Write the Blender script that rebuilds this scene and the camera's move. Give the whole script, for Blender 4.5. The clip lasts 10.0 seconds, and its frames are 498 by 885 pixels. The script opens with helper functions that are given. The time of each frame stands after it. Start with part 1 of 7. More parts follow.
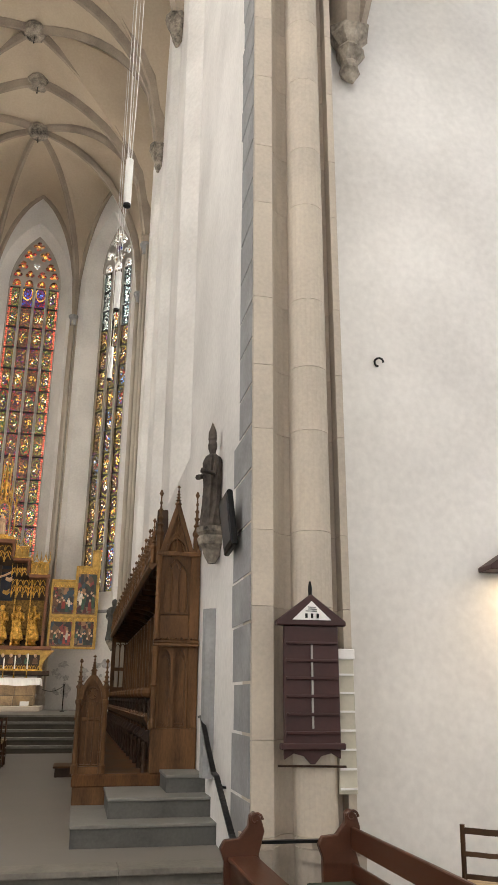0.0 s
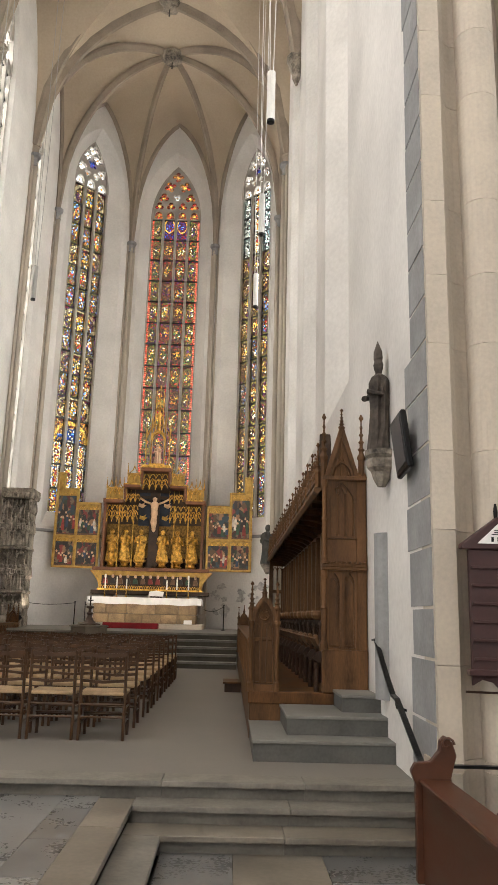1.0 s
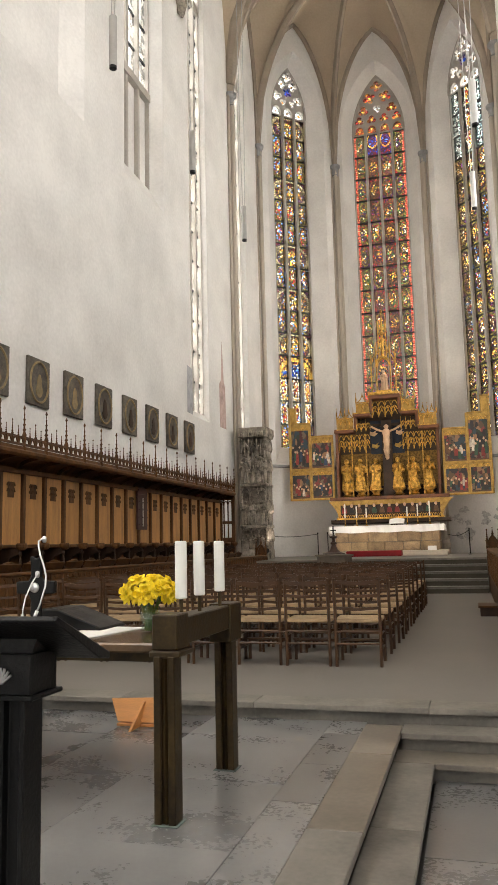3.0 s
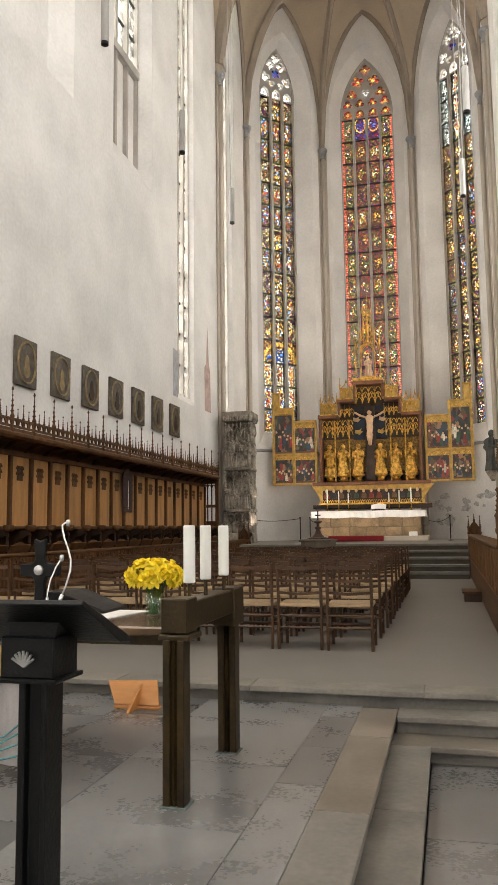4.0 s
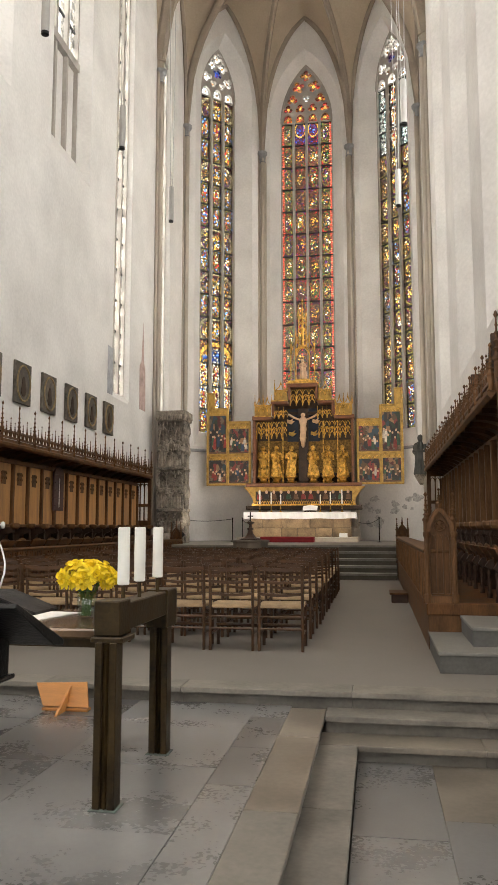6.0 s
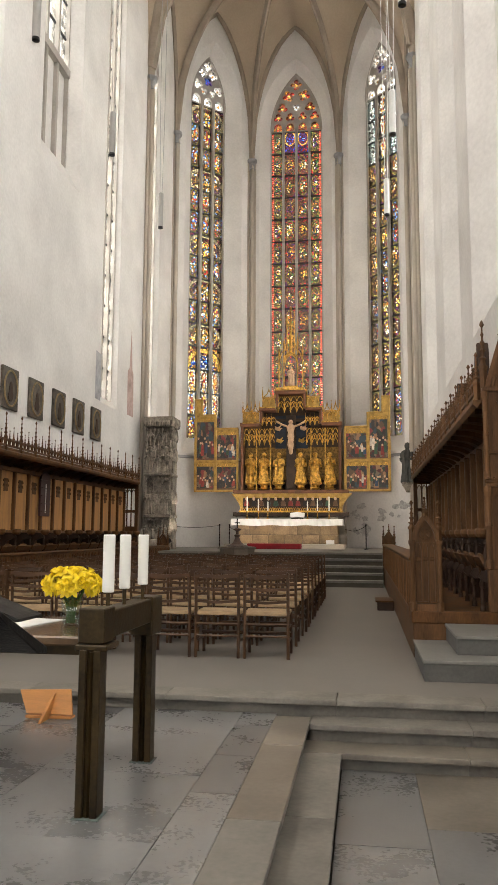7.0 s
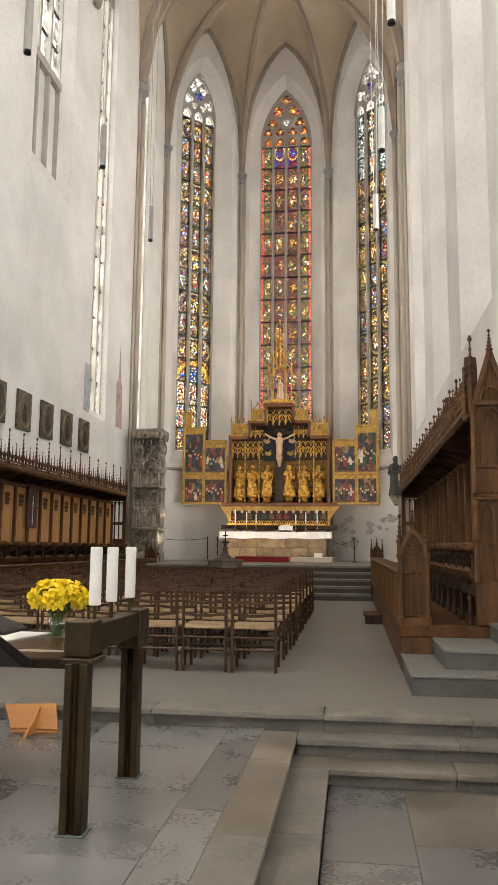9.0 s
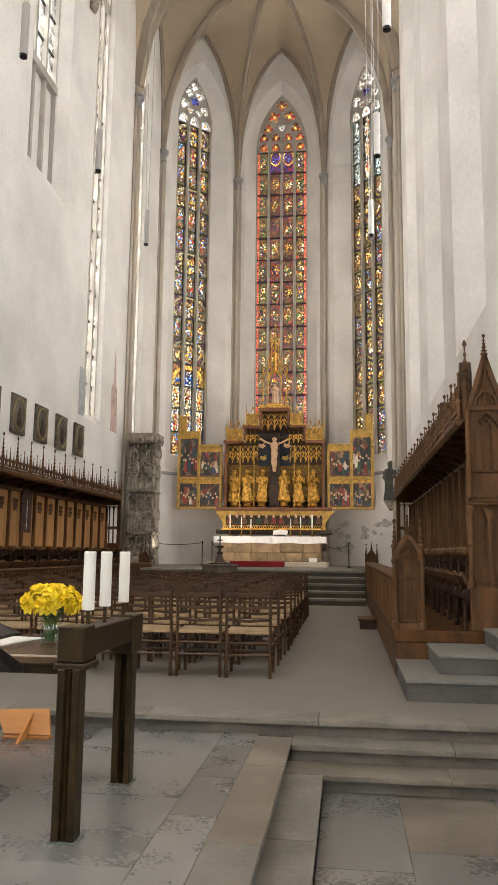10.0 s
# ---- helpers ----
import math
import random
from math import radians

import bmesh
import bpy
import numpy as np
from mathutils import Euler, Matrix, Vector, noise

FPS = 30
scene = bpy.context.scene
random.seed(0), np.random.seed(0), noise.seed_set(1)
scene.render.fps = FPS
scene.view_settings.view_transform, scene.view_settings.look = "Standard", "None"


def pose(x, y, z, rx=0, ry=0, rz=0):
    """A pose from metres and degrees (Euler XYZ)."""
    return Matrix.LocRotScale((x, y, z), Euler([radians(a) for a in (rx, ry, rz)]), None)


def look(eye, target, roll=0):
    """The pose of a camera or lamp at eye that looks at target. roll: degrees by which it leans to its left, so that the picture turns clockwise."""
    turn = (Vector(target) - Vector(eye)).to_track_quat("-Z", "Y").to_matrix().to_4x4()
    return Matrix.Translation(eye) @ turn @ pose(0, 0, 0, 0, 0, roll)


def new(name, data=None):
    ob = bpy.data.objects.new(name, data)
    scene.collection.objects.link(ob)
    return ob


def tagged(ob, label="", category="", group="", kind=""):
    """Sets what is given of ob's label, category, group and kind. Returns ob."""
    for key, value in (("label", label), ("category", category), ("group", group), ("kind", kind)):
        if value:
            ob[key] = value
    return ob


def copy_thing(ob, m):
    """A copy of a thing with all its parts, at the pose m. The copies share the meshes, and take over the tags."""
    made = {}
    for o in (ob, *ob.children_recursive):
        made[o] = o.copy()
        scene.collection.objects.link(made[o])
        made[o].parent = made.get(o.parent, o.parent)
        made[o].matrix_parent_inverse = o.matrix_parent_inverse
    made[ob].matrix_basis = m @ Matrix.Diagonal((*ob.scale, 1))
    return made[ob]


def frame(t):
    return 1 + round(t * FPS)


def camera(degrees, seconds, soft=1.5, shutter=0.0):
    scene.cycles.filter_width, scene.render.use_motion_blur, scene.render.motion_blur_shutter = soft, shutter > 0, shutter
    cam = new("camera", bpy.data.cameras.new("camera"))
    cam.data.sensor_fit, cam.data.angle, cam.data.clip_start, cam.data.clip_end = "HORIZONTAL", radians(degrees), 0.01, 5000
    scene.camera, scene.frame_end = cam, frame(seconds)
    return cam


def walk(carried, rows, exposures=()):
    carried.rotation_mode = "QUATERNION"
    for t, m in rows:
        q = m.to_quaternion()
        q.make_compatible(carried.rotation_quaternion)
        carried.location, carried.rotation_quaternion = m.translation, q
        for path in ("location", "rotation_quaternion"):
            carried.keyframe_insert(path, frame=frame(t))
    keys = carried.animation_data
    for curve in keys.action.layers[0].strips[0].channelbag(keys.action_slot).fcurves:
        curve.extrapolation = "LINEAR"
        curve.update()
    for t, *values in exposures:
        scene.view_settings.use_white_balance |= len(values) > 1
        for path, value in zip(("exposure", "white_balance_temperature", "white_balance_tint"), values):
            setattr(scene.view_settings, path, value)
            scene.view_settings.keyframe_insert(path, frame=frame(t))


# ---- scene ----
cam = camera(36.2, 10.0, soft=1.1)
PATH = [
    (0, (2.966, -0.445, 1.671), (3.359, 1.41, 2.307), 0.4),
    (0.5, (2.814, -0.337, 1.679), (3.042, 1.571, 2.233), 1.4),
    (1, (2.75, -0.212, 1.677), (2.787, 1.737, 2.124), 1.5),
    (1.5, (2.77, -0.075, 1.688), (2.541, 1.88, 2.039), 0.4),
    (2, (2.783, 0.075, 1.659), (2.333, 1.996, 1.983), -1.0),
    (2.5, (2.738, 0.109, 1.655), (2.184, 2.008, 1.953), -1.4),
    (4, (2.49, 0.065, 1.666), (1.993, 1.99, 1.892), -0.7),
    (4.5, (2.464, 0.023, 1.68), (2.013, 1.96, 1.896), -0.5),
    (5, (2.465, 0.019, 1.683), (2.062, 1.966, 1.898), -0.3),
    (5.5, (2.469, 0.035, 1.68), (2.111, 1.99, 1.899), -0.2),
    (7, (2.492, 0.012, 1.693), (2.197, 1.975, 1.933), 0.3),
    (7.5, (2.489, 0.015, 1.689), (2.202, 1.978, 1.941), 0.3),
    (8, (2.491, 0.013, 1.692), (2.21, 1.976, 1.951), 0.4),
    (8.5, (2.496, 0.011, 1.696), (2.222, 1.975, 1.962), 0.4),
    (9, (2.491, 0.018, 1.694), (2.226, 1.981, 1.967), 0.5),
    (9.5, (2.493, 0.03, 1.693), (2.235, 1.993, 1.972), 0.6),
    (10, (2.491, 0.03, 1.694), (2.239, 1.993, 1.979), 0.6),
]
walk(cam, [(t, look(eye, target, roll)) for t, eye, target, roll in PATH], [(0.0, -0.85), (1.0, -0.76), (2.5, -0.70), (10.0, -0.70)])

# ---- world, light, exposure ----
W = 4.25          # half width of the choir
EAST = 28.5       # east wall of the apse
Y3, Y2 = 22.5, 26.0   # where the polygon begins, where it turns
SPRING, CROWN = 16.8, 22.7
FLOOR, PLAT = 0.45, 0.325

world = bpy.data.worlds.new("world")
scene.world = world
world.use_nodes = True
wn = world.node_tree.nodes
sky = wn.new("ShaderNodeTexSky")
sky.sky_type, sky.sun_disc = 'NISHITA', False
sky.sun_elevation, sky.sun_rotation = radians(38), radians(200)
world.node_tree.links.new(sky.outputs[0], wn["Background"].inputs[0])
wn["Background"].inputs[1].default_value = 0.08
SKY_GLOW = 7.1    # radiance of the overcast sky outside the windows


M_SKY = bpy.data.materials.new("overcast_sky")
M_SKY.use_nodes = True
mn = M_SKY.node_tree.nodes
em = mn.new("ShaderNodeEmission")
em.inputs[0].default_value, em.inputs[1].default_value = (0.96, 0.98, 1.0, 1), 5.6
M_SKY.node_tree.links.new(em.outputs[0], mn["Material Output"].inputs[0])


def window_light(name, at, aim, width, height, glow=SKY_GLOW, colour=(1.0, 0.925, 0.865)):
    """Overcast sky standing in a window's opening, just outside the glass."""
    d = bpy.data.lights.new(name, 'AREA')
    d.shape, d.size, d.size_y = 'RECTANGLE', width, height
    d.energy = glow * math.pi * width * height
    d.color = colour
    ob = new(name, d)
    z = -Vector(aim).normalized()
    x = Vector((0, 0, 1)).cross(z).normalized()
    m = Matrix((x, z.cross(x), z)).transposed().to_4x4()
    ob.matrix_world = Matrix.Translation(at) @ m
    # a plain bright sky behind the glass
    w, h = width / 2 + 1.5, height / 2 + 1.5
    me = bpy.data.meshes.new("backdrop")
    me.from_pydata([(-w, -h, 0.6), (w, -h, 0.6), (w, h, 0.6), (-w, h, 0.6)], [], [(0, 1, 2, 3)])
    me.materials.append(M_SKY)
    bd = new("backdrop", me)
    bd.matrix_world = Matrix.Translation(at) @ m
    tagged(bd, "bright overcast sky outside the window", "sky", kind="structure")
    return ob


sun = new("sun", bpy.data.lights.new("sun", 'SUN'))
sun.data.energy, sun.data.angle, sun.data.color = 0.5, radians(15), (1.0, 0.95, 0.88)
sun.matrix_world = look((0, 0, 60), (-20, 35, 0))


# ---- materials ----
def mat(name, colour, rough=0.6, metal=0.0, vary=0.12, scale=3.0, fine=40.0, bump=0.15, tint=None, spec=0.5, obj_random=0.0, stretch=(1, 1, 1), coat=0.0):
    """A surface with broad stains, fine grain and a little relief."""
    m = bpy.data.materials.new(name)
    m.use_nodes = True
    nt = m.node_tree
    n, l = nt.nodes, nt.links
    b = n["Principled BSDF"]
    tc = n.new("ShaderNodeTexCoord")
    mp = n.new("ShaderNodeMapping")
    mp.inputs["Scale"].default_value = stretch
    l.new(tc.outputs["Object"], mp.inputs[0])
    big = n.new("ShaderNodeTexNoise")
    big.inputs["Scale"].default_value, big.inputs["Detail"].default_value = scale, 6
    small = n.new("ShaderNodeTexNoise")
    small.inputs["Scale"].default_value, small.inputs["Detail"].default_value = fine, 4
    oi = n.new("ShaderNodeObjectInfo")
    sh = n.new("ShaderNodeVectorMath")
    sh.operation = 'MULTIPLY_ADD'
    l.new(oi.outputs["Random"], sh.inputs[0])
    sh.inputs[1].default_value = (37, 19, 53)
    l.new(mp.outputs[0], sh.inputs[2])
    l.new(sh.outputs[0], big.inputs[0])
    l.new(sh.outputs[0], small.inputs[0])
    add = n.new("ShaderNodeMath")
    add.operation = 'MULTIPLY_ADD'
    l.new(small.outputs[0], add.inputs[0])
    add.inputs[1].default_value = 0.45
    l.new(big.outputs[0], add.inputs[2])
    ramp = n.new("ShaderNodeValToRGB")
    t = tint or colour
    lo = [max(0, c * (1 - vary * 1.6)) for c in t]
    hi = [min(1, c * (1 + vary)) for c in colour]
    ramp.color_ramp.elements[0].position, ramp.color_ramp.elements[0].color = 0.45, (*lo, 1)
    ramp.color_ramp.elements[1].position, ramp.color_ramp.elements[1].color = 0.95, (*hi, 1)
    l.new(add.outputs[0], ramp.inputs[0])
    out = ramp.outputs[0]
    if obj_random:
        mul = n.new("ShaderNodeMapRange")
        mul.inputs[3].default_value, mul.inputs[4].default_value = 1 - obj_random, 1 + obj_random
        l.new(oi.outputs["Random"], mul.inputs[0])
        sc = n.new("ShaderNodeVectorMath")
        sc.operation = 'SCALE'
        l.new(out, sc.inputs[0])
        l.new(mul.outputs[0], sc.inputs["Scale"])
        out = sc.outputs[0]
    l.new(out, b.inputs["Base Color"])
    rr = n.new("ShaderNodeMapRange")
    rr.inputs[3].default_value, rr.inputs[4].default_value = max(0.05, rough - 0.12), min(1, rough + 0.12)
    l.new(add.outputs[0], rr.inputs[0])
    l.new(rr.outputs[0], b.inputs["Roughness"])
    b.inputs["Metallic"].default_value = metal
    b.inputs["Specular IOR Level"].default_value = spec
    b.inputs["Coat Weight"].default_value = coat
    if bump:
        bp = n.new("ShaderNodeBump")
        bp.inputs["Strength"].default_value, bp.inputs["Distance"].default_value = bump, 0.02
        l.new(add.outputs[0], bp.inputs["Height"])
        l.new(bp.outputs[0], b.inputs["Normal"])
    return m


def stained(name, figure, ground, cell=20.0, centre=(0, 0), radius=(0.2, 0.36), ring=None, border=None, gain=1.5, dark=0.06, lead=0.07):
    """Coloured glass: small leaded pieces, a figure on a darker ground, a bright outline and a beaded border; light passes through."""
    m = bpy.data.materials.new(name)
    m.use_nodes = True
    nt = m.node_tree
    n, l = nt.nodes, nt.links
    for q in list(n):
        n.remove(q)

    def op(kind, *args):
        q = n.new("ShaderNodeMath")
        q.operation = kind
        for k, a in enumerate(args):
            if isinstance(a, (int, float)):
                q.inputs[k].default_value = a
            else:
                l.new(a, q.inputs[k])
        return q.outputs[0]

    def palette(colours, value):
        r = n.new("ShaderNodeValToRGB")
        r.color_ramp.interpolation = 'CONSTANT'
        els = r.color_ramp.elements
        while len(els) < len(colours):
            els.new(0.5)
        for k, c in enumerate(colours):
            els[k].position = k / len(colours)
            els[k].color = (*[min(1.0, q * gain) ** 0.5 for q in c], 1)      # the pane has two faces
        l.new(value, r.inputs[0])
        return r.outputs[0]

    def mix(fac, a, b):
        q = n.new("ShaderNodeMix")
        q.data_type = 'RGBA'
        l.new(fac, q.inputs[0])
        l.new(a, q.inputs[6])
        if isinstance(b, tuple):
            q.inputs[7].default_value = (*[min(1.0, v * gain) ** 0.5 for v in b], 1)
        else:
            l.new(b, q.inputs[7])
        return q.outputs[2]

    tc = n.new("ShaderNodeTexCoord")
    oi = n.new("ShaderNodeObjectInfo")
    sh = n.new("ShaderNodeVectorMath")
    sh.operation = 'MULTIPLY_ADD'
    l.new(oi.outputs["Random"], sh.inputs[0])
    sh.inputs[1].default_value = (31, 17, 43)
    l.new(tc.outputs["Object"], sh.inputs[2])
    v = n.new("ShaderNodeTexVoronoi")
    v.inputs["Scale"].default_value = cell
    l.new(sh.outputs[0], v.inputs["Vector"])
    ed = n.new("ShaderNodeTexVoronoi")
    ed.feature = 'DISTANCE_TO_EDGE'
    ed.inputs["Scale"].default_value = cell
    l.new(sh.outputs[0], ed.inputs["Vector"])
    sep = n.new("ShaderNodeSeparateColor")
    l.new(v.outputs["Color"], sep.inputs[0])
    wob = n.new("ShaderNodeTexNoise")
    wob.inputs["Scale"].default_value, wob.inputs["Detail"].default_value = 7.0, 2
    l.new(sh.outputs[0], wob.inputs[0])
    xyz = n.new("ShaderNodeSeparateXYZ")
    l.new(tc.outputs["Object"], xyz.inputs[0])
    # distance from the medallion's centre, 1 at its rim
    a = op('DIVIDE', op('SUBTRACT', xyz.outputs[0], centre[0]), radius[0])
    b = op('DIVIDE', op('SUBTRACT', xyz.outputs[2], centre[1]), radius[1])
    d = op('SQRT', op('ADD', op('MULTIPLY', a, a), op('MULTIPLY', b, b)))
    blob = op('ADD', d, op('MULTIPLY_ADD', wob.outputs[0], 1.5, -0.75))
    inside = op('LESS_THAN', blob, 0.70)
    # each piece of glass also differs a little in depth of colour
    tone = op('MULTIPLY_ADD', sep.outputs[1], 1.15, 0.35)
    out = mix(inside, palette(ground, sep.outputs[0]), palette(figure, sep.outputs[2]))
    if ring:
        out = mix(op('COMPARE', d, 1.0, 0.10), out, ring)
    if border:
        side, half, c1, c2 = border
        bead = op('GREATER_THAN', op('FRACT', op('MULTIPLY', xyz.outputs[2], 11.0)), 0.62)
        strip = palette([c1], bead)
        strip = mix(bead, strip, c2)
        edge = op('GREATER_THAN', op('MULTIPLY', xyz.outputs[0], side), half - 0.085)
        out = mix(edge, out, strip)
    le = n.new("ShaderNodeMapRange")
    le.inputs[1].default_value, le.inputs[2].default_value = lead * 0.35, lead
    le.inputs[3].default_value, le.inputs[4].default_value = dark, 1.0
    l.new(ed.outputs["Distance"], le.inputs[0])
    sc = n.new("ShaderNodeVectorMath")
    sc.operation = 'SCALE'
    l.new(out, sc.inputs[0])
    l.new(op('MULTIPLY', le.outputs[0], op('SQRT', tone)), sc.inputs["Scale"])
    tr = n.new("ShaderNodeBsdfTransparent")
    l.new(sc.outputs[0], tr.inputs[0])
    gl = n.new("ShaderNodeBsdfGlossy")
    gl.inputs["Roughness"].default_value = 0.15
    ms = n.new("ShaderNodeMixShader")
    ms.inputs[0].default_value = 0.03
    o = n.new("ShaderNodeOutputMaterial")
    l.new(tr.outputs[0], ms.inputs[1])
    l.new(gl.outputs[0], ms.inputs[2])
    l.new(ms.outputs[0], o.inputs[0])
    return m


M_PLASTER = mat("white_plaster", (0.74, 0.72, 0.69), 0.85, vary=0.085, scale=0.7, fine=14, bump=0.12, tint=(0.69, 0.665, 0.635), spec=0.2)
M_VAULT = mat("vault_plaster", (0.54, 0.45, 0.34), 0.9, vary=0.06, scale=0.6, fine=14, bump=0.08, tint=(0.50, 0.41, 0.305), spec=0.2)
M_RIB = mat("rib_stone", (0.36, 0.30, 0.235), 0.85, vary=0.12, scale=1.2, fine=25, bump=0.2, spec=0.2, tint=(0.30, 0.25, 0.205))
M_SAND = mat("sandstone", (0.50, 0.44, 0.36), 0.85, vary=0.10, scale=1.0, fine=30, bump=0.25, spec=0.25, tint=(0.46, 0.41, 0.35))
M_GREYSTONE = mat("painted_ashlar", (0.30, 0.30, 0.30), 0.9, vary=0.16, scale=2.5, fine=25, bump=0.1, spec=0.2)
M_CARVED = mat("carved_stone", (0.31, 0.27, 0.22), 0.85, vary=0.5, scale=3.5, fine=22, bump=0.5, spec=0.25, tint=(0.11, 0.10, 0.09))
M_CHOIRFLOOR = mat("choir_floor_stone", (0.19, 0.176, 0.158), 0.62, vary=0.09, scale=1.3, fine=45, bump=0.06, spec=0.35)
M_SLAB = mat("floor_slab", (0.166, 0.166, 0.162), 0.24, vary=0.18, scale=1.9, fine=40, bump=0.015, spec=0.55, obj_random=0.34, tint=(0.150, 0.150, 0.146))
M_SLABWARM = mat("warm_floor_slab", (0.19, 0.168, 0.136), 0.34, vary=0.32, scale=2.5, fine=28, bump=0.02, spec=0.5, obj_random=0.15)
M_STEP = mat("step_stone", (0.185, 0.172, 0.148), 0.6, vary=0.25, scale=3.0, fine=30, bump=0.25, spec=0.4, obj_random=0.10)
M_GREYSTEP = mat("grey_side_step", (0.19, 0.185, 0.17), 0.65, vary=0.16, scale=2.0, fine=40, bump=0.08, spec=0.35)
M_JOINT = mat("joint", (0.13, 0.125, 0.115), 0.8, vary=0.2, bump=0.0)
M_OAK = mat("dark_oak", (0.115, 0.052, 0.018), 0.5, spec=0.2, vary=0.30, scale=2.0, fine=30, bump=0.15, stretch=(3, 3, 0.6), tint=(0.06, 0.028, 0.013), obj_random=0.12)
M_DARKOAK = mat("blackened_oak", (0.038, 0.019, 0.010), 0.5, spec=0.3, vary=0.3, scale=2.0, fine=30, bump=0.15, stretch=(3, 3, 0.6), obj_random=0.12)
M_PANEL = mat("light_oak_panel", (0.44, 0.225, 0.075), 0.45, spec=0.3, vary=0.22, scale=2.2, fine=24, bump=0.08, stretch=(4, 4, 0.5), tint=(0.40, 0.215, 0.085), obj_random=0.14)
M_STALLR = mat("brown_oak", (0.125, 0.062, 0.026), 0.48, spec=0.22, vary=0.38, scale=2.0, fine=28, bump=0.15, stretch=(3, 3, 0.6), obj_random=0.12)
M_PEW = mat("red_brown_pew", (0.075, 0.026, 0.012), 0.4, spec=0.35, vary=0.2, scale=2.0, fine=30, bump=0.06, stretch=(3, 0.6, 3), coat=0.1)
M_CHAIR = mat("chair_wood", (0.062, 0.027, 0.009), 0.30, spec=0.45, vary=0.25, scale=5.0, fine=50, bump=0.06, obj_random=0.15)
M_RUSH = mat("rush_seat", (0.42, 0.30, 0.17), 0.8, vary=0.25, scale=8.0, fine=90, bump=0.4, stretch=(1, 5, 1))
M_GOLD = mat("gilding", (0.62, 0.36, 0.075), 0.34, metal=0.8, vary=0.5, scale=9.0, fine=45, bump=0.5, tint=(0.24, 0.12, 0.022))
M_GOLDFLAT = mat("gilt_frame", (0.46, 0.29, 0.07), 0.42, metal=0.4, vary=0.25, scale=6.0, fine=40, bump=0.25, tint=(0.34, 0.20, 0.045))
M_REDWOOD = mat("red_painted_wood", (0.15, 0.055, 0.022), 0.5, vary=0.3, scale=5, fine=40, bump=0.1)
M_SHRINE = mat("shrine_dark", (0.045, 0.026, 0.016), 0.7, vary=0.4, scale=5, fine=40, bump=0.2)
M_BLUE = mat("dark_blue_ground", (0.012, 0.022, 0.042), 0.6, vary=0.4, scale=4, fine=30, bump=0.1)
M_FLESH = mat("painted_pale_wood", (0.56, 0.37, 0.23), 0.5, vary=0.15, scale=8, fine=40, bump=0.1)
M_CLOTH = mat("white_linen", (0.86, 0.85, 0.83), 0.8, vary=0.04, scale=4, fine=60, bump=0.15)
M_RED = mat("red_carpet", (0.24, 0.012, 0.018), 0.9, vary=0.2, scale=6, fine=120, bump=0.3)
M_MENSA = mat("mensa_ashlar", (0.37, 0.26, 0.145), 0.85, vary=0.28, scale=3, fine=25, bump=0.35, obj_random=0.22, tint=(0.30, 0.22, 0.15))
M_WAX = mat("candle_wax", (0.80, 0.80, 0.74), 0.5, vary=0.03, scale=6, fine=50, bump=0.03)
M_BRONZE = mat("dark_bronze", (0.042, 0.026, 0.008), 0.36, spec=0.35, metal=0.35, vary=0.45, scale=5, fine=40, bump=0.15, tint=(0.028, 0.021, 0.011))
M_IRON = mat("black_iron", (0.005, 0.005, 0.005), 0.36, spec=0.25, metal=0.1, vary=0.3, scale=7, fine=70, bump=0.25)
M_CHROME = mat("brushed_steel", (0.62, 0.62, 0.61), 0.28, metal=1.0, vary=0.05, scale=10, fine=80, bump=0.0)
M_VERDIGRIS = mat("verdigris", (0.10, 0.125, 0.115), 0.7, vary=0.4, scale=14, fine=50, bump=0.1)
M_YELLOW = mat("daffodil_petal", (0.90, 0.66, 0.02), 0.6, vary=0.18, scale=10, fine=50, bump=0.05, obj_random=0.12)
M_GREEN = mat("green_stem", (0.07, 0.16, 0.035), 0.55, vary=0.3, scale=10, fine=50, bump=0.05)
M_PINE = mat("orange_pine", (0.50, 0.22, 0.055), 0.45, vary=0.15, scale=4, fine=40, bump=0.05, stretch=(1, 6, 6))
M_PAPER = mat("white_paper", (0.82, 0.81, 0.79), 0.8, vary=0.03, scale=4, fine=60, bump=0.02)
M_DKRED = mat("dark_red_board", (0.042, 0.013, 0.012), 0.5, vary=0.25, scale=4, fine=40, bump=0.06)
M_BEIGE = mat("beige_board", (0.52, 0.49, 0.40), 0.6, vary=0.08, scale=4, fine=40, bump=0.04)
M_LEAD = mat("lead_bar", (0.03, 0.03, 0.032), 0.6, vary=0.2, bump=0.1)
M_WINSTONE = mat("window_stone", (0.42, 0.39, 0.35), 0.85, vary=0.12, scale=2, fine=25, bump=0.15, spec=0.2)
M_PORTRAIT = mat("dim_painted_panel", (0.085, 0.07, 0.052), 0.5, vary=0.5, scale=7, fine=25, bump=0.08, tint=(0.06, 0.052, 0.042), obj_random=0.2)
M_PORTRAITGOLD = mat("dull_gilt_ring", (0.26, 0.19, 0.095), 0.5, vary=0.3, scale=8, fine=40, bump=0.1, metal=0.3)
M_LAMPWHITE = mat("pale_lamp_tube", (0.72, 0.71, 0.68), 0.5, vary=0.05, scale=6, fine=50, bump=0.0)
M_LAMPGREY = mat("grey_lamp_tube", (0.33, 0.32, 0.30), 0.5, vary=0.08, scale=6, fine=50, bump=0.0)
M_GREENCUSHION = mat("green_cushion", (0.045, 0.06, 0.035), 0.9, vary=0.2, scale=6, fine=90, bump=0.2)
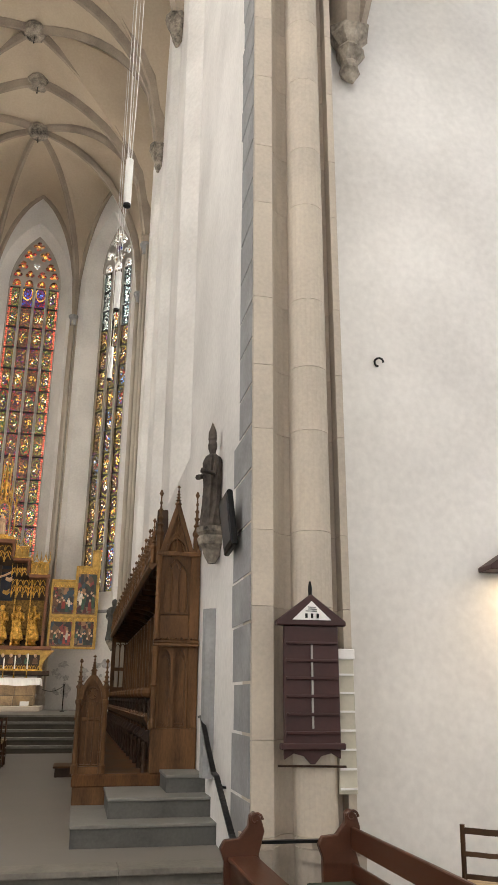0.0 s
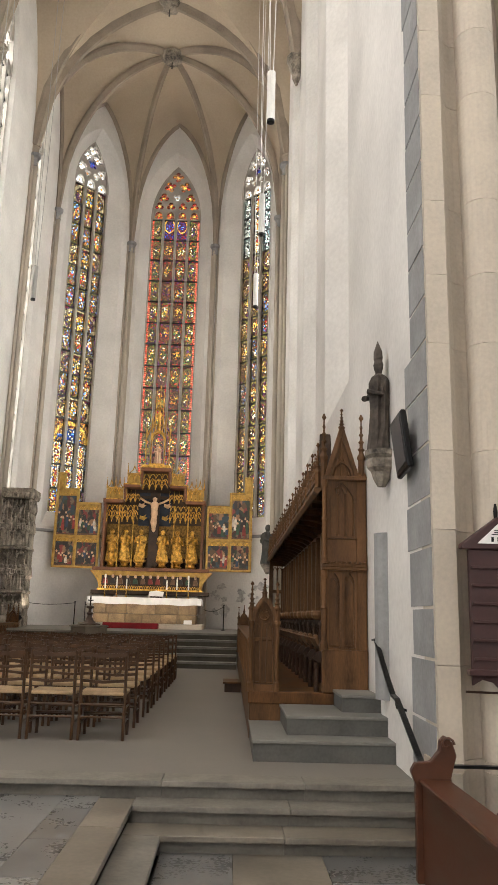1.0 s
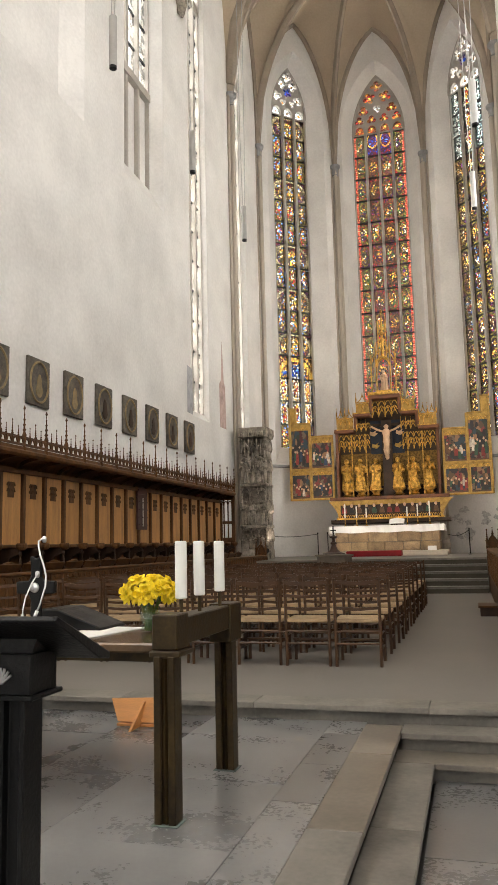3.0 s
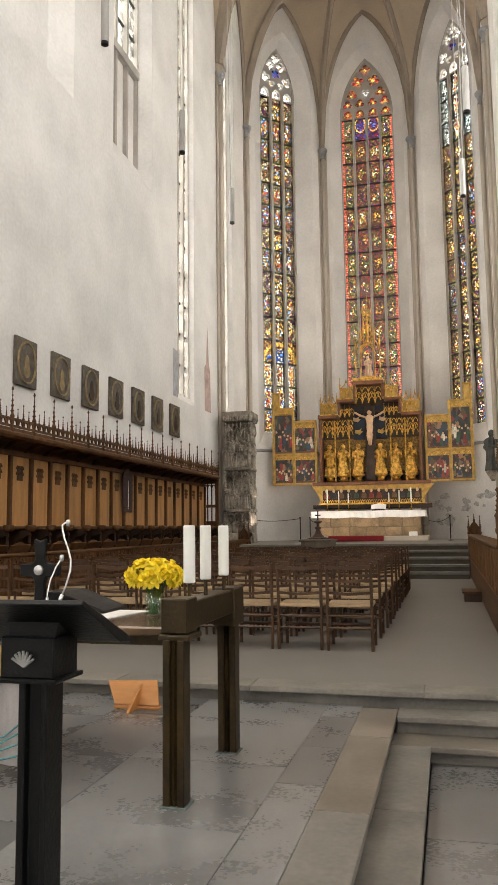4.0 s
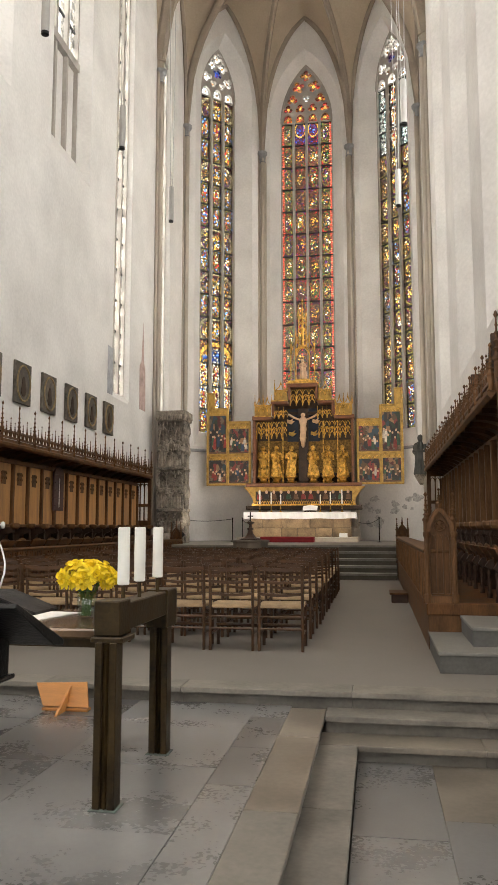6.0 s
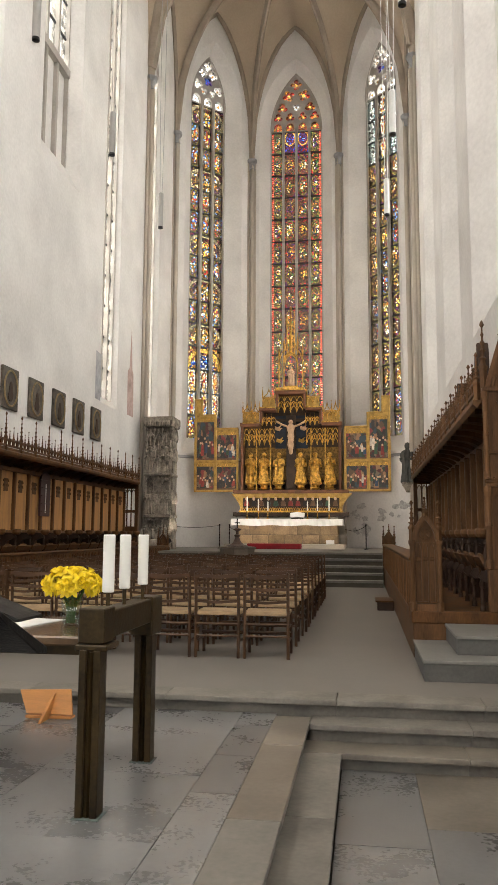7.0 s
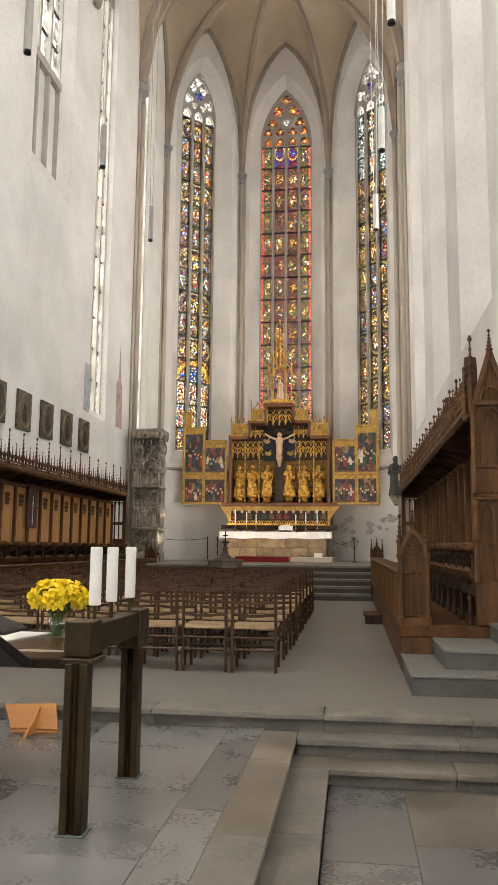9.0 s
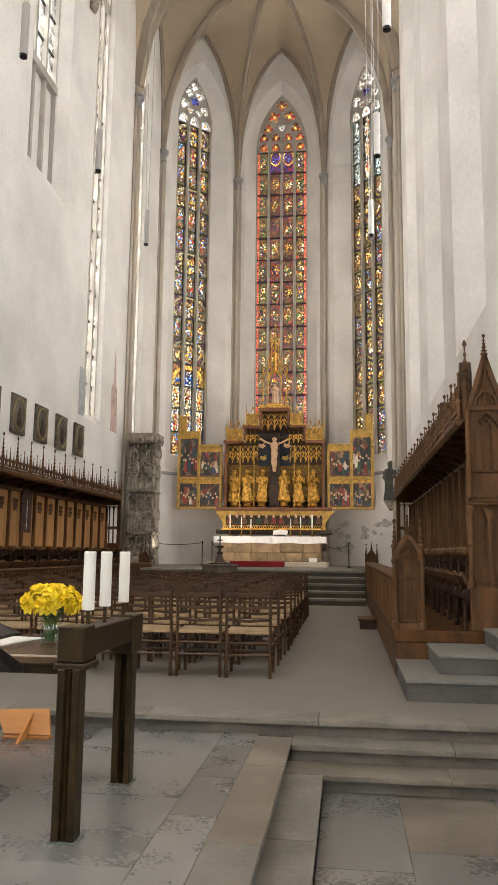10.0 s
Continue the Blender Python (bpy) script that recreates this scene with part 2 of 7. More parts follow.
M_GRASS = mat("distant_ground", (0.12, 0.13, 0.09), 0.9, vary=0.3, scale=0.1, fine=2.0, bump=0.1)

RED, BLU, GOL, GRN, DRK, WHT = (0.20, 0.022, 0.016), (0.02, 0.045, 0.17), (0.36, 0.23, 0.05), (0.03, 0.085, 0.035), (0.012, 0.008, 0.008), (0.42, 0.38, 0.29)
PUR, BRN, LBL, AMB, OLV, WINE = (0.06, 0.022, 0.075), (0.085, 0.045, 0.022), (0.08, 0.15, 0.30), (0.22, 0.10, 0.02), (0.10, 0.085, 0.025), (0.075, 0.014, 0.016)
FIG = [GOL, OLV, WHT, AMB, BRN, DRK, GRN, PUR]
G_CENTRE = [stained("stained_glass_centre", FIG, [DRK, WINE, RED, DRK, BRN, WINE, OLV, PUR], 19, (0, -0.03), (0.19, 0.34), BRN),
            stained("stained_glass_red", [GOL, WHT, OLV, BRN, GRN, AMB, DRK], [WINE, DRK, RED, PUR, DRK, BRN, WINE], 19, (0, 0.02), (0.17, 0.38), OLV),
            stained("stained_glass_purple", [OLV, GOL, AMB, DRK, BRN, PUR, GOL], [BRN, DRK, WINE, DRK, OLV, RED, PUR], 19, (0, 0.0), (0.20, 0.30), BRN)]
G_EDGE = {side: [stained("stained_glass_border", FIG, g, 19, (-side * 0.03, 0.0), (0.16, 0.36), OLV, (side, 0.21, (0.26, 0.03, 0.022), (0.34, 0.16, 0.09)))
                 for g in ([DRK, RED, OLV, DRK, WINE, BRN], [WINE, DRK, PUR, OLV, DRK, RED], [GRN, OLV, WINE, BRN, DRK, WINE])] for side in (-1, 1)}
G_BLUE = [stained("stained_glass_blue", [PUR, BLU, WINE, PUR, LBL], [PUR, RED, BLU, PUR, WINE, DRK], 17, (0, 0.2), (0.2, 0.3), GOL)]
# the northern window: scenes that run across its three lights
G_NORTH = {}
for k in range(3):
    cx = (1 - k) * 0.533
    G_NORTH[k] = [stained("stained_glass_north", [GOL, WHT, AMB, BRN, DRK, OLV, LBL, GOL], [DRK, PUR, BRN, WINE, DRK, OLV], 17, (cx * 0.8, -0.1), (0.62, 0.5), (0.2, 0.17, 0.1)),
                  stained("stained_glass_gold", [GOL, OLV, AMB, WHT, BRN, LBL, RED], [BRN, DRK, PUR, LBL, WINE, DRK, OLV], 17, (0, 0.0), (0.17, 0.42), OLV),
                  stained("stained_glass_lattice", [BLU, LBL, DRK, BLU, WHT], [AMB, DRK, GOL, BRN, WINE], 22, (cx, -0.45), (0.72, 0.75), GOL),
                  stained("stained_glass_towers", [RED, GOL, WHT, WINE, GOL], [LBL, DRK, OLV, WHT, DRK, GOL], 20, (0, 0.0), (0.13, 0.55), WHT)]
G_SOUTH = [stained("stained_glass_south", [GOL, BRN, AMB, DRK, OLV, WHT, DRK], [DRK, BRN, DRK, WINE, DRK, PUR], 18, (cx, 0.0), (r, 0.4), OLV, gain=2.1) for cx, r in ((0.0, 0.2), (0.2, 0.4), (-0.2, 0.4))]
G_SOUTHLOW = stained("stained_glass_dim", [LBL, BRN, WHT, OLV, DRK, RED], [DRK, PUR, BRN, DRK, LBL, DRK], 18, (0, 0), (0.2, 0.4), OLV)
G_PALE = [stained("pale_quarry_glass", [(0.5, 0.52, 0.46), (0.2, 0.25, 0.22), (0.55, 0.55, 0.48), DRK], [(0.09, 0.13, 0.13), (0.42, 0.46, 0.44), DRK, (0.12, 0.15, 0.14)], 16, (0, 0), (0.12, 0.5)),
          stained("pale_figured_glass", [GOL, WHT, (0.55, 0.55, 0.48), RED, GOL], [(0.1, 0.12, 0.1), (0.4, 0.42, 0.38), DRK, BRN], 17, (0, 0), (0.16, 0.5))]
G_TRACERY = stained("tracery_glass", [GOL, AMB, GOL], [WINE, AMB, RED, BRN], 14, (0, 0), (0.09, 0.09), dark=0.3)
G_TRACERYWHITE = stained("white_tracery_glass", [(0.25, 0.2, 0.14), AMB], [(0.75, 0.75, 0.7), (0.6, 0.62, 0.6)], 9, (0, 0), (0.08, 0.08), dark=0.4)
G_TRACERYBLUE = stained("violet_tracery_glass", [PUR, BLU], [(0.06, 0.03, 0.2), PUR, (0.1, 0.05, 0.25)], 12, dark=0.3)
CLR = [(0.80, 0.82, 0.80), (0.72, 0.76, 0.76), (0.84, 0.83, 0.79)]
G_CLEAR = stained("clear_leaded_glass", CLR, CLR, 7, gain=1.0, dark=0.8, lead=0.05)


# ---- builders ----
def thing(name, at=(0, 0, 0), label="", category="", group="", kind=""):
    ob = new(name)
    ob.empty_display_size = 0.2
    ob.location = at
    return tagged(ob, label, category, group, kind)


def part(name, bm, material, parent=None, label="", world_space=True, smooth=False):
    """Links a bmesh as one mesh object, under a thing or a part where one is given."""
    off = Vector()
    up = parent
    while up is not None:
        off += up.location
        up = up.parent
    if world_space and off.length:
        bmesh.ops.translate(bm, verts=bm.verts, vec=-off)
    me = bpy.data.meshes.new(name)
    bm.normal_update()
    if smooth:
        for f in bm.faces:
            f.smooth = True
    bm.to_mesh(me)
    bm.free()
    me.materials.append(material)
    ob = new(name, me)
    ob.parent = parent
    return tagged(ob, label)


def BM():
    return bmesh.new()


def box(bm, x0, x1, y0, y1, z0, z1):
    vs = [bm.verts.new((x, y, z)) for z in (z0, z1) for x, y in ((x0, y0), (x1, y0), (x1, y1), (x0, y1))]
    for f in ((3, 2, 1, 0), (4, 5, 6, 7), (0, 1, 5, 4), (1, 2, 6, 5), (2, 3, 7, 6), (3, 0, 4, 7)):
        bm.faces.new([vs[i] for i in f])
    return bm


def bev(bm, w, seg=1):
    bmesh.ops.bevel(bm, geom=list(bm.edges), offset=w, segments=seg, affect='EDGES', profile=0.6)
    return bm


def bbox(x0, x1, y0, y1, z0, z1, w=0.01, seg=1):
    return bev(box(BM(), x0, x1, y0, y1, z0, z1), w, seg)


def lathe(bm, prof, at=(0, 0, 0), n=14):
    """A turned body from (radius, height) pairs."""
    rings = []
    for r, z in prof:
        rings.append([bm.verts.new((at[0] + r * math.cos(2 * math.pi * k / n), at[1] + r * math.sin(2 * math.pi * k / n), at[2] + z)) for k in range(n)])
    for a, b in zip(rings, rings[1:]):
        for k in range(n):
            bm.faces.new((a[k], a[(k + 1) % n], b[(k + 1) % n], b[k]))
    bm.faces.new(rings[0][::-1])
    bm.faces.new(rings[-1])
    return bm


def sweep(bm, path, prof, up=Vector((0, 0, 1)), close=False):
    """A profile of (side, up) pairs carried along a path."""
    pts = [Vector(p) for p in path]
    rings = []
    n = len(pts)
    for i, p in enumerate(pts):
        a = pts[(i - 1) % n] if close or i > 0 else p
        b = pts[(i + 1) % n] if close or i < n - 1 else p
        t = (b - a).normalized()
        s = t.cross(up)
        if s.length < 1e-4:
            s = Vector((1, 0, 0))
        s.normalize()
        v = s.cross(t)
        rings.append([bm.verts.new(p + s * q[0] + v * q[1]) for q in prof])
    k = len(prof)
    pairs = list(zip(rings, rings[1:])) + ([(rings[-1], rings[0])] if close else [])
    for a, b in pairs:
        for j in range(k):
            bm.faces.new((a[j], a[(j + 1) % k], b[(j + 1) % k], b[j]))
    if not close:
        bm.faces.new(rings[0][::-1])
        bm.faces.new(rings[-1])
    return bm


def ngon(r, n=8):
    return [(r * math.cos(2 * math.pi * k / n), r * math.sin(2 * math.pi * k / n)) for k in range(n)]


def prism(bm, outline, place, depth):
    """An outline of (u, v) pairs made solid: place(u, v, d) gives the point at depth d."""
    a = [bm.verts.new(place(u, v, 0)) for u, v in outline]
    b = [bm.verts.new(place(u, v, depth)) for u, v in outline]
    n = len(outline)
    bm.faces.new(a)
    bm.faces.new(b[::-1])
    for k in range(n):
        bm.faces.new((a[(k + 1) % n], a[k], b[k], b[(k + 1) % n]))
    bmesh.ops.recalc_face_normals(bm, faces=bm.faces)
    return bm


def arch_half(hw, rise, z):
    """Half width of a pointed arch at z above its springing."""
    if z <= 0:
        return hw
    r = (hw * hw + rise * rise) / (2 * hw)
    return max(0.0, hw - r + math.sqrt(max(0.0, r * r - z * z)))


def arch_height(hw, rise, x):
    r = (hw * hw + rise * rise) / (2 * hw)
    return math.sqrt(max(0.0, r * r - (abs(x) + r - hw) ** 2))


def arch_points(hw, rise, n=9):
    """From the left springing over the apex to the right one."""
    right = [(hw * (1 - (k / n)), arch_height(hw, rise, hw * (1 - k / n))) for k in range(n + 1)]
    return [(-u, v) for u, v in right[:-1]] + right[::-1]


def tri_fix(bm):
    bmesh.ops.remove_doubles(bm, verts=bm.verts, dist=0.0005)
    bmesh.ops.recalc_face_normals(bm, faces=bm.faces)
    return bm


# ---- walls with pointed windows ----
class Face:
    """A wall's inner face: origin at its foot, u along it, n into the room."""

    def __init__(self, a, b):
        self.a = Vector((a[0], a[1], 0))
        d = Vector((b[0] - a[0], b[1] - a[1], 0))
        self.length = d.length
        self.u = d.normalized()
        self.n = Vector((-self.u.y, self.u.x, 0))

    def at(self, u, z, d=0.0):
        """d is the depth into the wall."""
        return self.a + self.u * u + Vector((0, 0, z)) - self.n * d


def window_wall(name, face, z0, z1, win, material, thick=0.9):
    """A wall with pointed openings. win: (centre, inner half width, glass half width, inner sill, glass sill, springing, inner rise, glass rise, depth, blind)."""
    bm = BM()
    cuts = [0.0]
    win = sorted(win)
    for k in range(len(win) - 1):
        cuts.append((win[k][0] + win[k + 1][0]) / 2)
    cuts.append(face.length)

    def quad(*p):
        bm.faces.new([bm.verts.new(q) for q in p])

    if not win:
        quad(face.at(0, z0), face.at(face.length, z0), face.at(face.length, z1), face.at(0, z1))
    for k, (c, hi, hg, si, sg, sp, ri, rg, dep, blind) in enumerate(win):
        l, r = cuts[k], cuts[k + 1]
        zi = [si + (sp - si) * j / 2 for j in range(3)] + [sp + ri * j / 12 for j in range(1, 13)]
        zg = [sg + (sp - sg) * j / 2 for j in range(3)] + [sp + rg * j / 12 for j in range(1, 13)]
        wi = [arch_half(hi, ri, z - sp) for z in zi]
        wg = [arch_half(hg, rg, z - sp) for z in zg]
        quad(face.at(l, z0), face.at(r, z0), face.at(r, si), face.at(l, si))
        quad(face.at(l, zi[-1]), face.at(r, zi[-1]), face.at(r, z1), face.at(l, z1))
        for j in range(len(zi) - 1):
            quad(face.at(l, zi[j]), face.at(c - wi[j], zi[j]), face.at(c - wi[j + 1], zi[j + 1]), face.at(l, zi[j + 1]))
            quad(face.at(c + wi[j], zi[j]), face.at(r, zi[j]), face.at(r, zi[j + 1]), face.at(c + wi[j + 1], zi[j + 1]))
            for s in (-1, 1):
                quad(face.at(c + s * wi[j], zi[j]), face.at(c + s * wg[j], zg[j], dep), face.at(c + s * wg[j + 1], zg[j + 1], dep), face.at(c + s * wi[j + 1], zi[j + 1]))
                if not blind:
                    quad(face.at(c + s * wg[j], zg[j], dep), face.at(c + s * wg[j], zg[j], thick), face.at(c + s * wg[j + 1], zg[j + 1], thick), face.at(c + s * wg[j + 1], zg[j + 1], dep))
        quad(face.at(c - hi, si), face.at(c + hi, si), face.at(c + hg, sg, dep), face.at(c - hg, sg, dep))
        if blind:
            for j in range(len(zg) - 1):
                quad(face.at(c - wg[j], zg[j], dep), face.at(c + wg[j], zg[j], dep), face.at(c + wg[j + 1], zg[j + 1], dep), face.at(c - wg[j + 1], zg[j + 1], dep))
        else:
            quad(face.at(c - hg, sg, dep), face.at(c + hg, sg, dep), face.at(c + hg, sg, thick), face.at(c - hg, sg, thick))
        # outer skin
        zo, wo = (zg, wg)
        if not blind:
            quad(face.at(l, z0, thick), face.at(r, z0, thick), face.at(r, sg, thick), face.at(l, sg, thick))
            quad(face.at(l, zo[-1], thick), face.at(r, zo[-1], thick), face.at(r, z1, thick), face.at(l, z1, thick))
            for j in range(len(zo) - 1):
                quad(face.at(l, zo[j], thick), face.at(c - wo[j], zo[j], thick), face.at(c - wo[j + 1], zo[j + 1], thick), face.at(l, zo[j + 1], thick))
                quad(face.at(c + wo[j], zo[j], thick), face.at(r, zo[j], thick), face.at(r, zo[j + 1], thick), face.at(c + wo[j + 1], zo[j + 1], thick))
        else:
            quad(face.at(l, z0, thick), face.at(r, z0, thick), face.at(r, z1, thick), face.at(l, z1, thick))
    if not win:
        quad(face.at(0, z0, thick), face.at(face.length, z0, thick), face.at(face.length, z1, thick), face.at(0, z1, thick))
    quad(face.at(0, z1), face.at(face.length, z1), face.at(face.length, z1, thick), face.at(0, z1, thick))
    for u in (0, face.length):
        quad(face.at(u, z0), face.at(u, z1), face.at(u, z1, thick), face.at(u, z0, thick))
    ob = part(name, tri_fix(bm), material)
    return tagged(ob, kind="structure")


def pane_mesh(name, w, h, material):
    """One glass panel, 12 mm thick, round its own centre; x along, z up."""
    bm = box(BM(), -w / 2, w / 2, -0.006, 0.006, -h / 2, h / 2)
    me = bpy.data.meshes.new(name)
    bm.to_mesh(me)
    bm.free()
    me.materials.append(material)
    return me


def gothic_window(name, face, c, hg, sill, sp, rise, dep, lights, rows, glass, label, tracery_glass, low_glass=None, blind_to=None, glow=SKY_GLOW):
    """Mullions, saddle bars, panes and tracery of one window, with the sky outside."""
    win = thing(name, face.at(c, sill, dep), label, "window", kind="structure")
    rot = math.atan2(face.u.y, face.u.x)
    mb = dep + 0.12
    # mullions and jambs
    lw = 2 * hg / lights
    for k in range(lights + 1):
        u = c - hg + k * lw
        bm = BM()
        t = 0.05 if 0 < k < lights else 0.045
        top = sp
        prism(bm, [(u - t, sill), (u + t, sill), (u + t, top), (u - t, top)], lambda a, b, d: face.at(a, b, mb - 0.10 + d), 0.2)
        part("mullion", bm, M_WINSTONE, win)
    z_low = blind_to or sill
    if blind_to:
        bm = BM()
        prism(bm, [(c - hg, sill), (c + hg, sill), (c + hg, blind_to), (c - hg, blind_to)], lambda a, b, d: face.at(a, b, mb + d), 0.1)
        part("blocked_lights", bm, M_PLASTER, win, "plastered blind lower lights")
        bm = BM()
        prism(bm, [(c - hg, blind_to - 0.1), (c + hg, blind_to - 0.1), (c + hg, blind_to + 0.1), (c - hg, blind_to + 0.1)], lambda a, b, d: face.at(a, b, mb - 0.14 + d), 0.24)
        part("transom", bm, M_WINSTONE, win)
    ph = (sp - z_low) / rows
    meshes = {}
    for r in range(rows):
        z = z_low + ph * (r + 0.5)
        bm = BM()
        prism(bm, [(c - hg, z + ph / 2 - 0.025), (c + hg, z + ph / 2 - 0.025), (c + hg, z + ph / 2 + 0.025), (c - hg, z + ph / 2 + 0.025)], lambda a, b, d: face.at(a, b, mb - 0.02 + d), 0.04)
        part("saddle_bar", bm, M_LEAD, win)
        for k in range(lights):
            g = glass(r, k, rows, lights)
            if g.name not in meshes:
                meshes[g.name] = pane_mesh("pane", lw - 0.09, ph - 0.04, g)
            ob = new("pane", meshes[g.name])
            ob.matrix_basis = Matrix.Translation(face.at(c - hg + (k + 0.5) * lw, z, mb) - win.location) @ Matrix.Rotation(rot, 4, 'Z')
            ob.parent = win
    # tracery: a pierced stone plate with foiled openings, each with its own glass
    if lights == 4:
        foils = [(0, 2.0, 0.21, 4, 0.0, 0), (-0.31, 1.53, 0.22, 4, 0.4, 0), (0.31, 1.53, 0.22, 4, -0.4, 0), (0, 1.03, 0.13, 3, -1.57, 1), (-0.56, 1.02, 0.19, 3, 1.57, 0), (0.56, 1.02, 0.19, 3, 1.57, 0)]
        foils += [(u, 0.62, 0.17, 3, 1.57, 0) for u in (-0.74, -0.25, 0.25, 0.74)] + [(u, 0.22, 0.17, 1, 0, 0) for u in (-0.75, -0.25, 0.25, 0.75)]
    else:
        q = rise / 2.4
        foils = [(0, 1.95 * q, 0.19, 4, 0.3, 1), (-0.24, 1.58 * q, 0.19, 4, 0.0, 1), (0.24, 1.58 * q, 0.19, 4, 0.0, 1), (0, 1.2 * q, 0.18, 4, 0.5, 2), (-0.48, 0.92 * q, 0.18, 3, 2.2, 1), (0.48, 0.92 * q, 0.18, 3, 0.9, 1)]
        foils += [(-0.20, 0.66 * q, 0.13, 3, 0.5, 1), (0.20, 0.66 * q, 0.13, 3, 2.6, 1)] + [(u, 0.2 * q, 0.19, 1, 0, 1) for u in (-2 * hg / 3 + 0.01, 0, 2 * hg / 3 - 0.01)]

    def foil(u, v, rad, lobes, turn):
        if lobes == 1:      # a pointed light head
            return [(u - rad, v - 0.19), (u + rad, v - 0.19)] + [(u + a, v - 0.05 + b) for a, b in arch_points(rad, rad * 1.25, 5)[::-1]]
        pts = []
        for k in range(8 * lobes):
            a = 2 * math.pi * k / (8 * lobes)
            rr = 1.17 * rad * (0.46 + 0.54 * abs(math.cos(lobes * a / 2)) ** 0.6)
            pts.append((u + rr * math.cos(a + turn), v + rr * math.sin(a + turn)))
        return pts

    bm = BM()
    loops = [arch_points(hg + 0.03, rise + 0.05, 12)] + [foil(*f[:5]) for f in foils]
    for lp in loops:
        vs_ = [bm.verts.new((a, b, 0)) for a, b in lp]
        for k in range(len(vs_)):
            bm.edges.new((vs_[k], vs_[(k + 1) % len(vs_)]))
    bmesh.ops.triangle_fill(bm, edges=bm.edges, use_beauty=True, normal=(0, 0, 1))
    front = list(bm.faces)
    res = bmesh.ops.extrude_face_region(bm, geom=front)
    for v in [e for e in res["geom"] if isinstance(e, bmesh.types.BMVert)]:
        v.co.z = 0.16
    for v in bm.verts:
        v.co = face.at(c + v.co.x, sp + v.co.y, mb - 0.08 + v.co.z)
    part("tracery", tri_fix(bm), M_WINSTONE, win)
    bm = BM()
    sweep(bm, [face.at(c + a, sp + b, mb - 0.06) for a, b in arch_points(hg, rise, 12)], [(-0.05, -0.07), (0.05, -0.07), (0.05, 0.07), (-0.05, 0.07)], up=face.n)
    part("arch_moulding", tri_fix(bm), M_WINSTONE, win)
    for u, v, rad, lobes, turn, kind in foils:
        bm = BM()
        prism(bm, foil(0, 0, rad * 1.1, lobes, turn), lambda a, b, d: Vector((a, d, b)), 0.012)
        ob = part("tracery_pane", bm, (tracery_glass if kind == 0 or tracery_glass == G_CLEAR else (G_TRACERYWHITE, G_TRACERYBLUE)[kind - 1]), win, world_space=False)
        ob.matrix_basis = Matrix.Translation(face.at(c + u, sp + v, mb) - win.location) @ Matrix.Rotation(rot, 4, 'Z')
    h = sp + rise - z_low
    window_light("sky_" + name, face.at(c, (sp + rise + z_low) / 2, 1.25), face.n, 2 * hg + 0.9, h + 0.9, glow)
    return win


# faces run so that the room lies to the left of u
F_NORTH = Face((-W, Y3), (-W, 5.45))
F_NSIDE = Face((-W, Y2), (-W, Y3))
F_NDIAG = Face((-1.75, EAST), (-W, Y2))
F_EAST = Face((1.75, EAST), (-1.75, EAST))
F_SDIAG = Face((W, Y2), (1.75, EAST))
F_SSIDE = Face((W, Y3), (W, Y2))
F_SOUTH = Face((W, 5.8), (W, Y3))
TOP = 24.0
AP = 1.75
window_wall("wall_east", F_EAST, 0, TOP, [(AP, 1.42, 1.04, 4.6, 5.0, 17.88, 2.85, 2.45, 0.45, False)], M_PLASTER)
window_wall("wall_northeast", F_NDIAG, 0, TOP, [(F_NDIAG.length / 2, 1.3, 0.8, 4.6, 5.2, 18.4, 2.5, 2.05, 0.45, False)], M_PLASTER)
window_wall("wall_southeast", F_SDIAG, 0, TOP, [(F_SDIAG.length / 2, 1.3, 0.8, 4.6, 5.2, 18.4, 2.5, 2.05, 0.45, False)], M_PLASTER)
window_wall("wall_north_apse", F_NSIDE, 0, TOP, [(2.55, 0.72, 0.62, 4.9, 5.3, 17.5, 2.7, 2.4, 0.12, False)], M_PLASTER)
window_wall("wall_south_apse", F_SSIDE, 0, TOP, [(1.75, 1.25, 0.8, 4.9, 5.3, 17.5, 3.2, 2.5, 0.45, False)], M_PLASTER)
CB = [3.1, 6.755, 11.2]     # bays of the long walls, from the apse
nwin = [(CB[0], 0.70, 0.65, 5.1, 5.3, 17.5, 2.7, 2.5, 0.12, False),
        (CB[1], 1.125, 0.95, 9.91, 10.45, 17.5, 3.4, 2.7, 0.28, False),
        (CB[2], 1.5, 1.0, 10.05, 10.3, 17.5, 3.4, 2.7, 0.30, True)]
window_wall("wall_north", F_NORTH, 0, TOP, nwin, M_PLASTER)
sl = F_SOUTH.length
SB = [5.05, 9.15, 13.6]     # windows of the south wall, from the west
swin = [(u, 1.35, 0.85, 4.8, 5.15, 17.5, 3.4, 2.7, 0.45, False) for u in SB]
window_wall("wall_south", F_SOUTH, 0, TOP, swin, M_PLASTER)


def glass_centre(r, k, rows, lights):
    """The side lights have a beaded red border; the top row is violet."""
    if r == rows - 1 and k in (1, 2):
        return G_BLUE[0]
    if k in (0, 3):
        return G_EDGE[-1 if k == 0 else 1][(r * 2 + k) % 3]
    return G_CENTRE[(r + 2 * k + r // 3) % 3]


def glass_north(r, k, rows, lights):
    """Scenes two or three rows high under canopies, a blue lattice low down."""
    return G_NORTH[k][(1, 3, 3, 2, 0, 1, 0, 1, 0, 1, 1, 0, 1, 1, 0)[r % 15]]


def glass_south(r, k, rows, lights):
    """Dim brown scenes, pale glass in the two rows at the top."""
    if r >= rows - 3:
        return G_PALE[1 if k == 1 else 0]
    return G_SOUTHLOW if (r // 2 + k) % 4 == 0 else G_SOUTH[(r + k) % 3]


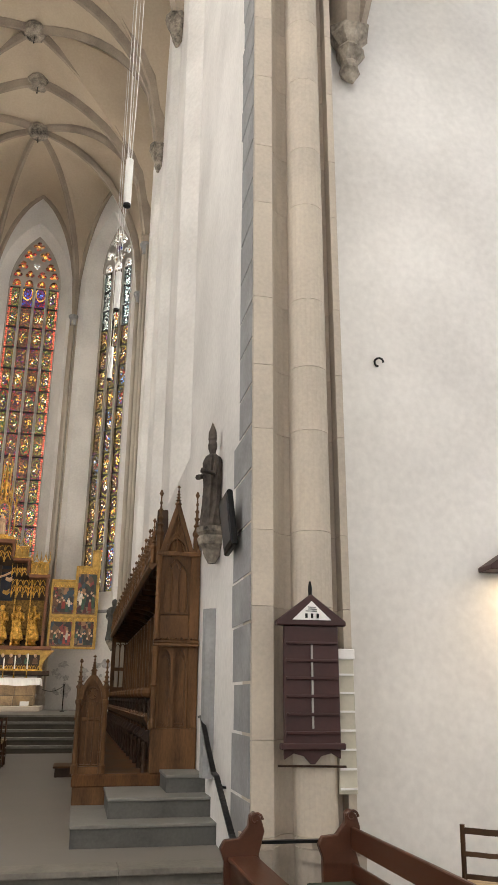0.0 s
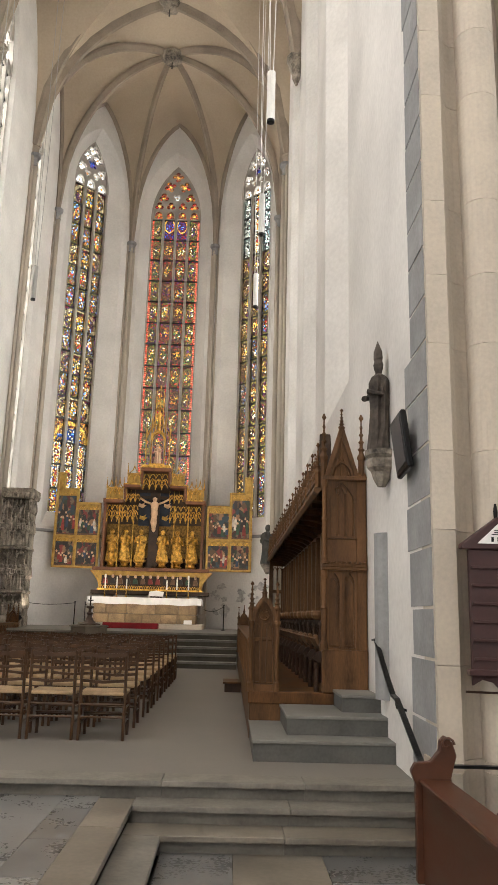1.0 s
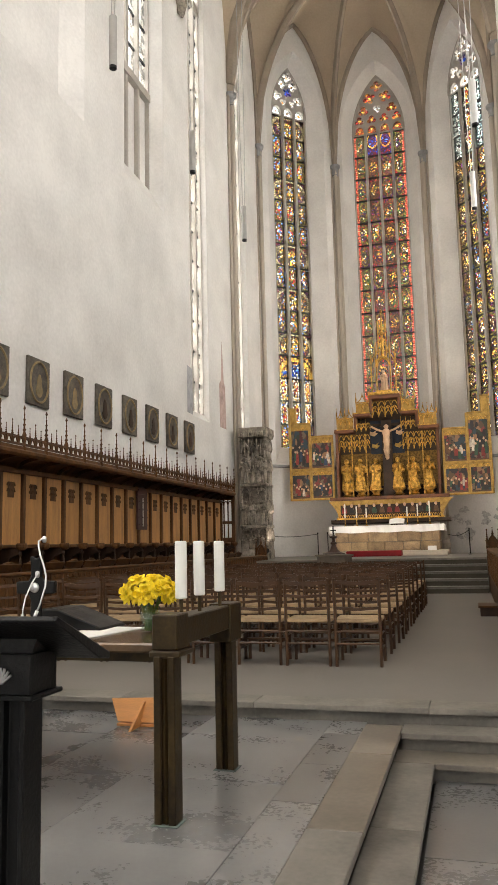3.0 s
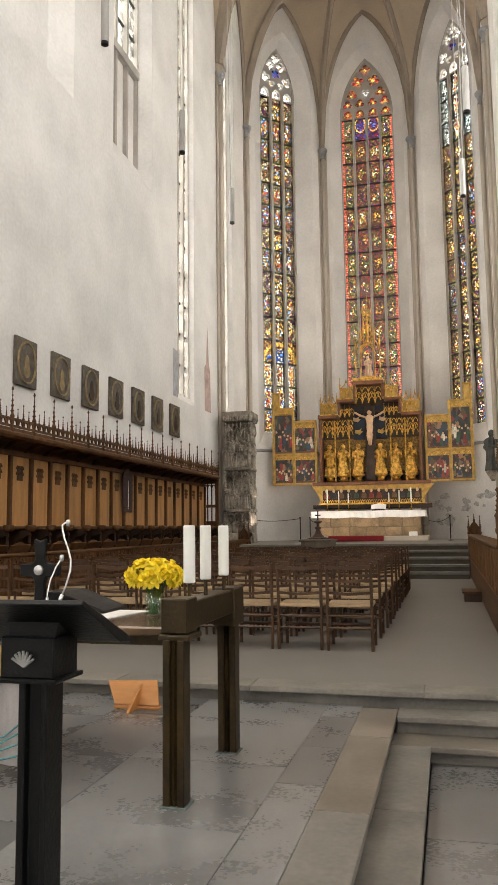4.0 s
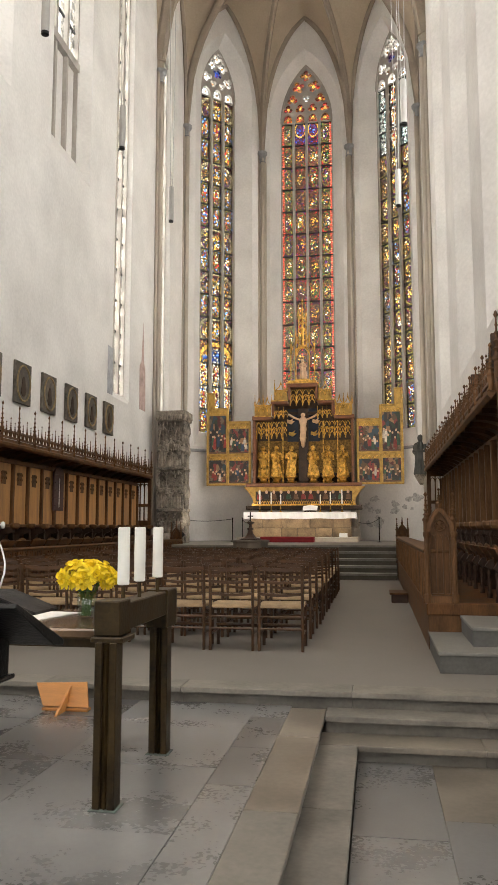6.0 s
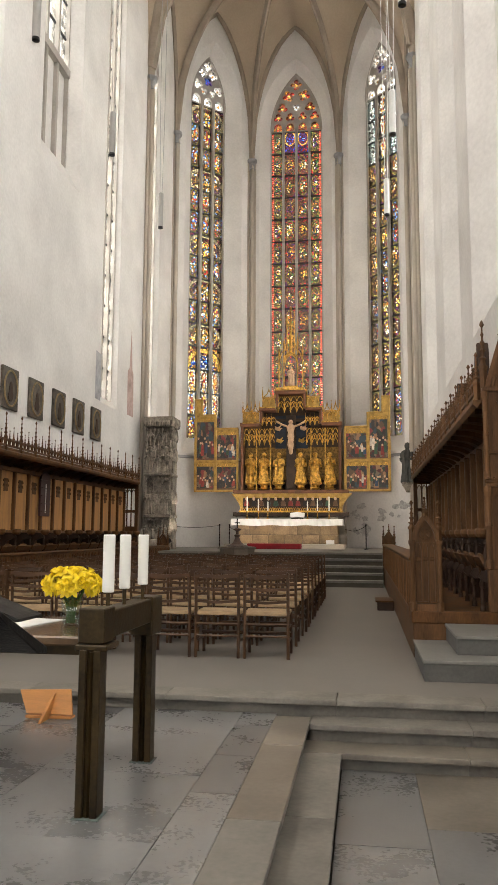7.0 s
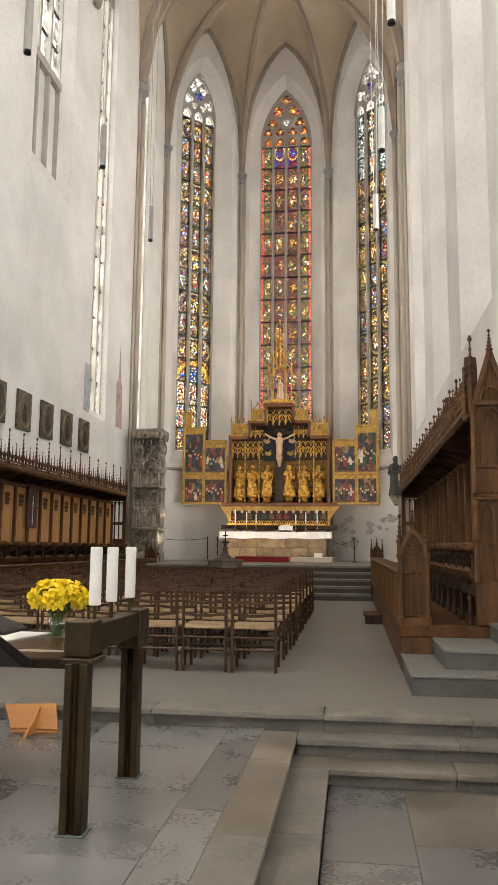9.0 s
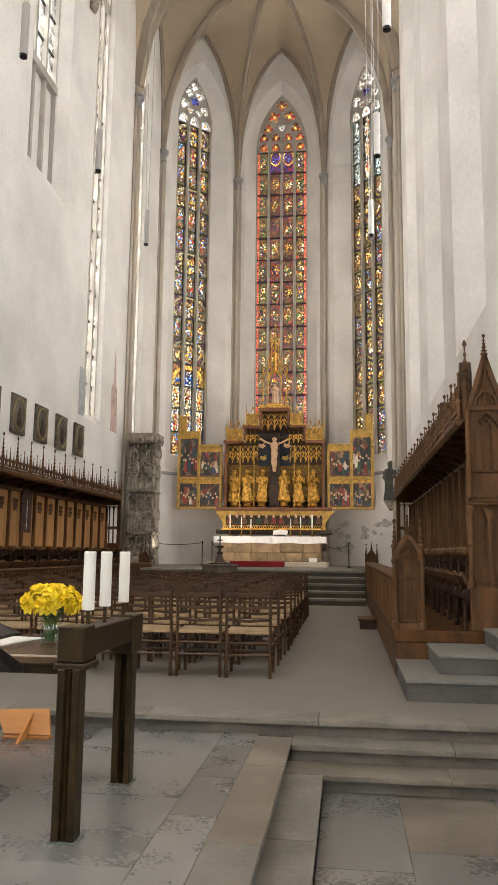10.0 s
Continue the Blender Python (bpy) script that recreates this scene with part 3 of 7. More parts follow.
gothic_window("window_1", F_EAST, AP, 1.04, 5.0, 17.88, 2.45, 0.45, 4, 14, glass_centre, "tall four-light stained glass window in red and gold", G_TRACERY)
gothic_window("window_2", F_NDIAG, F_NDIAG.length / 2, 0.8, 5.2, 18.4, 2.05, 0.45, 3, 15, glass_north, "tall three-light stained glass window in gold and blue", G_TRACERYWHITE)
gothic_window("window_3", F_SDIAG, F_SDIAG.length / 2, 0.8, 5.2, 18.4, 2.05, 0.45, 3, 15, glass_south, "tall stained glass window in brown and pale glass", G_TRACERYWHITE)
clear = lambda r, k, a, b: G_CLEAR
gothic_window("window_4", F_NSIDE, 2.55, 0.62, 5.3, 17.5, 2.4, 0.12, 3, 14, clear, "tall clear leaded window beside the apse", G_CLEAR, glow=15.0)
gothic_window("window_5", F_SSIDE, 1.75, 0.8, 5.3, 17.5, 2.5, 0.45, 3, 14, clear, "tall clear leaded window beside the apse", G_CLEAR, glow=15.0)
gothic_window("window_6", F_NORTH, CB[0], 0.65, 5.3, 17.5, 2.5, 0.12, 3, 14, clear, "tall clear leaded window in the white choir wall", G_CLEAR, glow=15.0)
gothic_window("window_7", F_NORTH, CB[1], 0.95, 10.45, 17.5, 2.7, 0.28, 3, 5, clear, "clear leaded window with plastered lower lights", G_CLEAR, blind_to=12.9)

for k, u in enumerate(SB):
    gothic_window("window_%d" % (8 + k), F_SOUTH, u, 0.85, 5.15, 17.5, 2.7, 0.45, 3, 14, clear, "tall clear leaded window in the white choir wall", G_CLEAR, glow=2.4 if k < 2 else 11.0)

# ---- vaults and ribs ----
RIB = [(-0.13, 0.12), (-0.13, -0.02), (-0.05, -0.20), (0.05, -0.20), (0.13, -0.02), (0.13, 0.12)]


def za(x):
    return SPRING + arch_height(W, CROWN - SPRING, x)


vault = BM()
ribs = BM()
BAYS = [4.5, 9.0, 13.5, 18.0, 22.5]
for y0, y1 in zip(BAYS, BAYS[1:]):
    yc, hb = (y0 + y1) / 2, (y1 - y0) / 2
    zb = lambda y: SPRING + arch_height(hb, CROWN - SPRING, y - yc)
    corners = [(-W, y0), (W, y0), (W, y1), (-W, y1)]
    for q in range(4):
        a, b = Vector(corners[q]), Vector(corners[(q + 1) % 4])
        cen = Vector((0, yc))
        along_x = q % 2 == 0    # this web touches a transverse rib
        N = 12
        grid = []
        for i in range(N + 1):
            row = []
            for j in range(N + 1):
                e = a.lerp(b, j / N)
                p = cen.lerp(e, i / N)
                z = za(p.x) if along_x else zb(p.y)
                row.append(vault.verts.new((p.x, p.y, z)))
            grid.append(row)
        for i in range(N):
            for j in range(N):
                vault.faces.new((grid[i][j], grid[i][j + 1], grid[i + 1][j + 1], grid[i + 1][j]))
    for sx in (-1, 1):
        sweep(ribs, [(sx * W * (1 - 2 * t / 24), y0 + (y1 - y0) * t / 24, za(W * (1 - 2 * t / 24))) for t in range(25)], RIB)
for y in BAYS:
    sweep(ribs, [(-W + 2 * W * t / 28, y, za(-W + 2 * W * t / 28)) for t in range(29)], [(u * 1.25, v * 1.15) for u, v in RIB])
# apse
CEN, ZB = Vector((0, 24.25)), 22.0
CAP = 16.43      # height of the capitals in the apse
OCT = [Vector(p) for p in ((W, Y3), (W, Y2), (1.75, EAST), (-1.75, EAST), (-W, Y2), (-W, Y3))]


def apse_rib(t):
    return CAP + (ZB - CAP) * math.sqrt(max(0, 1 - t ** 2.3))


for k in range(5):
    a, b = OCT[k], OCT[k + 1]
    grid = []
    for i in range(15):
        t = i / 14
        row = []
        for j in range(15):
            v = j / 7 - 1
            p = CEN.lerp(a.lerp(b, j / 14), t)
            zr = apse_rib(t)
            f = arch_height(1, 1.35, abs(v)) / 1.35
            row.append(vault.verts.new((p.x, p.y, zr + (ZB + 0.05 * t - zr) * f)))
        grid.append(row)
    for i in range(14):
        for j in range(14):
            vault.faces.new((grid[i][j], grid[i][j + 1], grid[i + 1][j + 1], grid[i + 1][j]))
for p in OCT:
    sweep(ribs, [(*CEN.lerp(p, t / 20), apse_rib(t / 20)) for t in range(21)], [(u * 0.8, v * 0.8) for u, v in RIB])
for k in range(5):
    a, b = OCT[k], OCT[k + 1]
    inn = (CEN - (a + b) / 2).normalized() * 0.05
    pts = []
    for j in range(29):
        f = arch_height(1, 1.35, abs(j / 14 - 1)) / 1.35
        pts.append((*(a.lerp(b, j / 28) + inn), CAP + (ZB + 0.05 - CAP) * f - 0.02))
    sweep(ribs, pts, [(-0.07, 0.05), (-0.07, -0.06), (0, -0.12), (0.07, -0.06), (0.07, 0.05)])
# the web between the apse and the last transverse rib
grid = []
for i in range(13):
    row = []
    for j in range(13):
        e = Vector((-W, Y3)).lerp(Vector((W, Y3)), j / 12)
        p = CEN.lerp(e, i / 12)
        t = i / 12
        zr = apse_rib(t)
        f = arch_height(1, 1.35, abs(j / 6 - 1)) / 1.35
        row.append(vault.verts.new((p.x, p.y, zr + (ZB + (CROWN - ZB) * t - zr) * f)))
    grid.append(row)
for i in range(12):
    for j in range(12):
        vault.faces.new((grid[i][j], grid[i][j + 1], grid[i + 1][j + 1], grid[i + 1][j]))
tagged(part("ceiling", tri_fix(vault), M_VAULT, smooth=True), "beige plastered pointed rib vault of the choir", "ceiling", kind="structure")
tagged(part("vault_ribs", tri_fix(ribs), M_RIB), "grey-brown moulded stone vault ribs", "ribs", kind="structure")
bm = box(BM(), -W - 0.9, W + 0.9, 4.5, EAST + 0.9, TOP, TOP + 0.3)
tagged(part("roof", bm, M_VAULT), "plain roof slab above the vault", "roof", kind="structure")

# ---- wall shafts, capitals, corbels ----
def shaft(x, y, z0, nx, ny, top=CAP):
    """A slender wall respond of three rolls with a capital, from its base up to the springing."""
    s = thing("wall_shaft", (x, y, z0), "slender beige stone wall shaft with a small grey capital", "shaft", "wall shafts", "structure")
    bm = BM()
    lathe(bm, [(0.2, 0), (0.2, 0.35), (0.15, 0.45), (0.15, 0.55), (0.11, 0.62)], (x, y, z0), 10)
    part("base", bm, M_SAND, s)
    tx, ty = -ny, nx
    for a, r, o in ((0, 0.085, 0.10), (-0.13, 0.05, 0.02), (0.13, 0.05, 0.02)):
        bm = lathe(BM(), [(r, 0.5), (r, top - z0)], (x + tx * a + nx * o, y + ty * a + ny * o, z0), 10)
        part("roll", bm, M_SAND, s, smooth=True)
    bm = BM()
    lathe(bm, [(0.11, -0.42), (0.14, -0.39), (0.12, -0.35), (0.14, -0.14), (0.20, -0.07), (0.20, 0.03)], (x + nx * 0.06, y + ny * 0.06, top), 8)
    part("capital", bm, M_GREYSTONE, s, "grey painted capital")
    return s


for sx in (-1, 1):
    shaft(sx * (AP - 0.02), EAST - 0.03, 1.25, -sx * 0.38, -0.92)
    shaft(sx * (W - 0.03), Y2 - 0.02, 1.25, -sx * 0.92, -0.38)
    shaft(sx * (W - 0.03), Y3, 1.25, -sx, 0)


def corbel(x, y):
    c = thing("corbel", (x, y, SPRING - 0.8), "dark carved stone corbel under the vault ribs", "corbel", "corbels", "structure")
    bm = BM()
    lathe(bm, [(0.03, -0.75), (0.10, -0.6), (0.13, -0.45), (0.22, -0.2), (0.25, -0.05), (0.28, 0.0), (0.28, 0.08)], (x, y, SPRING - 0.05), 9)
    for v in bm.verts:
        v.co += noise.noise_vector(v.co * 7) * 0.05
    part("carved_head", bm, M_CARVED, c)
    return c


for y in (9.0, 13.5, 18.0):
    for sx in (-1, 1):
        corbel(sx * (W - 0.12), y)


def boss(x, y, z):
    b = thing("vault_boss", (x, y, z), "round carved stone boss where the ribs meet", "boss", "vault bosses", "structure")
    bm = BM()
    lathe(bm, [(0.2, -0.34), (0.34, -0.28), (0.40, -0.2), (0.40, -0.05), (0.3, 0.05)], (x, y, z), 12)
    for v in bm.verts:
        v.co += noise.noise_vector(v.co * 6) * 0.04
    part("disc", bm, M_CARVED, b)
    bm = BM()
    lathe(bm, [(0.02, -0.62), (0.03, -0.6), (0.012, -0.55), (0.012, -0.3)], (x, y, z), 6)
    part("hook", bm, M_IRON, b)


for y0, y1 in zip(BAYS, BAYS[1:]):
    boss(0, (y0 + y1) / 2, CROWN)
boss(0, Y3, CROWN)
boss(0, CEN.y, ZB)

# ---- nave and aisle around the camera ----
NX, NY, NZ = 10.2, -24.0, 23.0


def plain_wall(name, x0, x1, y0, y1, z0, z1, material=M_PLASTER, label="", cat=""):
    return tagged(part(name, box(BM(), x0, x1, y0, y1, z0, z1), material), label, cat, kind="structure")


AY = 6.0   # west face of the wall beside the choir arch
plain_wall("wall_aisle_south", 5.03, NX + 0.6, AY, AY + 0.6, -0.3, NZ)
plain_wall("wall_aisle_north", -NX - 0.6, -4.95, AY, AY + 0.6, -0.3, NZ)
plain_wall("wall_arch_gable", -4.95, 4.95, 5.5, 6.1, 22.75, NZ + 1.0)
# long nave walls with clear windows, and a west wall with one great window
# unseen upper nave walls with assumed clerestory windows, over the arcade
for nm, F in (("south", Face((5.1, NY), (5.1, 5.46))), ("north", Face((-5.1, 5.46), (-5.1, NY)))):
    cw = [(F.length * (k + 0.5) / 6, 1.9, 1.7, 12.0, 12.3, 18.0, 3.2, 2.8, 0.3, False) for k in range(6)]
    # added to keep high light off the aisle wall
    window_wall("wall_arcade_" + nm, F, 9.4, NZ, cw, M_PLASTER, 0.6)
    window_light("sky_clerestory_" + nm, F.at(F.length / 2, 16.6, 0.9), F.n, F.length - 1, 9.0, 8.5)
F_NVS = Face((NX, NY), (NX, AY))
F_NVN = Face((-NX, AY), (-NX, NY))
F_NVW = Face((-NX, NY), (NX, NY))
wl = F_NVS.length
nw = [(wl * (k + 0.5) / 5, 1.5, 1.2, 3.0, 3.3, 9.5, 3.2, 2.6, 0.4, False) for k in range(5)]
window_wall("wall_nave_south", F_NVS, -0.3, NZ, nw, M_PLASTER)
window_wall("wall_nave_north", F_NVN, -0.3, NZ, nw, M_PLASTER)
window_wall("wall_nave_west", F_NVW, -0.3, NZ, [(NX, 3.6, 3.2, 6.0, 6.3, 14.0, 5.5, 4.9, 0.4, False)], M_PLASTER)
plain_wall("ceiling_nave", -NX - 0.6, NX + 0.6, NY - 0.6, 5.5, NZ, NZ + 0.4, M_VAULT)
# unseen slabs, added to stop the clerestory backdrops lighting the aisles
plain_wall("ceiling_aisle_south_west", 5.7, NX + 0.6, NY - 0.6, 0.38, 10.2, 10.4, M_VAULT)
plain_wall("ceiling_aisle_north", -NX - 0.6, -5.7, NY - 0.6, AY, 10.2, 10.4, M_VAULT)
for nm, F, sgn in (("south", F_NVS, 1), ("north", F_NVN, -1)):
    window_light("sky_nave_" + nm, F.at(wl / 2, 7.5, 1.3), F.n, wl - 2, 8.0, 0.8)
window_light("sky_nave_west", F_NVW.at(NX, 12.5, 1.3), F_NVW.n, 7.5, 13.0, 2.5)
tagged(part("ground", box(BM(), -400, 400, -400, 400, -0.9, -0.6), M_GRASS), "flat ground outside the church", "ground", kind="structure")

# ---- floors and steps ----
EDGE, PX, PY, LX, LY = 5.99, 2.08, 5.76, 2.32, 5.50    # edges of choir, platform and lowest step
MID, LOW = 0.20, 0.075
tagged(part("floor_choir", box(BM(), -W, W, EDGE + 0.30, EAST, 0.0, FLOOR), M_CHOIRFLOOR), "plain grey-brown stone floor of the choir", "floor", kind="structure")
tagged(part("floor_base", box(BM(), -NX, NX, NY, 6.0, -0.5, -0.06), M_JOINT), "bedding under the nave floor", "floor", kind="structure")


def slab_field(floor, x0, x1, y0, y1, z, rows, seed, warm=0.15, thick=0.06, lo=0.55, hi=1.25):
    """Rows of stone slabs of uneven length, each its own piece."""
    rnd = random.Random(seed)
    x = x0
    while x < x1 - 0.05:
        w = min(rnd.choice(rows), x1 - x)
        if x1 - x - w < 0.25:
            w = x1 - x
        y = y0 + 0.0
        while y < y1 - 0.05:
            d = min(rnd.uniform(lo, hi), y1 - y)
            if y1 - y - d < 0.3:
                d = y1 - y
            g = 0.0014
            bm = box(BM(), x + g, x + w - g, y + g, y + d - g, z - thick, z + rnd.uniform(-0.0012, 0.0012))
            part("slab", bm, M_SLABWARM if rnd.random() < warm else M_SLAB, floor)
            y += d
        x += w


low = tagged(part("floor_low", box(BM(), LX, 6.2, -1.2, LY + 0.1, -0.05, LOW - 0.05), M_JOINT), "worn grey stone slab floor, slightly glossy", "floor", kind="structure")
slab_field(low, LX, 6.2, -1.2, LY + 0.1, LOW, (0.5, 0.62, 0.75), 4, 0.22)
tagged(part("floor_nave", box(BM(), -NX, NX, NY, -1.2, -0.06, LOW), M_SLAB), "grey stone slab floor of the nave", "floor", kind="structure")
tagged(part("floor_aisle", box(BM(), 6.2, NX, -1.2, AY, -0.06, LOW), M_SLAB), "grey stone slab floor of the aisle", "floor", kind="structure")
plat = tagged(part("floor_platform", box(BM(), -NX, PX - 0.3, -1.2, EDGE + 0.1, -0.06, PLAT - 0.02), M_JOINT), "grey stone slab platform round the altar table", "floor", kind="structure")
slab_field(plat, -2.0, PX - 0.27, 1.2, EDGE + 0.1, PLAT, (0.6, 0.8, 0.95), 9, 0.10, 0.02)
part("slab", box(BM(), -NX, -2.0, -1.2, EDGE, PLAT - 0.02, PLAT), M_SLAB, plat)
part("slab", box(BM(), -2.0, PX - 0.27, -1.2, 1.2, PLAT - 0.02, PLAT), M_SLAB, plat)

# step stones: a thin tread slab with a nosing over a recessed riser
rnd = random.Random(3)


def step_run(name, label, x0, x1, y0, y1, z, rise, along, nose, mats):
    """A run of step stones; nose gives the overhang at the (west, south) sides."""
    st = thing(name, ((x0 + x1) / 2, (y0 + y1) / 2, z - rise), label, "step", kind="structure")
    a, b = (x0, x1) if along == "x" else (y0, y1)
    p = a
    while p < b - 0.02:
        w = rnd.uniform(1.0, 1.6)
        if b - p - w < 0.5:
            w = b - p
        q0, q1 = p + 0.0015, p + w - 0.0015
        m = rnd.choice(mats)
        if along == "x":
            tread = bev(box(BM(), q0, q1, y0 + rnd.uniform(-0.004, 0.004), y1, z - 0.040, z + 0.002), 0.007, 2)
            riser = box(BM(), q0, q1, y0 + nose, y1 - 0.002, z - rise - 0.02, z - 0.040)
        else:
            tread = bev(box(BM(), x0, x1 + rnd.uniform(-0.004, 0.004), q0, q1, z - 0.040, z + 0.002), 0.007, 2)
            riser = box(BM(), x0 + 0.002, x1 - nose, q0, q1, z - rise - 0.02, z - 0.040)
        t = part("step_block", tread, m, st)
        part("riser", riser, M_STEP, t)
        p += w


step_run("step_choir", "worn stone step up to the choir floor", -W, W, EDGE, EDGE + 0.31, FLOOR, 0.125, "x", 0.07, [M_STEP])
step_run("step_platform", "stone edge of the altar platform, one step high", PX - 0.27, PX, -1.2, EDGE, PLAT, 0.125, "y", 0.045, [M_SLABWARM, M_STEP])
step_run("step_platform_east", "stone step along the choir edge", PX + 0.001, W + 0.4, PY, EDGE + 0.06, PLAT, 0.125, "x", 0.07, [M_STEP])
step_run("step_low", "lowest stone step beside the sunken floor", PX - 0.03, LX, -1.2, LY, MID, 0.125, "y", 0.045, [M_STEP, M_SLAB])
step_run("step_low_east", "lowest stone step beside the sunken floor", PX - 0.03, W + 0.4, LY + 0.001, PY + 0.06, MID, 0.125, "x", 0.07, [M_STEP, M_SLABWARM])

# altar steps and the raised east end
RISE, TREAD, SY = 0.16, 0.34, 18.65
st = thing("altar_steps", (0, SY, FLOOR), "five grey stone steps up to the high altar", "steps", kind="structure")
# risers get a darker copy of the step stone, shade put into the colour
M_ALTARSHADE = mat("altar_step_shade", (0.075, 0.066, 0.050), 0.6, vary=0.2, scale=2.5, fine=30, bump=0.15, spec=0.35, obj_random=0.08)
for k in range(5):
    x, y, z = 2.95 + 0.002 * k, SY + k * TREAD, FLOOR + (k + 1) * RISE
    t = part("step", bev(box(BM(), -x, x, y, y + TREAD + 0.06, z - 0.055, z), 0.01, 2), M_STEP, st)
    part("riser", box(BM(), -x + 0.01, x - 0.01, y + 0.045, y + TREAD + 0.05, FLOOR - 0.01, z - 0.055), M_ALTARSHADE, t)
EZ = FLOOR + 5 * RISE
tagged(part("floor_east", box(BM(), -W, W, SY + 5 * TREAD, EAST, FLOOR - 0.01, EZ - 0.003), M_CHOIRFLOOR), "grey stone floor round the high altar", "floor", kind="structure")

# grey side steps up to the southern stalls
st = thing("side_steps", (3.5, 6.9, FLOOR), "three plain grey steps beside the choir stalls", "steps", kind="structure")
# fronts use the tread grey painted darker, for the shade below top-lit treads
M_GREYSHADE = mat("grey_step_shade", (0.105, 0.104, 0.097), 0.7, vary=0.22, scale=2.5, fine=35, bump=0.08, spec=0.3)
for x, y, z0, z1 in ((2.98, 6.88, FLOOR - 0.01, 0.63), (3.30, 7.22, 0.62, 0.80), (3.86, 7.55, 0.79, 0.96)):
    t = part("step", bev(box(BM(), x, W, y, 8.3, z1 - 0.03, z1), 0.005), M_GREYSTEP, st)
    part("riser", box(BM(), x + 0.012, W, y + 0.012, 8.3, z0, z1 - 0.03), M_GREYSHADE, t)


# ---- chairs ----
def chair_proto():
    c = thing("chair", (0, 0, 0), "brown wooden church chair with a woven rush seat", "chair", "chairs in rows in the choir")
    w, d = 0.22, 0.21
    for sx in (-1, 1):
        bm = BM()
        sweep(bm, [(sx * w, -d, 0), (sx * w, -d, 0.45), (sx * w, -d - 0.03, 0.86)], ngon(0.0165, 6), up=Vector((0, 1, 0)))
        part("leg", bm, M_CHAIR, c)
        bm = lathe(BM(), [(0.018, 0), (0.02, 0.46)], (sx * w, d, 0), 6)
        part("leg", bm, M_CHAIR, c)
        for z in (0.16, 0.30):
            bm = BM()
            sweep(bm, [(sx * w, -d, z), (sx * w, d, z)], ngon(0.011, 5))
            part("stretcher", bm, M_CHAIR, c)
    for y, z in ((-d, 0.22), (d, 0.2), (-d, 0.34)):
        bm = BM()
        sweep(bm, [(-w, y, z), (w, y, z)], ngon(0.012, 5))
        part("stretcher", bm, M_CHAIR, c)
    for z, h in ((0.565, 0.028), (0.69, 0.028), (0.82, 0.036)):
        bm = BM()
        pts = [(-w + 2 * w * k / 6, -d - 0.012 - (z - 0.45) * 0.06 - 0.042 * math.sin(math.pi * k / 6), z + 0.006 * math.cos(math.pi * k / 3)) for k in range(7)]
        sweep(bm, pts, [(-0.007, -h / 2), (0.007, -h / 2), (0.007, h / 2), (-0.007, h / 2)])
        part("back_slat", bm, M_CHAIR, c)
    part("seat", bbox(-w - 0.012, w + 0.012, -d - 0.005, d + 0.015, 0.425, 0.462, 0.014, 2), M_RUSH, c, "woven rush seat")
    bm = BM()
    box(bm, -w, w, 0.10, 0.17, 0.215, 0.232)
    part("book_rack", bm, M_CHAIR, c)
    return c


CH = chair_proto()
crnd = random.Random(11)
first = True
for r in range(9):
    y = 8.03 + r * 0.93
    for k in range(9):
        x = 1.50 - k * 0.502
        m = pose(x + crnd.uniform(-0.012, 0.012), y + crnd.uniform(-0.025, 0.025), FLOOR, 0, 0, crnd.uniform(-2.0, 2.0))
        if first:
            CH.matrix_basis = m
            first = False
        else:
            copy_thing(CH, m)


# ---- choir stalls ----
def pinnacle(bm, x, y, z, h, r):
    """A square crocketed pinnacle."""
    prof = [(r, 0), (r, h * 0.30), (r * 1.35, h * 0.33), (r * 1.35, h * 0.36), (r * 0.85, h * 0.40)]
    for k in range(4):
        q = 0.44 + 0.11 * k
        rr = r * (0.8 - 0.15 * k)
        prof += [(rr * 0.8, h * q), (rr * 1.5, h * (q + 0.03)), (rr * 0.7, h * (q + 0.06))]
    prof += [(r * 0.25, h * 0.9), (r * 0.75, h * 0.94), (r * 0.2, h * 1.0)]
    lathe(bm, prof, (x, y, z), 4)


def arch_trim(bm, place, c, z, hw, rise, w=0.02, d=0.03, n=6):
    """A pointed moulding."""
    pts = [place(c + a, z + b, 0) for a, b in arch_points(hw, rise, n)]
    nrm = (place(0, 0, 1) - place(0, 0, 0)).normalized()
    sweep(bm, pts, [(-w / 2, -d), (w / 2, -d), (w / 2, d), (-w / 2, d)], up=nrm)


def lancet_frame(bm, pl, u0, u1, z0, z1, rise, depth, rim=0.02):
    """The pierced front of a blind lancet: two jambs, a sill and the spandrels over a pointed head."""
    c, hw = (u0 + u1) / 2, (u1 - u0) / 2 - rim
    zs = z1 - rise - rim
    for a, b, c0, c1 in ((u0, u0 + rim, z0, z1), (u1 - rim, u1, z0, z1), (u0 + rim, u1 - rim, z0, z0 + rim)):
        prism(bm, [(a, c0), (b, c0), (b, c1), (a, c1)], pl, depth)
    n = 6
    for s in (-1, 1):
        pts = [(c + s * hw * (1 - k / n), zs + arch_height(hw, rise, hw * (1 - k / n))) for k in range(n + 1)]
        for p, q in zip(pts, pts[1:]):
            prism(bm, [p, q, (q[0], z1), (p[0], z1)], pl, depth)


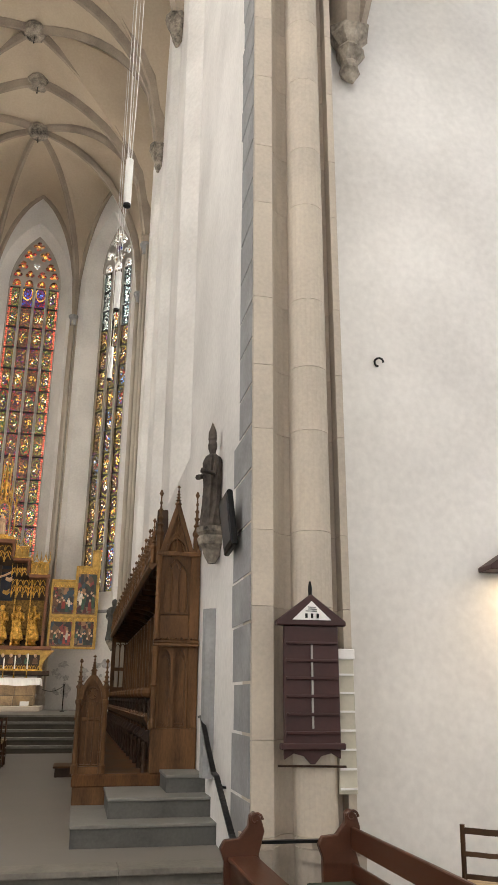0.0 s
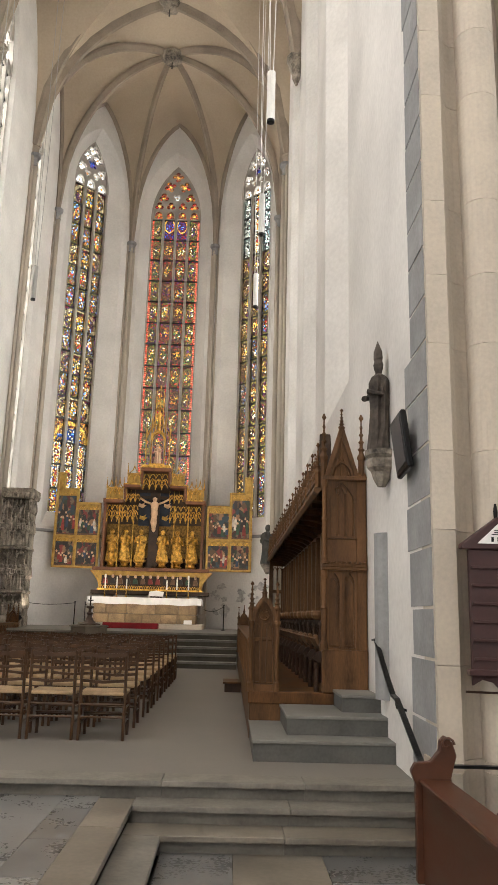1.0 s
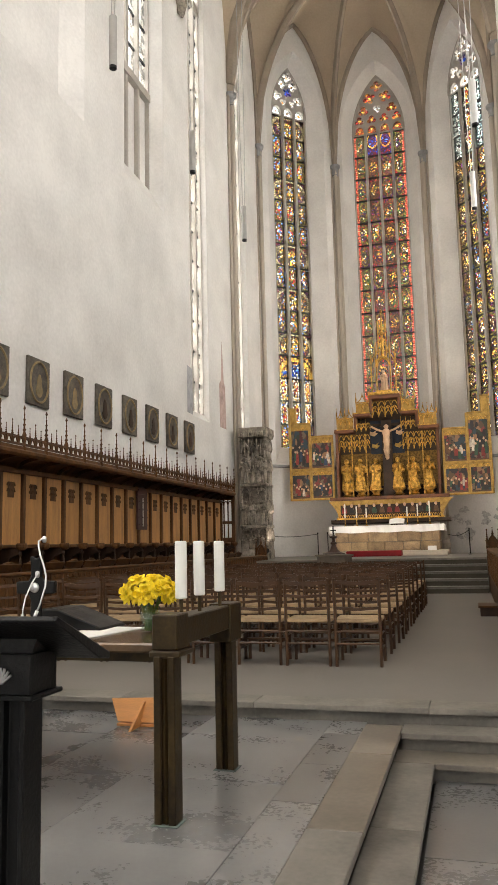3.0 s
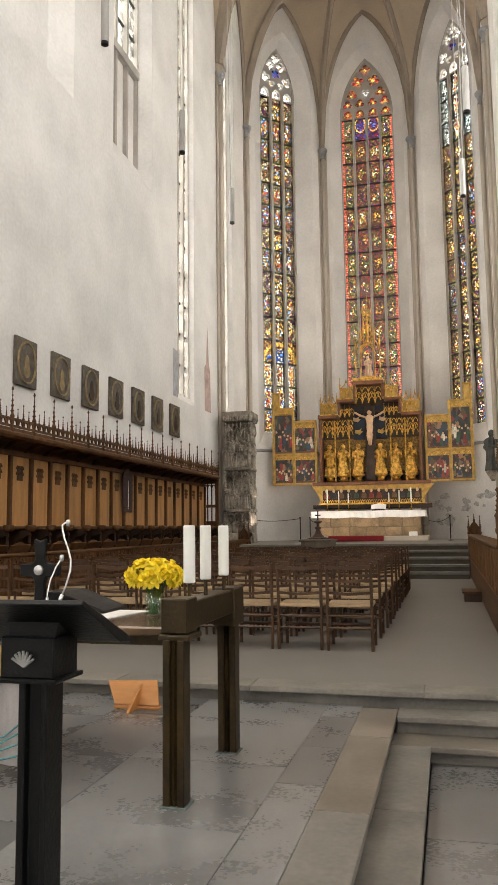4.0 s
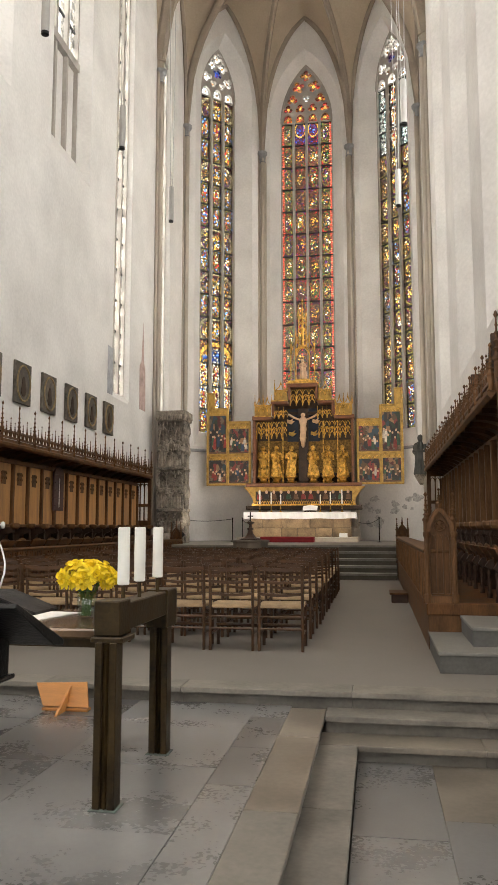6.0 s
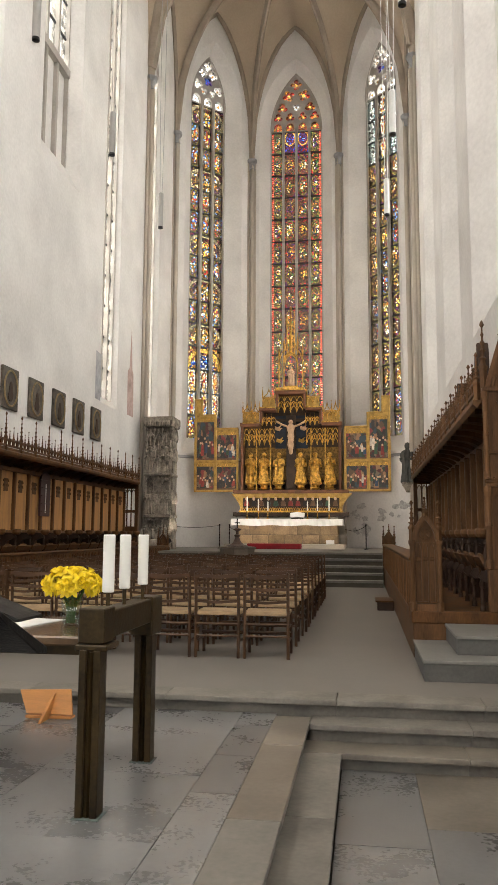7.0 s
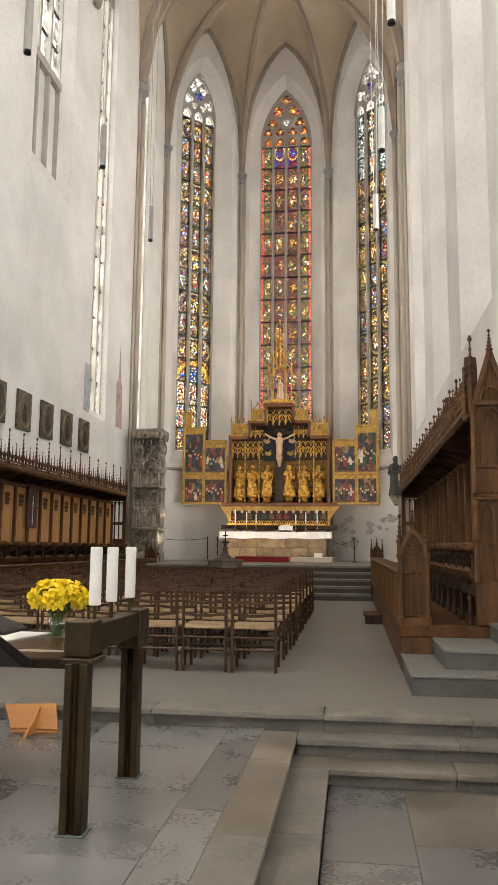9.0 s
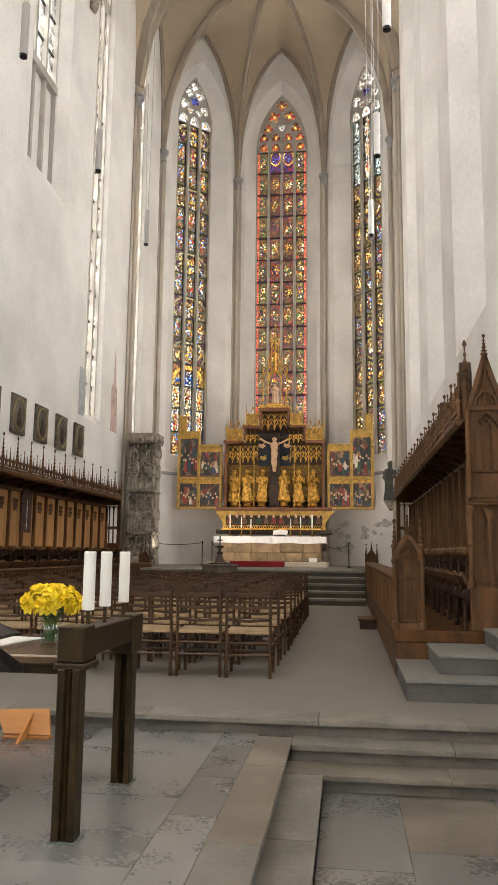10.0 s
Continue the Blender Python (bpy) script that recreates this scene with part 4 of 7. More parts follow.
def desk_end(stall, sx, y, mt, x0=2.985, x1=3.27, z0=0.92):
    """A traceried bench end with a pointed gable and two pinnacles."""
    pl = lambda u, v, d: Vector((sx * u, y + d, v))
    c, hw = (x0 + x1) / 2, (x1 - x0) / 2
    head = arch_points(hw, 0.30, 7)
    bm = BM()
    prism(bm, [(x0, z0), (x1, z0), (x1, z0 + 0.70)] + [(c + a, z0 + 0.70 + b) for a, b in head[::-1][1:-1]] + [(x0, z0 + 0.70)], lambda u, v, d: pl(u, v, 0.05 + d), 0.05)
    e = part("bench_end", bm, mt, stall, "carved bench end with tracery and pinnacles")
    # moulded rim that follows the pointed head
    bm = BM()
    for a, b in ((x0, x0 + 0.035), (x1 - 0.035, x1)):
        prism(bm, [(a, z0), (b, z0), (b, z0 + 0.72), (a, z0 + 0.72)], pl, 0.05)
    arch_trim(bm, lambda u, v, d: pl(u, v, d + 0.022), c, z0 + 0.69, hw - 0.015, 0.27, 0.04, 0.03, 7)
    prism(bm, [(x0 - 0.01, z0), (x1 + 0.01, z0), (x1 + 0.01, z0 + 0.07), (x0 - 0.01, z0 + 0.07)], lambda u, v, d: pl(u, v, d - 0.015), 0.065)
    part("rim_moulding", tri_fix(bm), mt, e)
    # three slim lancets with small heads and a circle over them
    w = (x1 - x0 - 0.08) / 3
    for k in range(3):
        bm = BM()
        lancet_frame(bm, lambda u, v, d: pl(u, v, 0.02 + d), x0 + 0.04 + k * w, x0 + 0.04 + (k + 1) * w, z0 + 0.08, z0 + 0.70, 0.06, 0.03, 0.010)
        part("blind_lancet", tri_fix(bm), mt, e)
    bm = BM()
    sweep(bm, [(sx * (c + 0.06 * math.cos(a)), y + 0.04, z0 + 0.79 + 0.06 * math.sin(a)) for a in [2 * math.pi * k / 14 for k in range(14)]], ngon(0.011, 5), up=Vector((0, 1, 0)), close=True)
    for k in range(4):
        a = math.pi / 4 + k * math.pi / 2
        sweep(bm, [(sx * (c + 0.055 * math.cos(a)), y + 0.04, z0 + 0.79 + 0.055 * math.sin(a)), (sx * (c + 0.018 * math.cos(a)), y + 0.04, z0 + 0.79 + 0.018 * math.sin(a))], ngon(0.008, 4), up=Vector((0, 1, 0)))
    part("roundel", bm, mt, e)
    for u in (x0 + 0.005, x1 - 0.005):
        bm = BM()
        lathe(bm, [(0.042, 0), (0.042, 0.08), (0.026, 0.1), (0.026, 0.66), (0.038, 0.69), (0.038, 0.72), (0.026, 0.73)], (sx * u, y, z0), 8)
        pinnacle(bm, sx * u, y + 0.02, z0 + 0.7, 0.44, 0.03)
        part("finial_post", bm, mt, e)
    bm = BM()
    pinnacle(bm, sx * c, y + 0.05, z0 + 0.94, 0.24, 0.026)
    part("finial", bm, mt, e)


def seat_unit(stall, sx, y, pitch, mt, dark):
    """Divider with arm knob, seat board and turned support of one stall."""
    X = lambda u: sx * u
    bm = BM()
    out = [(4.14, 0.92), (4.14, 1.70), (3.74, 1.70), (3.74, 1.62), (3.90, 1.56), (3.95, 1.44), (3.84, 1.36), (3.70, 1.33), (3.66, 1.27), (3.72, 1.22), (3.86, 1.20), (3.86, 0.92)]
    prism(bm, out, lambda u, v, d: Vector((X(u), y - 0.03 + d, v)), 0.06)
    dv = part("divider", bm, dark, stall)
    bm = BM()
    lathe(bm, [(0.04, 0), (0.07, 0.02), (0.085, 0.05), (0.085, 0.085), (0.07, 0.105)], (X(3.72), y, 1.665), 12)
    part("arm_knob", bm, mt, dv)
    bm = BM()
    lathe(bm, [(0.03, 0), (0.03, 0.05), (0.018, 0.07), (0.026, 0.15), (0.018, 0.23), (0.03, 0.26), (0.03, 0.3)], (X(3.70), y, 0.92), 8)
    lathe(bm, [(0.022, 0), (0.028, 0.03), (0.014, 0.06), (0.022, 0.14), (0.014, 0.22), (0.028, 0.25), (0.022, 0.28)], (X(3.74), y, 1.36), 8)
    part("colonnette", bm, dark, dv)
    bm = BM()
    sweep(bm, [(X(4.1 - 0.42 * math.sin(a)), y + pitch / 2, 1.22 + 0.34 * (1 - math.cos(a))) for a in [k * math.pi / 12 for k in range(1, 6)]], [(-pitch / 2 + 0.035, -0.012), (pitch / 2 - 0.035, -0.012), (pitch / 2 - 0.035, 0.012), (-pitch / 2 + 0.035, 0.012)])
    seat = part("tip_up_seat", bm, mt, stall)
    bm = BM()
    sweep(bm, [(X(3.72 + 0.05 * (abs(k - 5) / 5) ** 2), y + pitch / 2 + (pitch / 2 - 0.05) * (k - 5) / 5, 1.30 + 0.19 * math.sqrt(max(0.0, 1 - ((k - 5) / 5) ** 2))) for k in range(11)], ngon(0.022, 6))
    part("seat_rim", bm, mt, seat)


def choir_stalls(sx, y0, y1, n, panel_mat, post_mat, mt, desk_x, desk_y0, desk_y1, desk_z, label, gables):
    X = lambda u: sx * u
    st = thing("choir_stalls", (X(3.6), (y0 + y1) / 2, FLOOR), label, "choir stalls")
    pitch = (y1 - y0) / n

    def sbox(u0, u1, a, b, z0, z1, w=0.006):
        lo, hi = sorted((X(u0), X(u1)))
        return bbox(lo, hi, a, b, z0, z1, w)

    # plinth and platform
    part("plinth", sbox(desk_x, 4.24, desk_y0, desk_y1, FLOOR, 0.80), mt, st)
    part("platform", sbox(desk_x - 0.015, 4.235, desk_y0 - 0.015, desk_y1, 0.795, 0.92, 0.012), M_OAK, st)
    # canopy: a cove with a moulded cornice
    bm = BM()
    cove = [(4.235, 2.93)] + [(4.235 - 0.47 * (1 - math.cos(a)), 2.93 + 0.20 * math.sin(a)) for a in [k * math.pi / 12 for k in range(1, 7)]]
    cove += [(3.70, 3.05), (3.66, 3.09), (3.66, 3.13), (3.70, 3.16), (3.70, 3.20), (3.76, 3.22), (4.235, 3.22)]
    prism(bm, cove, lambda u, v, d: Vector((X(u), y0 + d, v)), y1 - y0)
    part("canopy", bm, mt, st)
    part("back_wall", sbox(4.16, 4.238, y0, y1, 0.92, 2.95), mt, st)
    part("head_rail", sbox(4.08, 4.17, y0, y1, 2.86, 2.935), mt, st)
    part("arm_shelf", sbox(3.86, 4.16, y0, y1, 1.70, 1.755, 0.01), post_mat, st)
    for k in range(n + 1):
        y = y0 + k * pitch
        bm = sbox(4.07 if sx < 0 else 4.02, 4.165, y - 0.035, y + 0.035, 1.755, 2.87, 0.012)
        part("post", bm, post_mat, st)
        # ribs under the cove
        bm = BM()
        sweep(bm, [(X(4.225 - 0.46 * (1 - math.cos(a))), y, 2.91 + 0.19 * math.sin(a)) for a in [j * math.pi / 12 for j in range(0, 7)]], [(-0.03, -0.025), (0.03, -0.025), (0.03, 0.02), (-0.03, 0.02)], up=Vector((0, 1, 0)))
        part("canopy_rib", bm, mt, st)
        seat_unit(st, sx, y, pitch, post_mat, M_DARKOAK)
    for k in range(n):
        y = y0 + (k + 0.5) * pitch
        p = part("back_panel", sbox(4.125, 4.165, y - pitch / 2 + 0.035, y + pitch / 2 - 0.035, 1.755, 2.86, 0.004), panel_mat, st)
        bm = BM()
        for j in range(3):
            for i in range(2):
                u = y - 0.075 + j * 0.075
                arch_trim(bm, lambda a, b, d: Vector((X(4.122 - d), a, b)), u, 2.66 - 0.09 * i, 0.032, 0.05, 0.016, 0.008, 3)
        lo, hi = sorted((X(4.119), X(4.127)))
        box(bm, lo, hi, y - 0.085, y + 0.085, 2.48, 2.72)
        part("pierced_tracery", tri_fix(bm), post_mat, p)
    # cresting
    bm = BM()
    lo, hi = sorted((X(3.69), X(3.72)))
    box(bm, lo, hi, y0, y1, 3.215, 3.25)
    box(bm, lo, hi, y0, y1, 3.335, 3.355)
    q = pitch / 4
    for k in range(4 * n):
        arch_trim(bm, lambda a, b, d: Vector((X(3.705 - d), a, b)), y0 + (k + 0.5) * q, 3.25, q * 0.42, 0.085, 0.02, 0.012, 3)
    part("cresting_rail", tri_fix(bm), mt, st)
    for k in range(n + 1):
        y = y0 + k * pitch
        bm = BM()
        pinnacle(bm, X(3.705), y, 3.13, 0.70 if not gables else 0.52, 0.030)
        part("pinnacle", bm, mt, st)
        if k < n:
            for j in range(1, 4):
                bm = BM()
                pinnacle(bm, X(3.705), y + j * q, 3.25, 0.26 if j != 2 else 0.34, 0.018)
                part("pinnacle", bm, mt, st)
    # desk in front
    part("desk_front", sbox(desk_x, desk_x + 0.035, desk_y0 + 0.05, desk_y1, 0.92, desk_z - 0.04), mt, st)
    part("desk_top", sbox(desk_x - 0.03, desk_x + 0.24, desk_y0 + 0.05, desk_y1, desk_z - 0.04, desk_z, 0.012), mt, st)
    m = int((desk_y1 - desk_y0) / 0.17)
    for k in range(m):
        y = desk_y0 + 0.12 + k * 0.17
        bm = sbox(desk_x - 0.022, desk_x, y - 0.016, y + 0.016, 0.93, desk_z - 0.05, 0.006)
        part("desk_buttress", bm, mt, st)
        bm = BM()
        lancet_frame(bm, lambda a, b, d: Vector((X(desk_x - 0.012 + d), a, b)), y + 0.016, y + 0.154, 0.97, desk_z - 0.05, 0.09, 0.013, 0.014)
        part("desk_arch", tri_fix(bm), mt, st)
    return st


def stall_end(st, sx, y, mt):
    """The tall traceried end of a row of stalls: two tiers of recessed lancets under a steep gable."""
    X = lambda u: sx * u
    pl = lambda u, v, d: Vector((X(u), y + d, v))
    bm = BM()
    prism(bm, [(3.765, 0.92), (4.24, 0.92), (4.24, 3.30), (3.765, 3.22)], lambda u, v, d: pl(u, v, 0.048 + d), 0.018)
    e = part("stall_end", bm, mt, st, "tall carved end panel with recessed lancets")
    part("edge_board", bbox(*sorted((X(4.13), X(4.24))), y + 0.005, y + 0.07, 0.92, 3.28, 0.006), mt, e)
    part("edge_post", bbox(*sorted((X(3.755), X(3.80))), y, y + 0.09, 1.36, 3.2, 0.008), mt, e)
    for a, b in ((3.80, 3.965), (3.965, 4.13)):
        bm = BM()
        lancet_frame(bm, lambda u, v, d: pl(u, v, 0.005 + d), a, b, 1.36, 2.20, 0.15, 0.066, 0.022)
        part("lower_lancet", tri_fix(bm), mt, e)
        bm = BM()
        lancet_frame(bm, lambda u, v, d: pl(u, v, 0.03 + d), a + 0.022, b - 0.022, 1.40, 2.12, 0.10, 0.035, 0.012)
        part("inner_moulding", tri_fix(bm), mt, e)
    bm = BM()
    lancet_frame(bm, lambda u, v, d: pl(u, v, 0.005 + d), 3.80, 4.13, 2.55, 3.20, 0.26, 0.066, 0.026)
    part("upper_lancet", tri_fix(bm), mt, e)
    for k in range(4):
        u = 3.835 + 0.0867 * k
        bm = lathe(BM(), [(0.017, 0), (0.017, 0.03), (0.010, 0.05), (0.010, 0.50), (0.016, 0.52)], (X(u), y + 0.04, 2.57), 6)
        part("colonnette", bm, mt, e)
        if k < 3:
            bm = BM()
            arch_trim(bm, lambda a, b, d: pl(a, b, 0.04 + d), u + 0.043, 3.06, 0.038, 0.07, 0.014, 0.02, 4)
            part("small_arch", tri_fix(bm), mt, e)
    part("middle_panel", bbox(*sorted((X(3.80), X(4.13))), y + 0.03, y + 0.07, 2.27, 2.55, 0.006), mt, e)
    for z0, z1, pr in ((2.20, 2.235, 0.05), (2.235, 2.275, 0.03), (3.20, 3.25, 0.03)):
        part("string_moulding", bbox(*sorted((X(3.74), X(4.24))), y - pr, y + 0.07, z0, z1, 0.008), mt, e)
    for k in range(9):
        bm = lathe(BM(), [(0.012, 0), (0.018, 0.012), (0.008, 0.024)], (X(3.77 + 0.055 * k), y - 0.045, 2.275), 6)
        part("bead", bm, mt, e)
    part("base_board", bbox(*sorted((X(3.75), X(4.24))), y - 0.03, y + 0.075, 0.92, 1.36, 0.010), mt, e)
    for z0, z1, r in ((1.36, 2.2, 0.03), (2.275, 3.2, 0.024)):
        bm = BM()
        lathe(bm, [(r * 1.5, 0), (r * 1.5, 0.06), (r, 0.1), (r, (z1 - z0) * 0.5), (r * 1.4, (z1 - z0) * 0.52), (r, (z1 - z0) * 0.55), (r, z1 - z0 - 0.1), (r * 1.5, z1 - z0 - 0.05), (r * 1.5, z1 - z0)], (X(3.765), y - 0.02, z0), 8)
        part("corner_colonnette", bm, mt, e)
    bm = BM()
    prism(bm, [(3.80, 3.25), (4.13, 3.25), (3.965, 3.76)], lambda a, b, d: pl(a, b, 0.045 + d), 0.05)
    # steep gable: two raking bars, a rib between them and a pierced foot
    for s in (-1, 1):
        sweep(bm, [pl(3.965 + s * 0.17, 3.25, 0.02), pl(3.965, 3.80, 0.02)], [(-0.025, -0.02), (0.025, -0.02), (0.025, 0.02), (-0.025, 0.02)], up=Vector((0, 1, 0)))
        sweep(bm, [pl(3.965 + s * 0.09, 3.25, 0.03), pl(3.965, 3.52, 0.03)], ngon(0.012, 5), up=Vector((0, 1, 0)))
    sweep(bm, [pl(3.965, 3.25, 0.03), pl(3.965, 3.8, 0.03)], ngon(0.016, 5), up=Vector((0, 1, 0)))
    arch_trim(bm, lambda a, b, d: pl(a, b, 0.02 + d), 3.965, 3.25, 0.12, 0.17, 0.025, 0.02)
    pinnacle(bm, X(3.965), y + 0.02, 3.70, 0.34, 0.03)
    part("gable", tri_fix(bm), mt, e)
    for u in (3.765, 4.19):
        bm = BM()
        pinnacle(bm, X(u), y + 0.03, 3.2, 0.78, 0.036)
        part("pinnacle", bm, mt, e)


N_ST = choir_stalls(-1, 8.16, 20.56, 20, M_PANEL, M_OAK, M_OAK, 2.98, 8.1, 21.2, 1.38, "carved dark oak choir stalls with light panels and pinnacled canopy", False)
S_ST = choir_stalls(1, 8.3, 19.2, 18, M_STALLR, M_STALLR, M_STALLR, 2.985, 8.2, 20.2, 1.47, "row of carved brown oak choir stalls with a dark coved canopy", True)
stall_end(S_ST, 1, 8.2, M_STALLR)
desk_end(S_ST, 1, 8.22, M_STALLR)
desk_end(S_ST, 1, 20.1, M_STALLR, z0=0.80)
desk_end(N_ST, -1, 8.12, M_OAK)
desk_end(N_ST, -1, 21.1, M_OAK, z0=0.72)
# dark folded gables on the southern canopy, every third bay
for k in range(6):
    y = 8.62 + k * (10.9 / 6)
    h = 0.62 if k == 0 else (0.52 if k == 1 else 0.40)
    for j, (dy, q) in enumerate(((0.0, 1.0), (0.16, 0.82), (0.32, 0.66))):
        bm = BM()
        prism(bm, [(y + dy - 0.05, 3.22), (y + dy + 0.05, 3.22), (y + dy + 0.045, 3.22 + h * q * 0.8), (y + dy, 3.22 + h * q), (y + dy - 0.045, 3.22 + h * q * 0.8)], lambda a, b, d: Vector((3.76 + d, a, b)), 0.13)
        part("canopy_gable", bev(bm, 0.008), M_DARKOAK, S_ST)


def end_screen(st, sx, y, mt):
    """A small pierced screen that closes the far end of the stalls."""
    pl = lambda u, v, d: Vector((sx * u, y + d, v))
    bm = BM()
    for a, b in ((3.72, 3.80), (4.16, 4.24)):
        prism(bm, [(a, 0.92), (b, 0.92), (b, 3.22), (a, 3.22)], pl, 0.08)
    for z0, z1 in ((0.92, 1.9), (2.28, 2.36), (2.95, 3.22)):
        prism(bm, [(3.80, z0), (4.16, z0), (4.16, z1), (3.80, z1)], lambda u, v, d: pl(u, v, d + 0.01), 0.06)
    for k in range(4):
        u = 3.80 + 0.36 * k / 3
        prism(bm, [(u - 0.014, 1.9), (u + 0.014, 1.9), (u + 0.014, 2.95), (u - 0.014, 2.95)], lambda a, b, d: pl(a, b, d + 0.02), 0.04)
    for k in range(3):
        arch_trim(bm, lambda a, b, d: pl(a, b, d + 0.04), 3.86 + 0.12 * k, 2.82, 0.055, 0.1, 0.02, 0.02, 4)
    part("end_screen", tri_fix(bm), mt, st, "pierced gothic end screen")


end_screen(N_ST, -1, 20.58, M_OAK)
end_screen(S_ST, 1, 19.22, M_STALLR)

kn = thing("kneeling_bench", (2.84, 13.4, FLOOR), "small dark wooden box step on the choir floor", "box")
part("body", bbox(2.70, 2.97, 13.1, 13.75, FLOOR, 0.585, 0.006), M_DARKOAK, kn)
part("top", bbox(2.67, 2.972, 13.06, 13.79, 0.585, 0.615, 0.008), M_OAK, kn)

# hymn board on the northern stalls
hb = thing("hymn_board", (-4.06, 15.1, 2.0), "dark red wooden hymn board hung on the stall panels", "hymn board")
part("board", bbox(-4.10, -4.055, 14.86, 15.34, 2.05, 2.80, 0.008), M_DKRED, hb)
bm = BM()
prism(bm, [(14.86, 2.80), (15.34, 2.80), (15.30, 2.90), (15.1, 2.98), (14.90, 2.90)], lambda a, b, d: Vector((-4.10 + d, a, b)), 0.045)
part("gable", bm, M_DKRED, hb)
for k in range(4):
    part("ledge", box(BM(), -4.056, -4.03, 14.88, 15.32, 2.14 + k * 0.16, 2.155 + k * 0.16), M_DKRED, hb)
part("divider", box(BM(), -4.056, -4.045, 15.09, 15.11, 2.12, 2.72), M_PAPER, hb, "pale dividing strip")

# ---- medallion portraits on the north wall ----
def medallion(y):
    p = thing("wall_panel", (-W + 0.04, y, 4.46), "dim square painted panel with an oval gilt ring", "painting", "row of oval portraits on the north wall")
    part("board", bev(box(BM(), -0.035, 0.02, -0.335, 0.335, -0.405, 0.405), 0.01), M_PORTRAIT, p, world_space=False)
    bm = BM()
    sweep(bm, [(0.026, 0.275 * math.cos(a), 0.345 * math.sin(a)) for a in [2 * math.pi * k / 24 for k in range(24)]], ngon(0.02, 6), up=Vector((1, 0, 0)), close=True)
    part("ring", bm, M_PORTRAITGOLD, p, "dull gilt oval ring", world_space=False)
    bm = BM()
    prism(bm, [(0.12 * math.cos(a) * (1.0 if math.sin(a) < 0 else 0.6), -0.06 + 0.2 * math.sin(a)) for a in [2 * math.pi * k / 14 for k in range(14)]], lambda u, v, d: Vector((0.018 + d, u, v)), 0.012)
    part("dim_shape", bm, M_PORTRAITGOLD if y < 13 else M_DARKOAK, p, world_space=False)
    bm = lathe(BM(), [(0.012, 0), (0.012, 0.05)], (0.0, 0, 0.36), 6)
    part("hook", bm, M_IRON, p, world_space=False)


for k in range(9):
    medallion(8.80 + 1.2 * k)


# ---- high altar ----
alt = thing("high_altar", (0, 25.6, EZ), "stone block altar under a white linen cloth", "altar")
part("plinth", bbox(-1.95, 1.9, 24.2, 26.6, EZ - 0.005, 1.40, 0.015), M_SAND, alt)
rnd = random.Random(5)
core = part("core", box(BM(), -1.62, 1.62, 25.07, 26.18, 1.40, 2.02), M_JOINT, alt)
for row, (z0, z1) in enumerate(((1.40, 1.69), (1.69, 2.03))):
    x = -1.66
    while x < 1.64:
        w = rnd.uniform(0.4, 0.95) if row else rnd.uniform(0.35, 0.6)
        if 1.66 - x - w < 0.3:
            w = 1.66 - x
        part("ashlar", bev(box(BM(), x + 0.006, x + w - 0.006, 25.02, 25.09, z0 + 0.005, z1 - 0.005), 0.012), M_MENSA, alt)
        x += w
    for s in (-1, 1):
        lo, hi = sorted((s * 1.60, s * 1.66))
        part("ashlar", bev(box(BM(), lo, hi, 25.09, 26.18, z0 + 0.004, z1 - 0.004), 0.01), M_MENSA, alt)
part("mensa_slab", bbox(-1.78, 1.78, 24.95, 26.3, 2.03, 2.20, 0.02), M_SAND, alt)

cl = thing("altar_cloth", (0, 25.0, 2.2), "white linen cloth over the altar edge", "cloth")
bm = BM()
rows = []
for j, (yy, zz) in enumerate(((26.2, 2.207), (24.93, 2.212), (24.915, 2.20), (24.90, 2.10), (24.89, 1.99))):
    rows.append([bm.verts.new((-1.84 + 3.66 * k / 60, yy + (0.012 * math.sin(k * 1.7) if j > 2 else 0), zz + (0.012 * math.sin(k * 0.35) if j > 3 else 0))) for k in range(61)])
for a, b in zip(rows, rows[1:]):
    for k in range(60):
        bm.faces.new((a[k], a[k + 1], b[k + 1], b[k]))
for s, k in ((-1, 0), (1, 60)):
    lo = [bm.verts.new((rows[0][k].co.x + s * 0.03, y, 1.99)) for y in (26.2, 25.5, 24.9)]
    bm.faces.new((rows[0][k], rows[1][k], lo[2], lo[1], lo[0]))
bmesh.ops.recalc_face_normals(bm, faces=bm.faces)
bmesh.ops.solidify(bm, geom=bm.faces, thickness=0.006)
part("linen", bm, M_CLOTH, cl, smooth=False)

rc = thing("red_kneeler", (-0.28, 23.9, EZ), "long red carpeted kneeling step before the altar", "kneeler")
part("carpet", bbox(-1.12, 0.56, 23.72, 24.15, EZ - 0.003, 1.42, 0.03, 2), M_RED, rc)
sg = thing("small_sign", (1.42, 24.6, 1.4), "small white card propped before the altar", "sign")
part("card", bbox(1.30, 1.56, 24.58, 24.60, 1.40, 1.53, 0.003), M_PAPER, sg)


def candlestick(x, h):
    c = thing("candlestick", (x, 25.3, 2.215), "slim brass candlestick with a white candle", "candlestick", "candlesticks on the high altar")
    bm = lathe(BM(), [(0.055, 0), (0.055, 0.012), (0.02, 0.03), (0.014, 0.09), (0.024, 0.11), (0.012, 0.13), (0.012, 0.24), (0.035, 0.26), (0.035, 0.27)], (0, 0, 0), 10)
    part("stick", bm, M_GOLD, c, world_space=False)
    bm = lathe(BM(), [(0.021, 0), (0.02, h), (0.004, h + 0.004), (0.003, h + 0.03)], (0, 0, 0.27), 10)
    part("candle", bm, M_WAX, c, world_space=False)


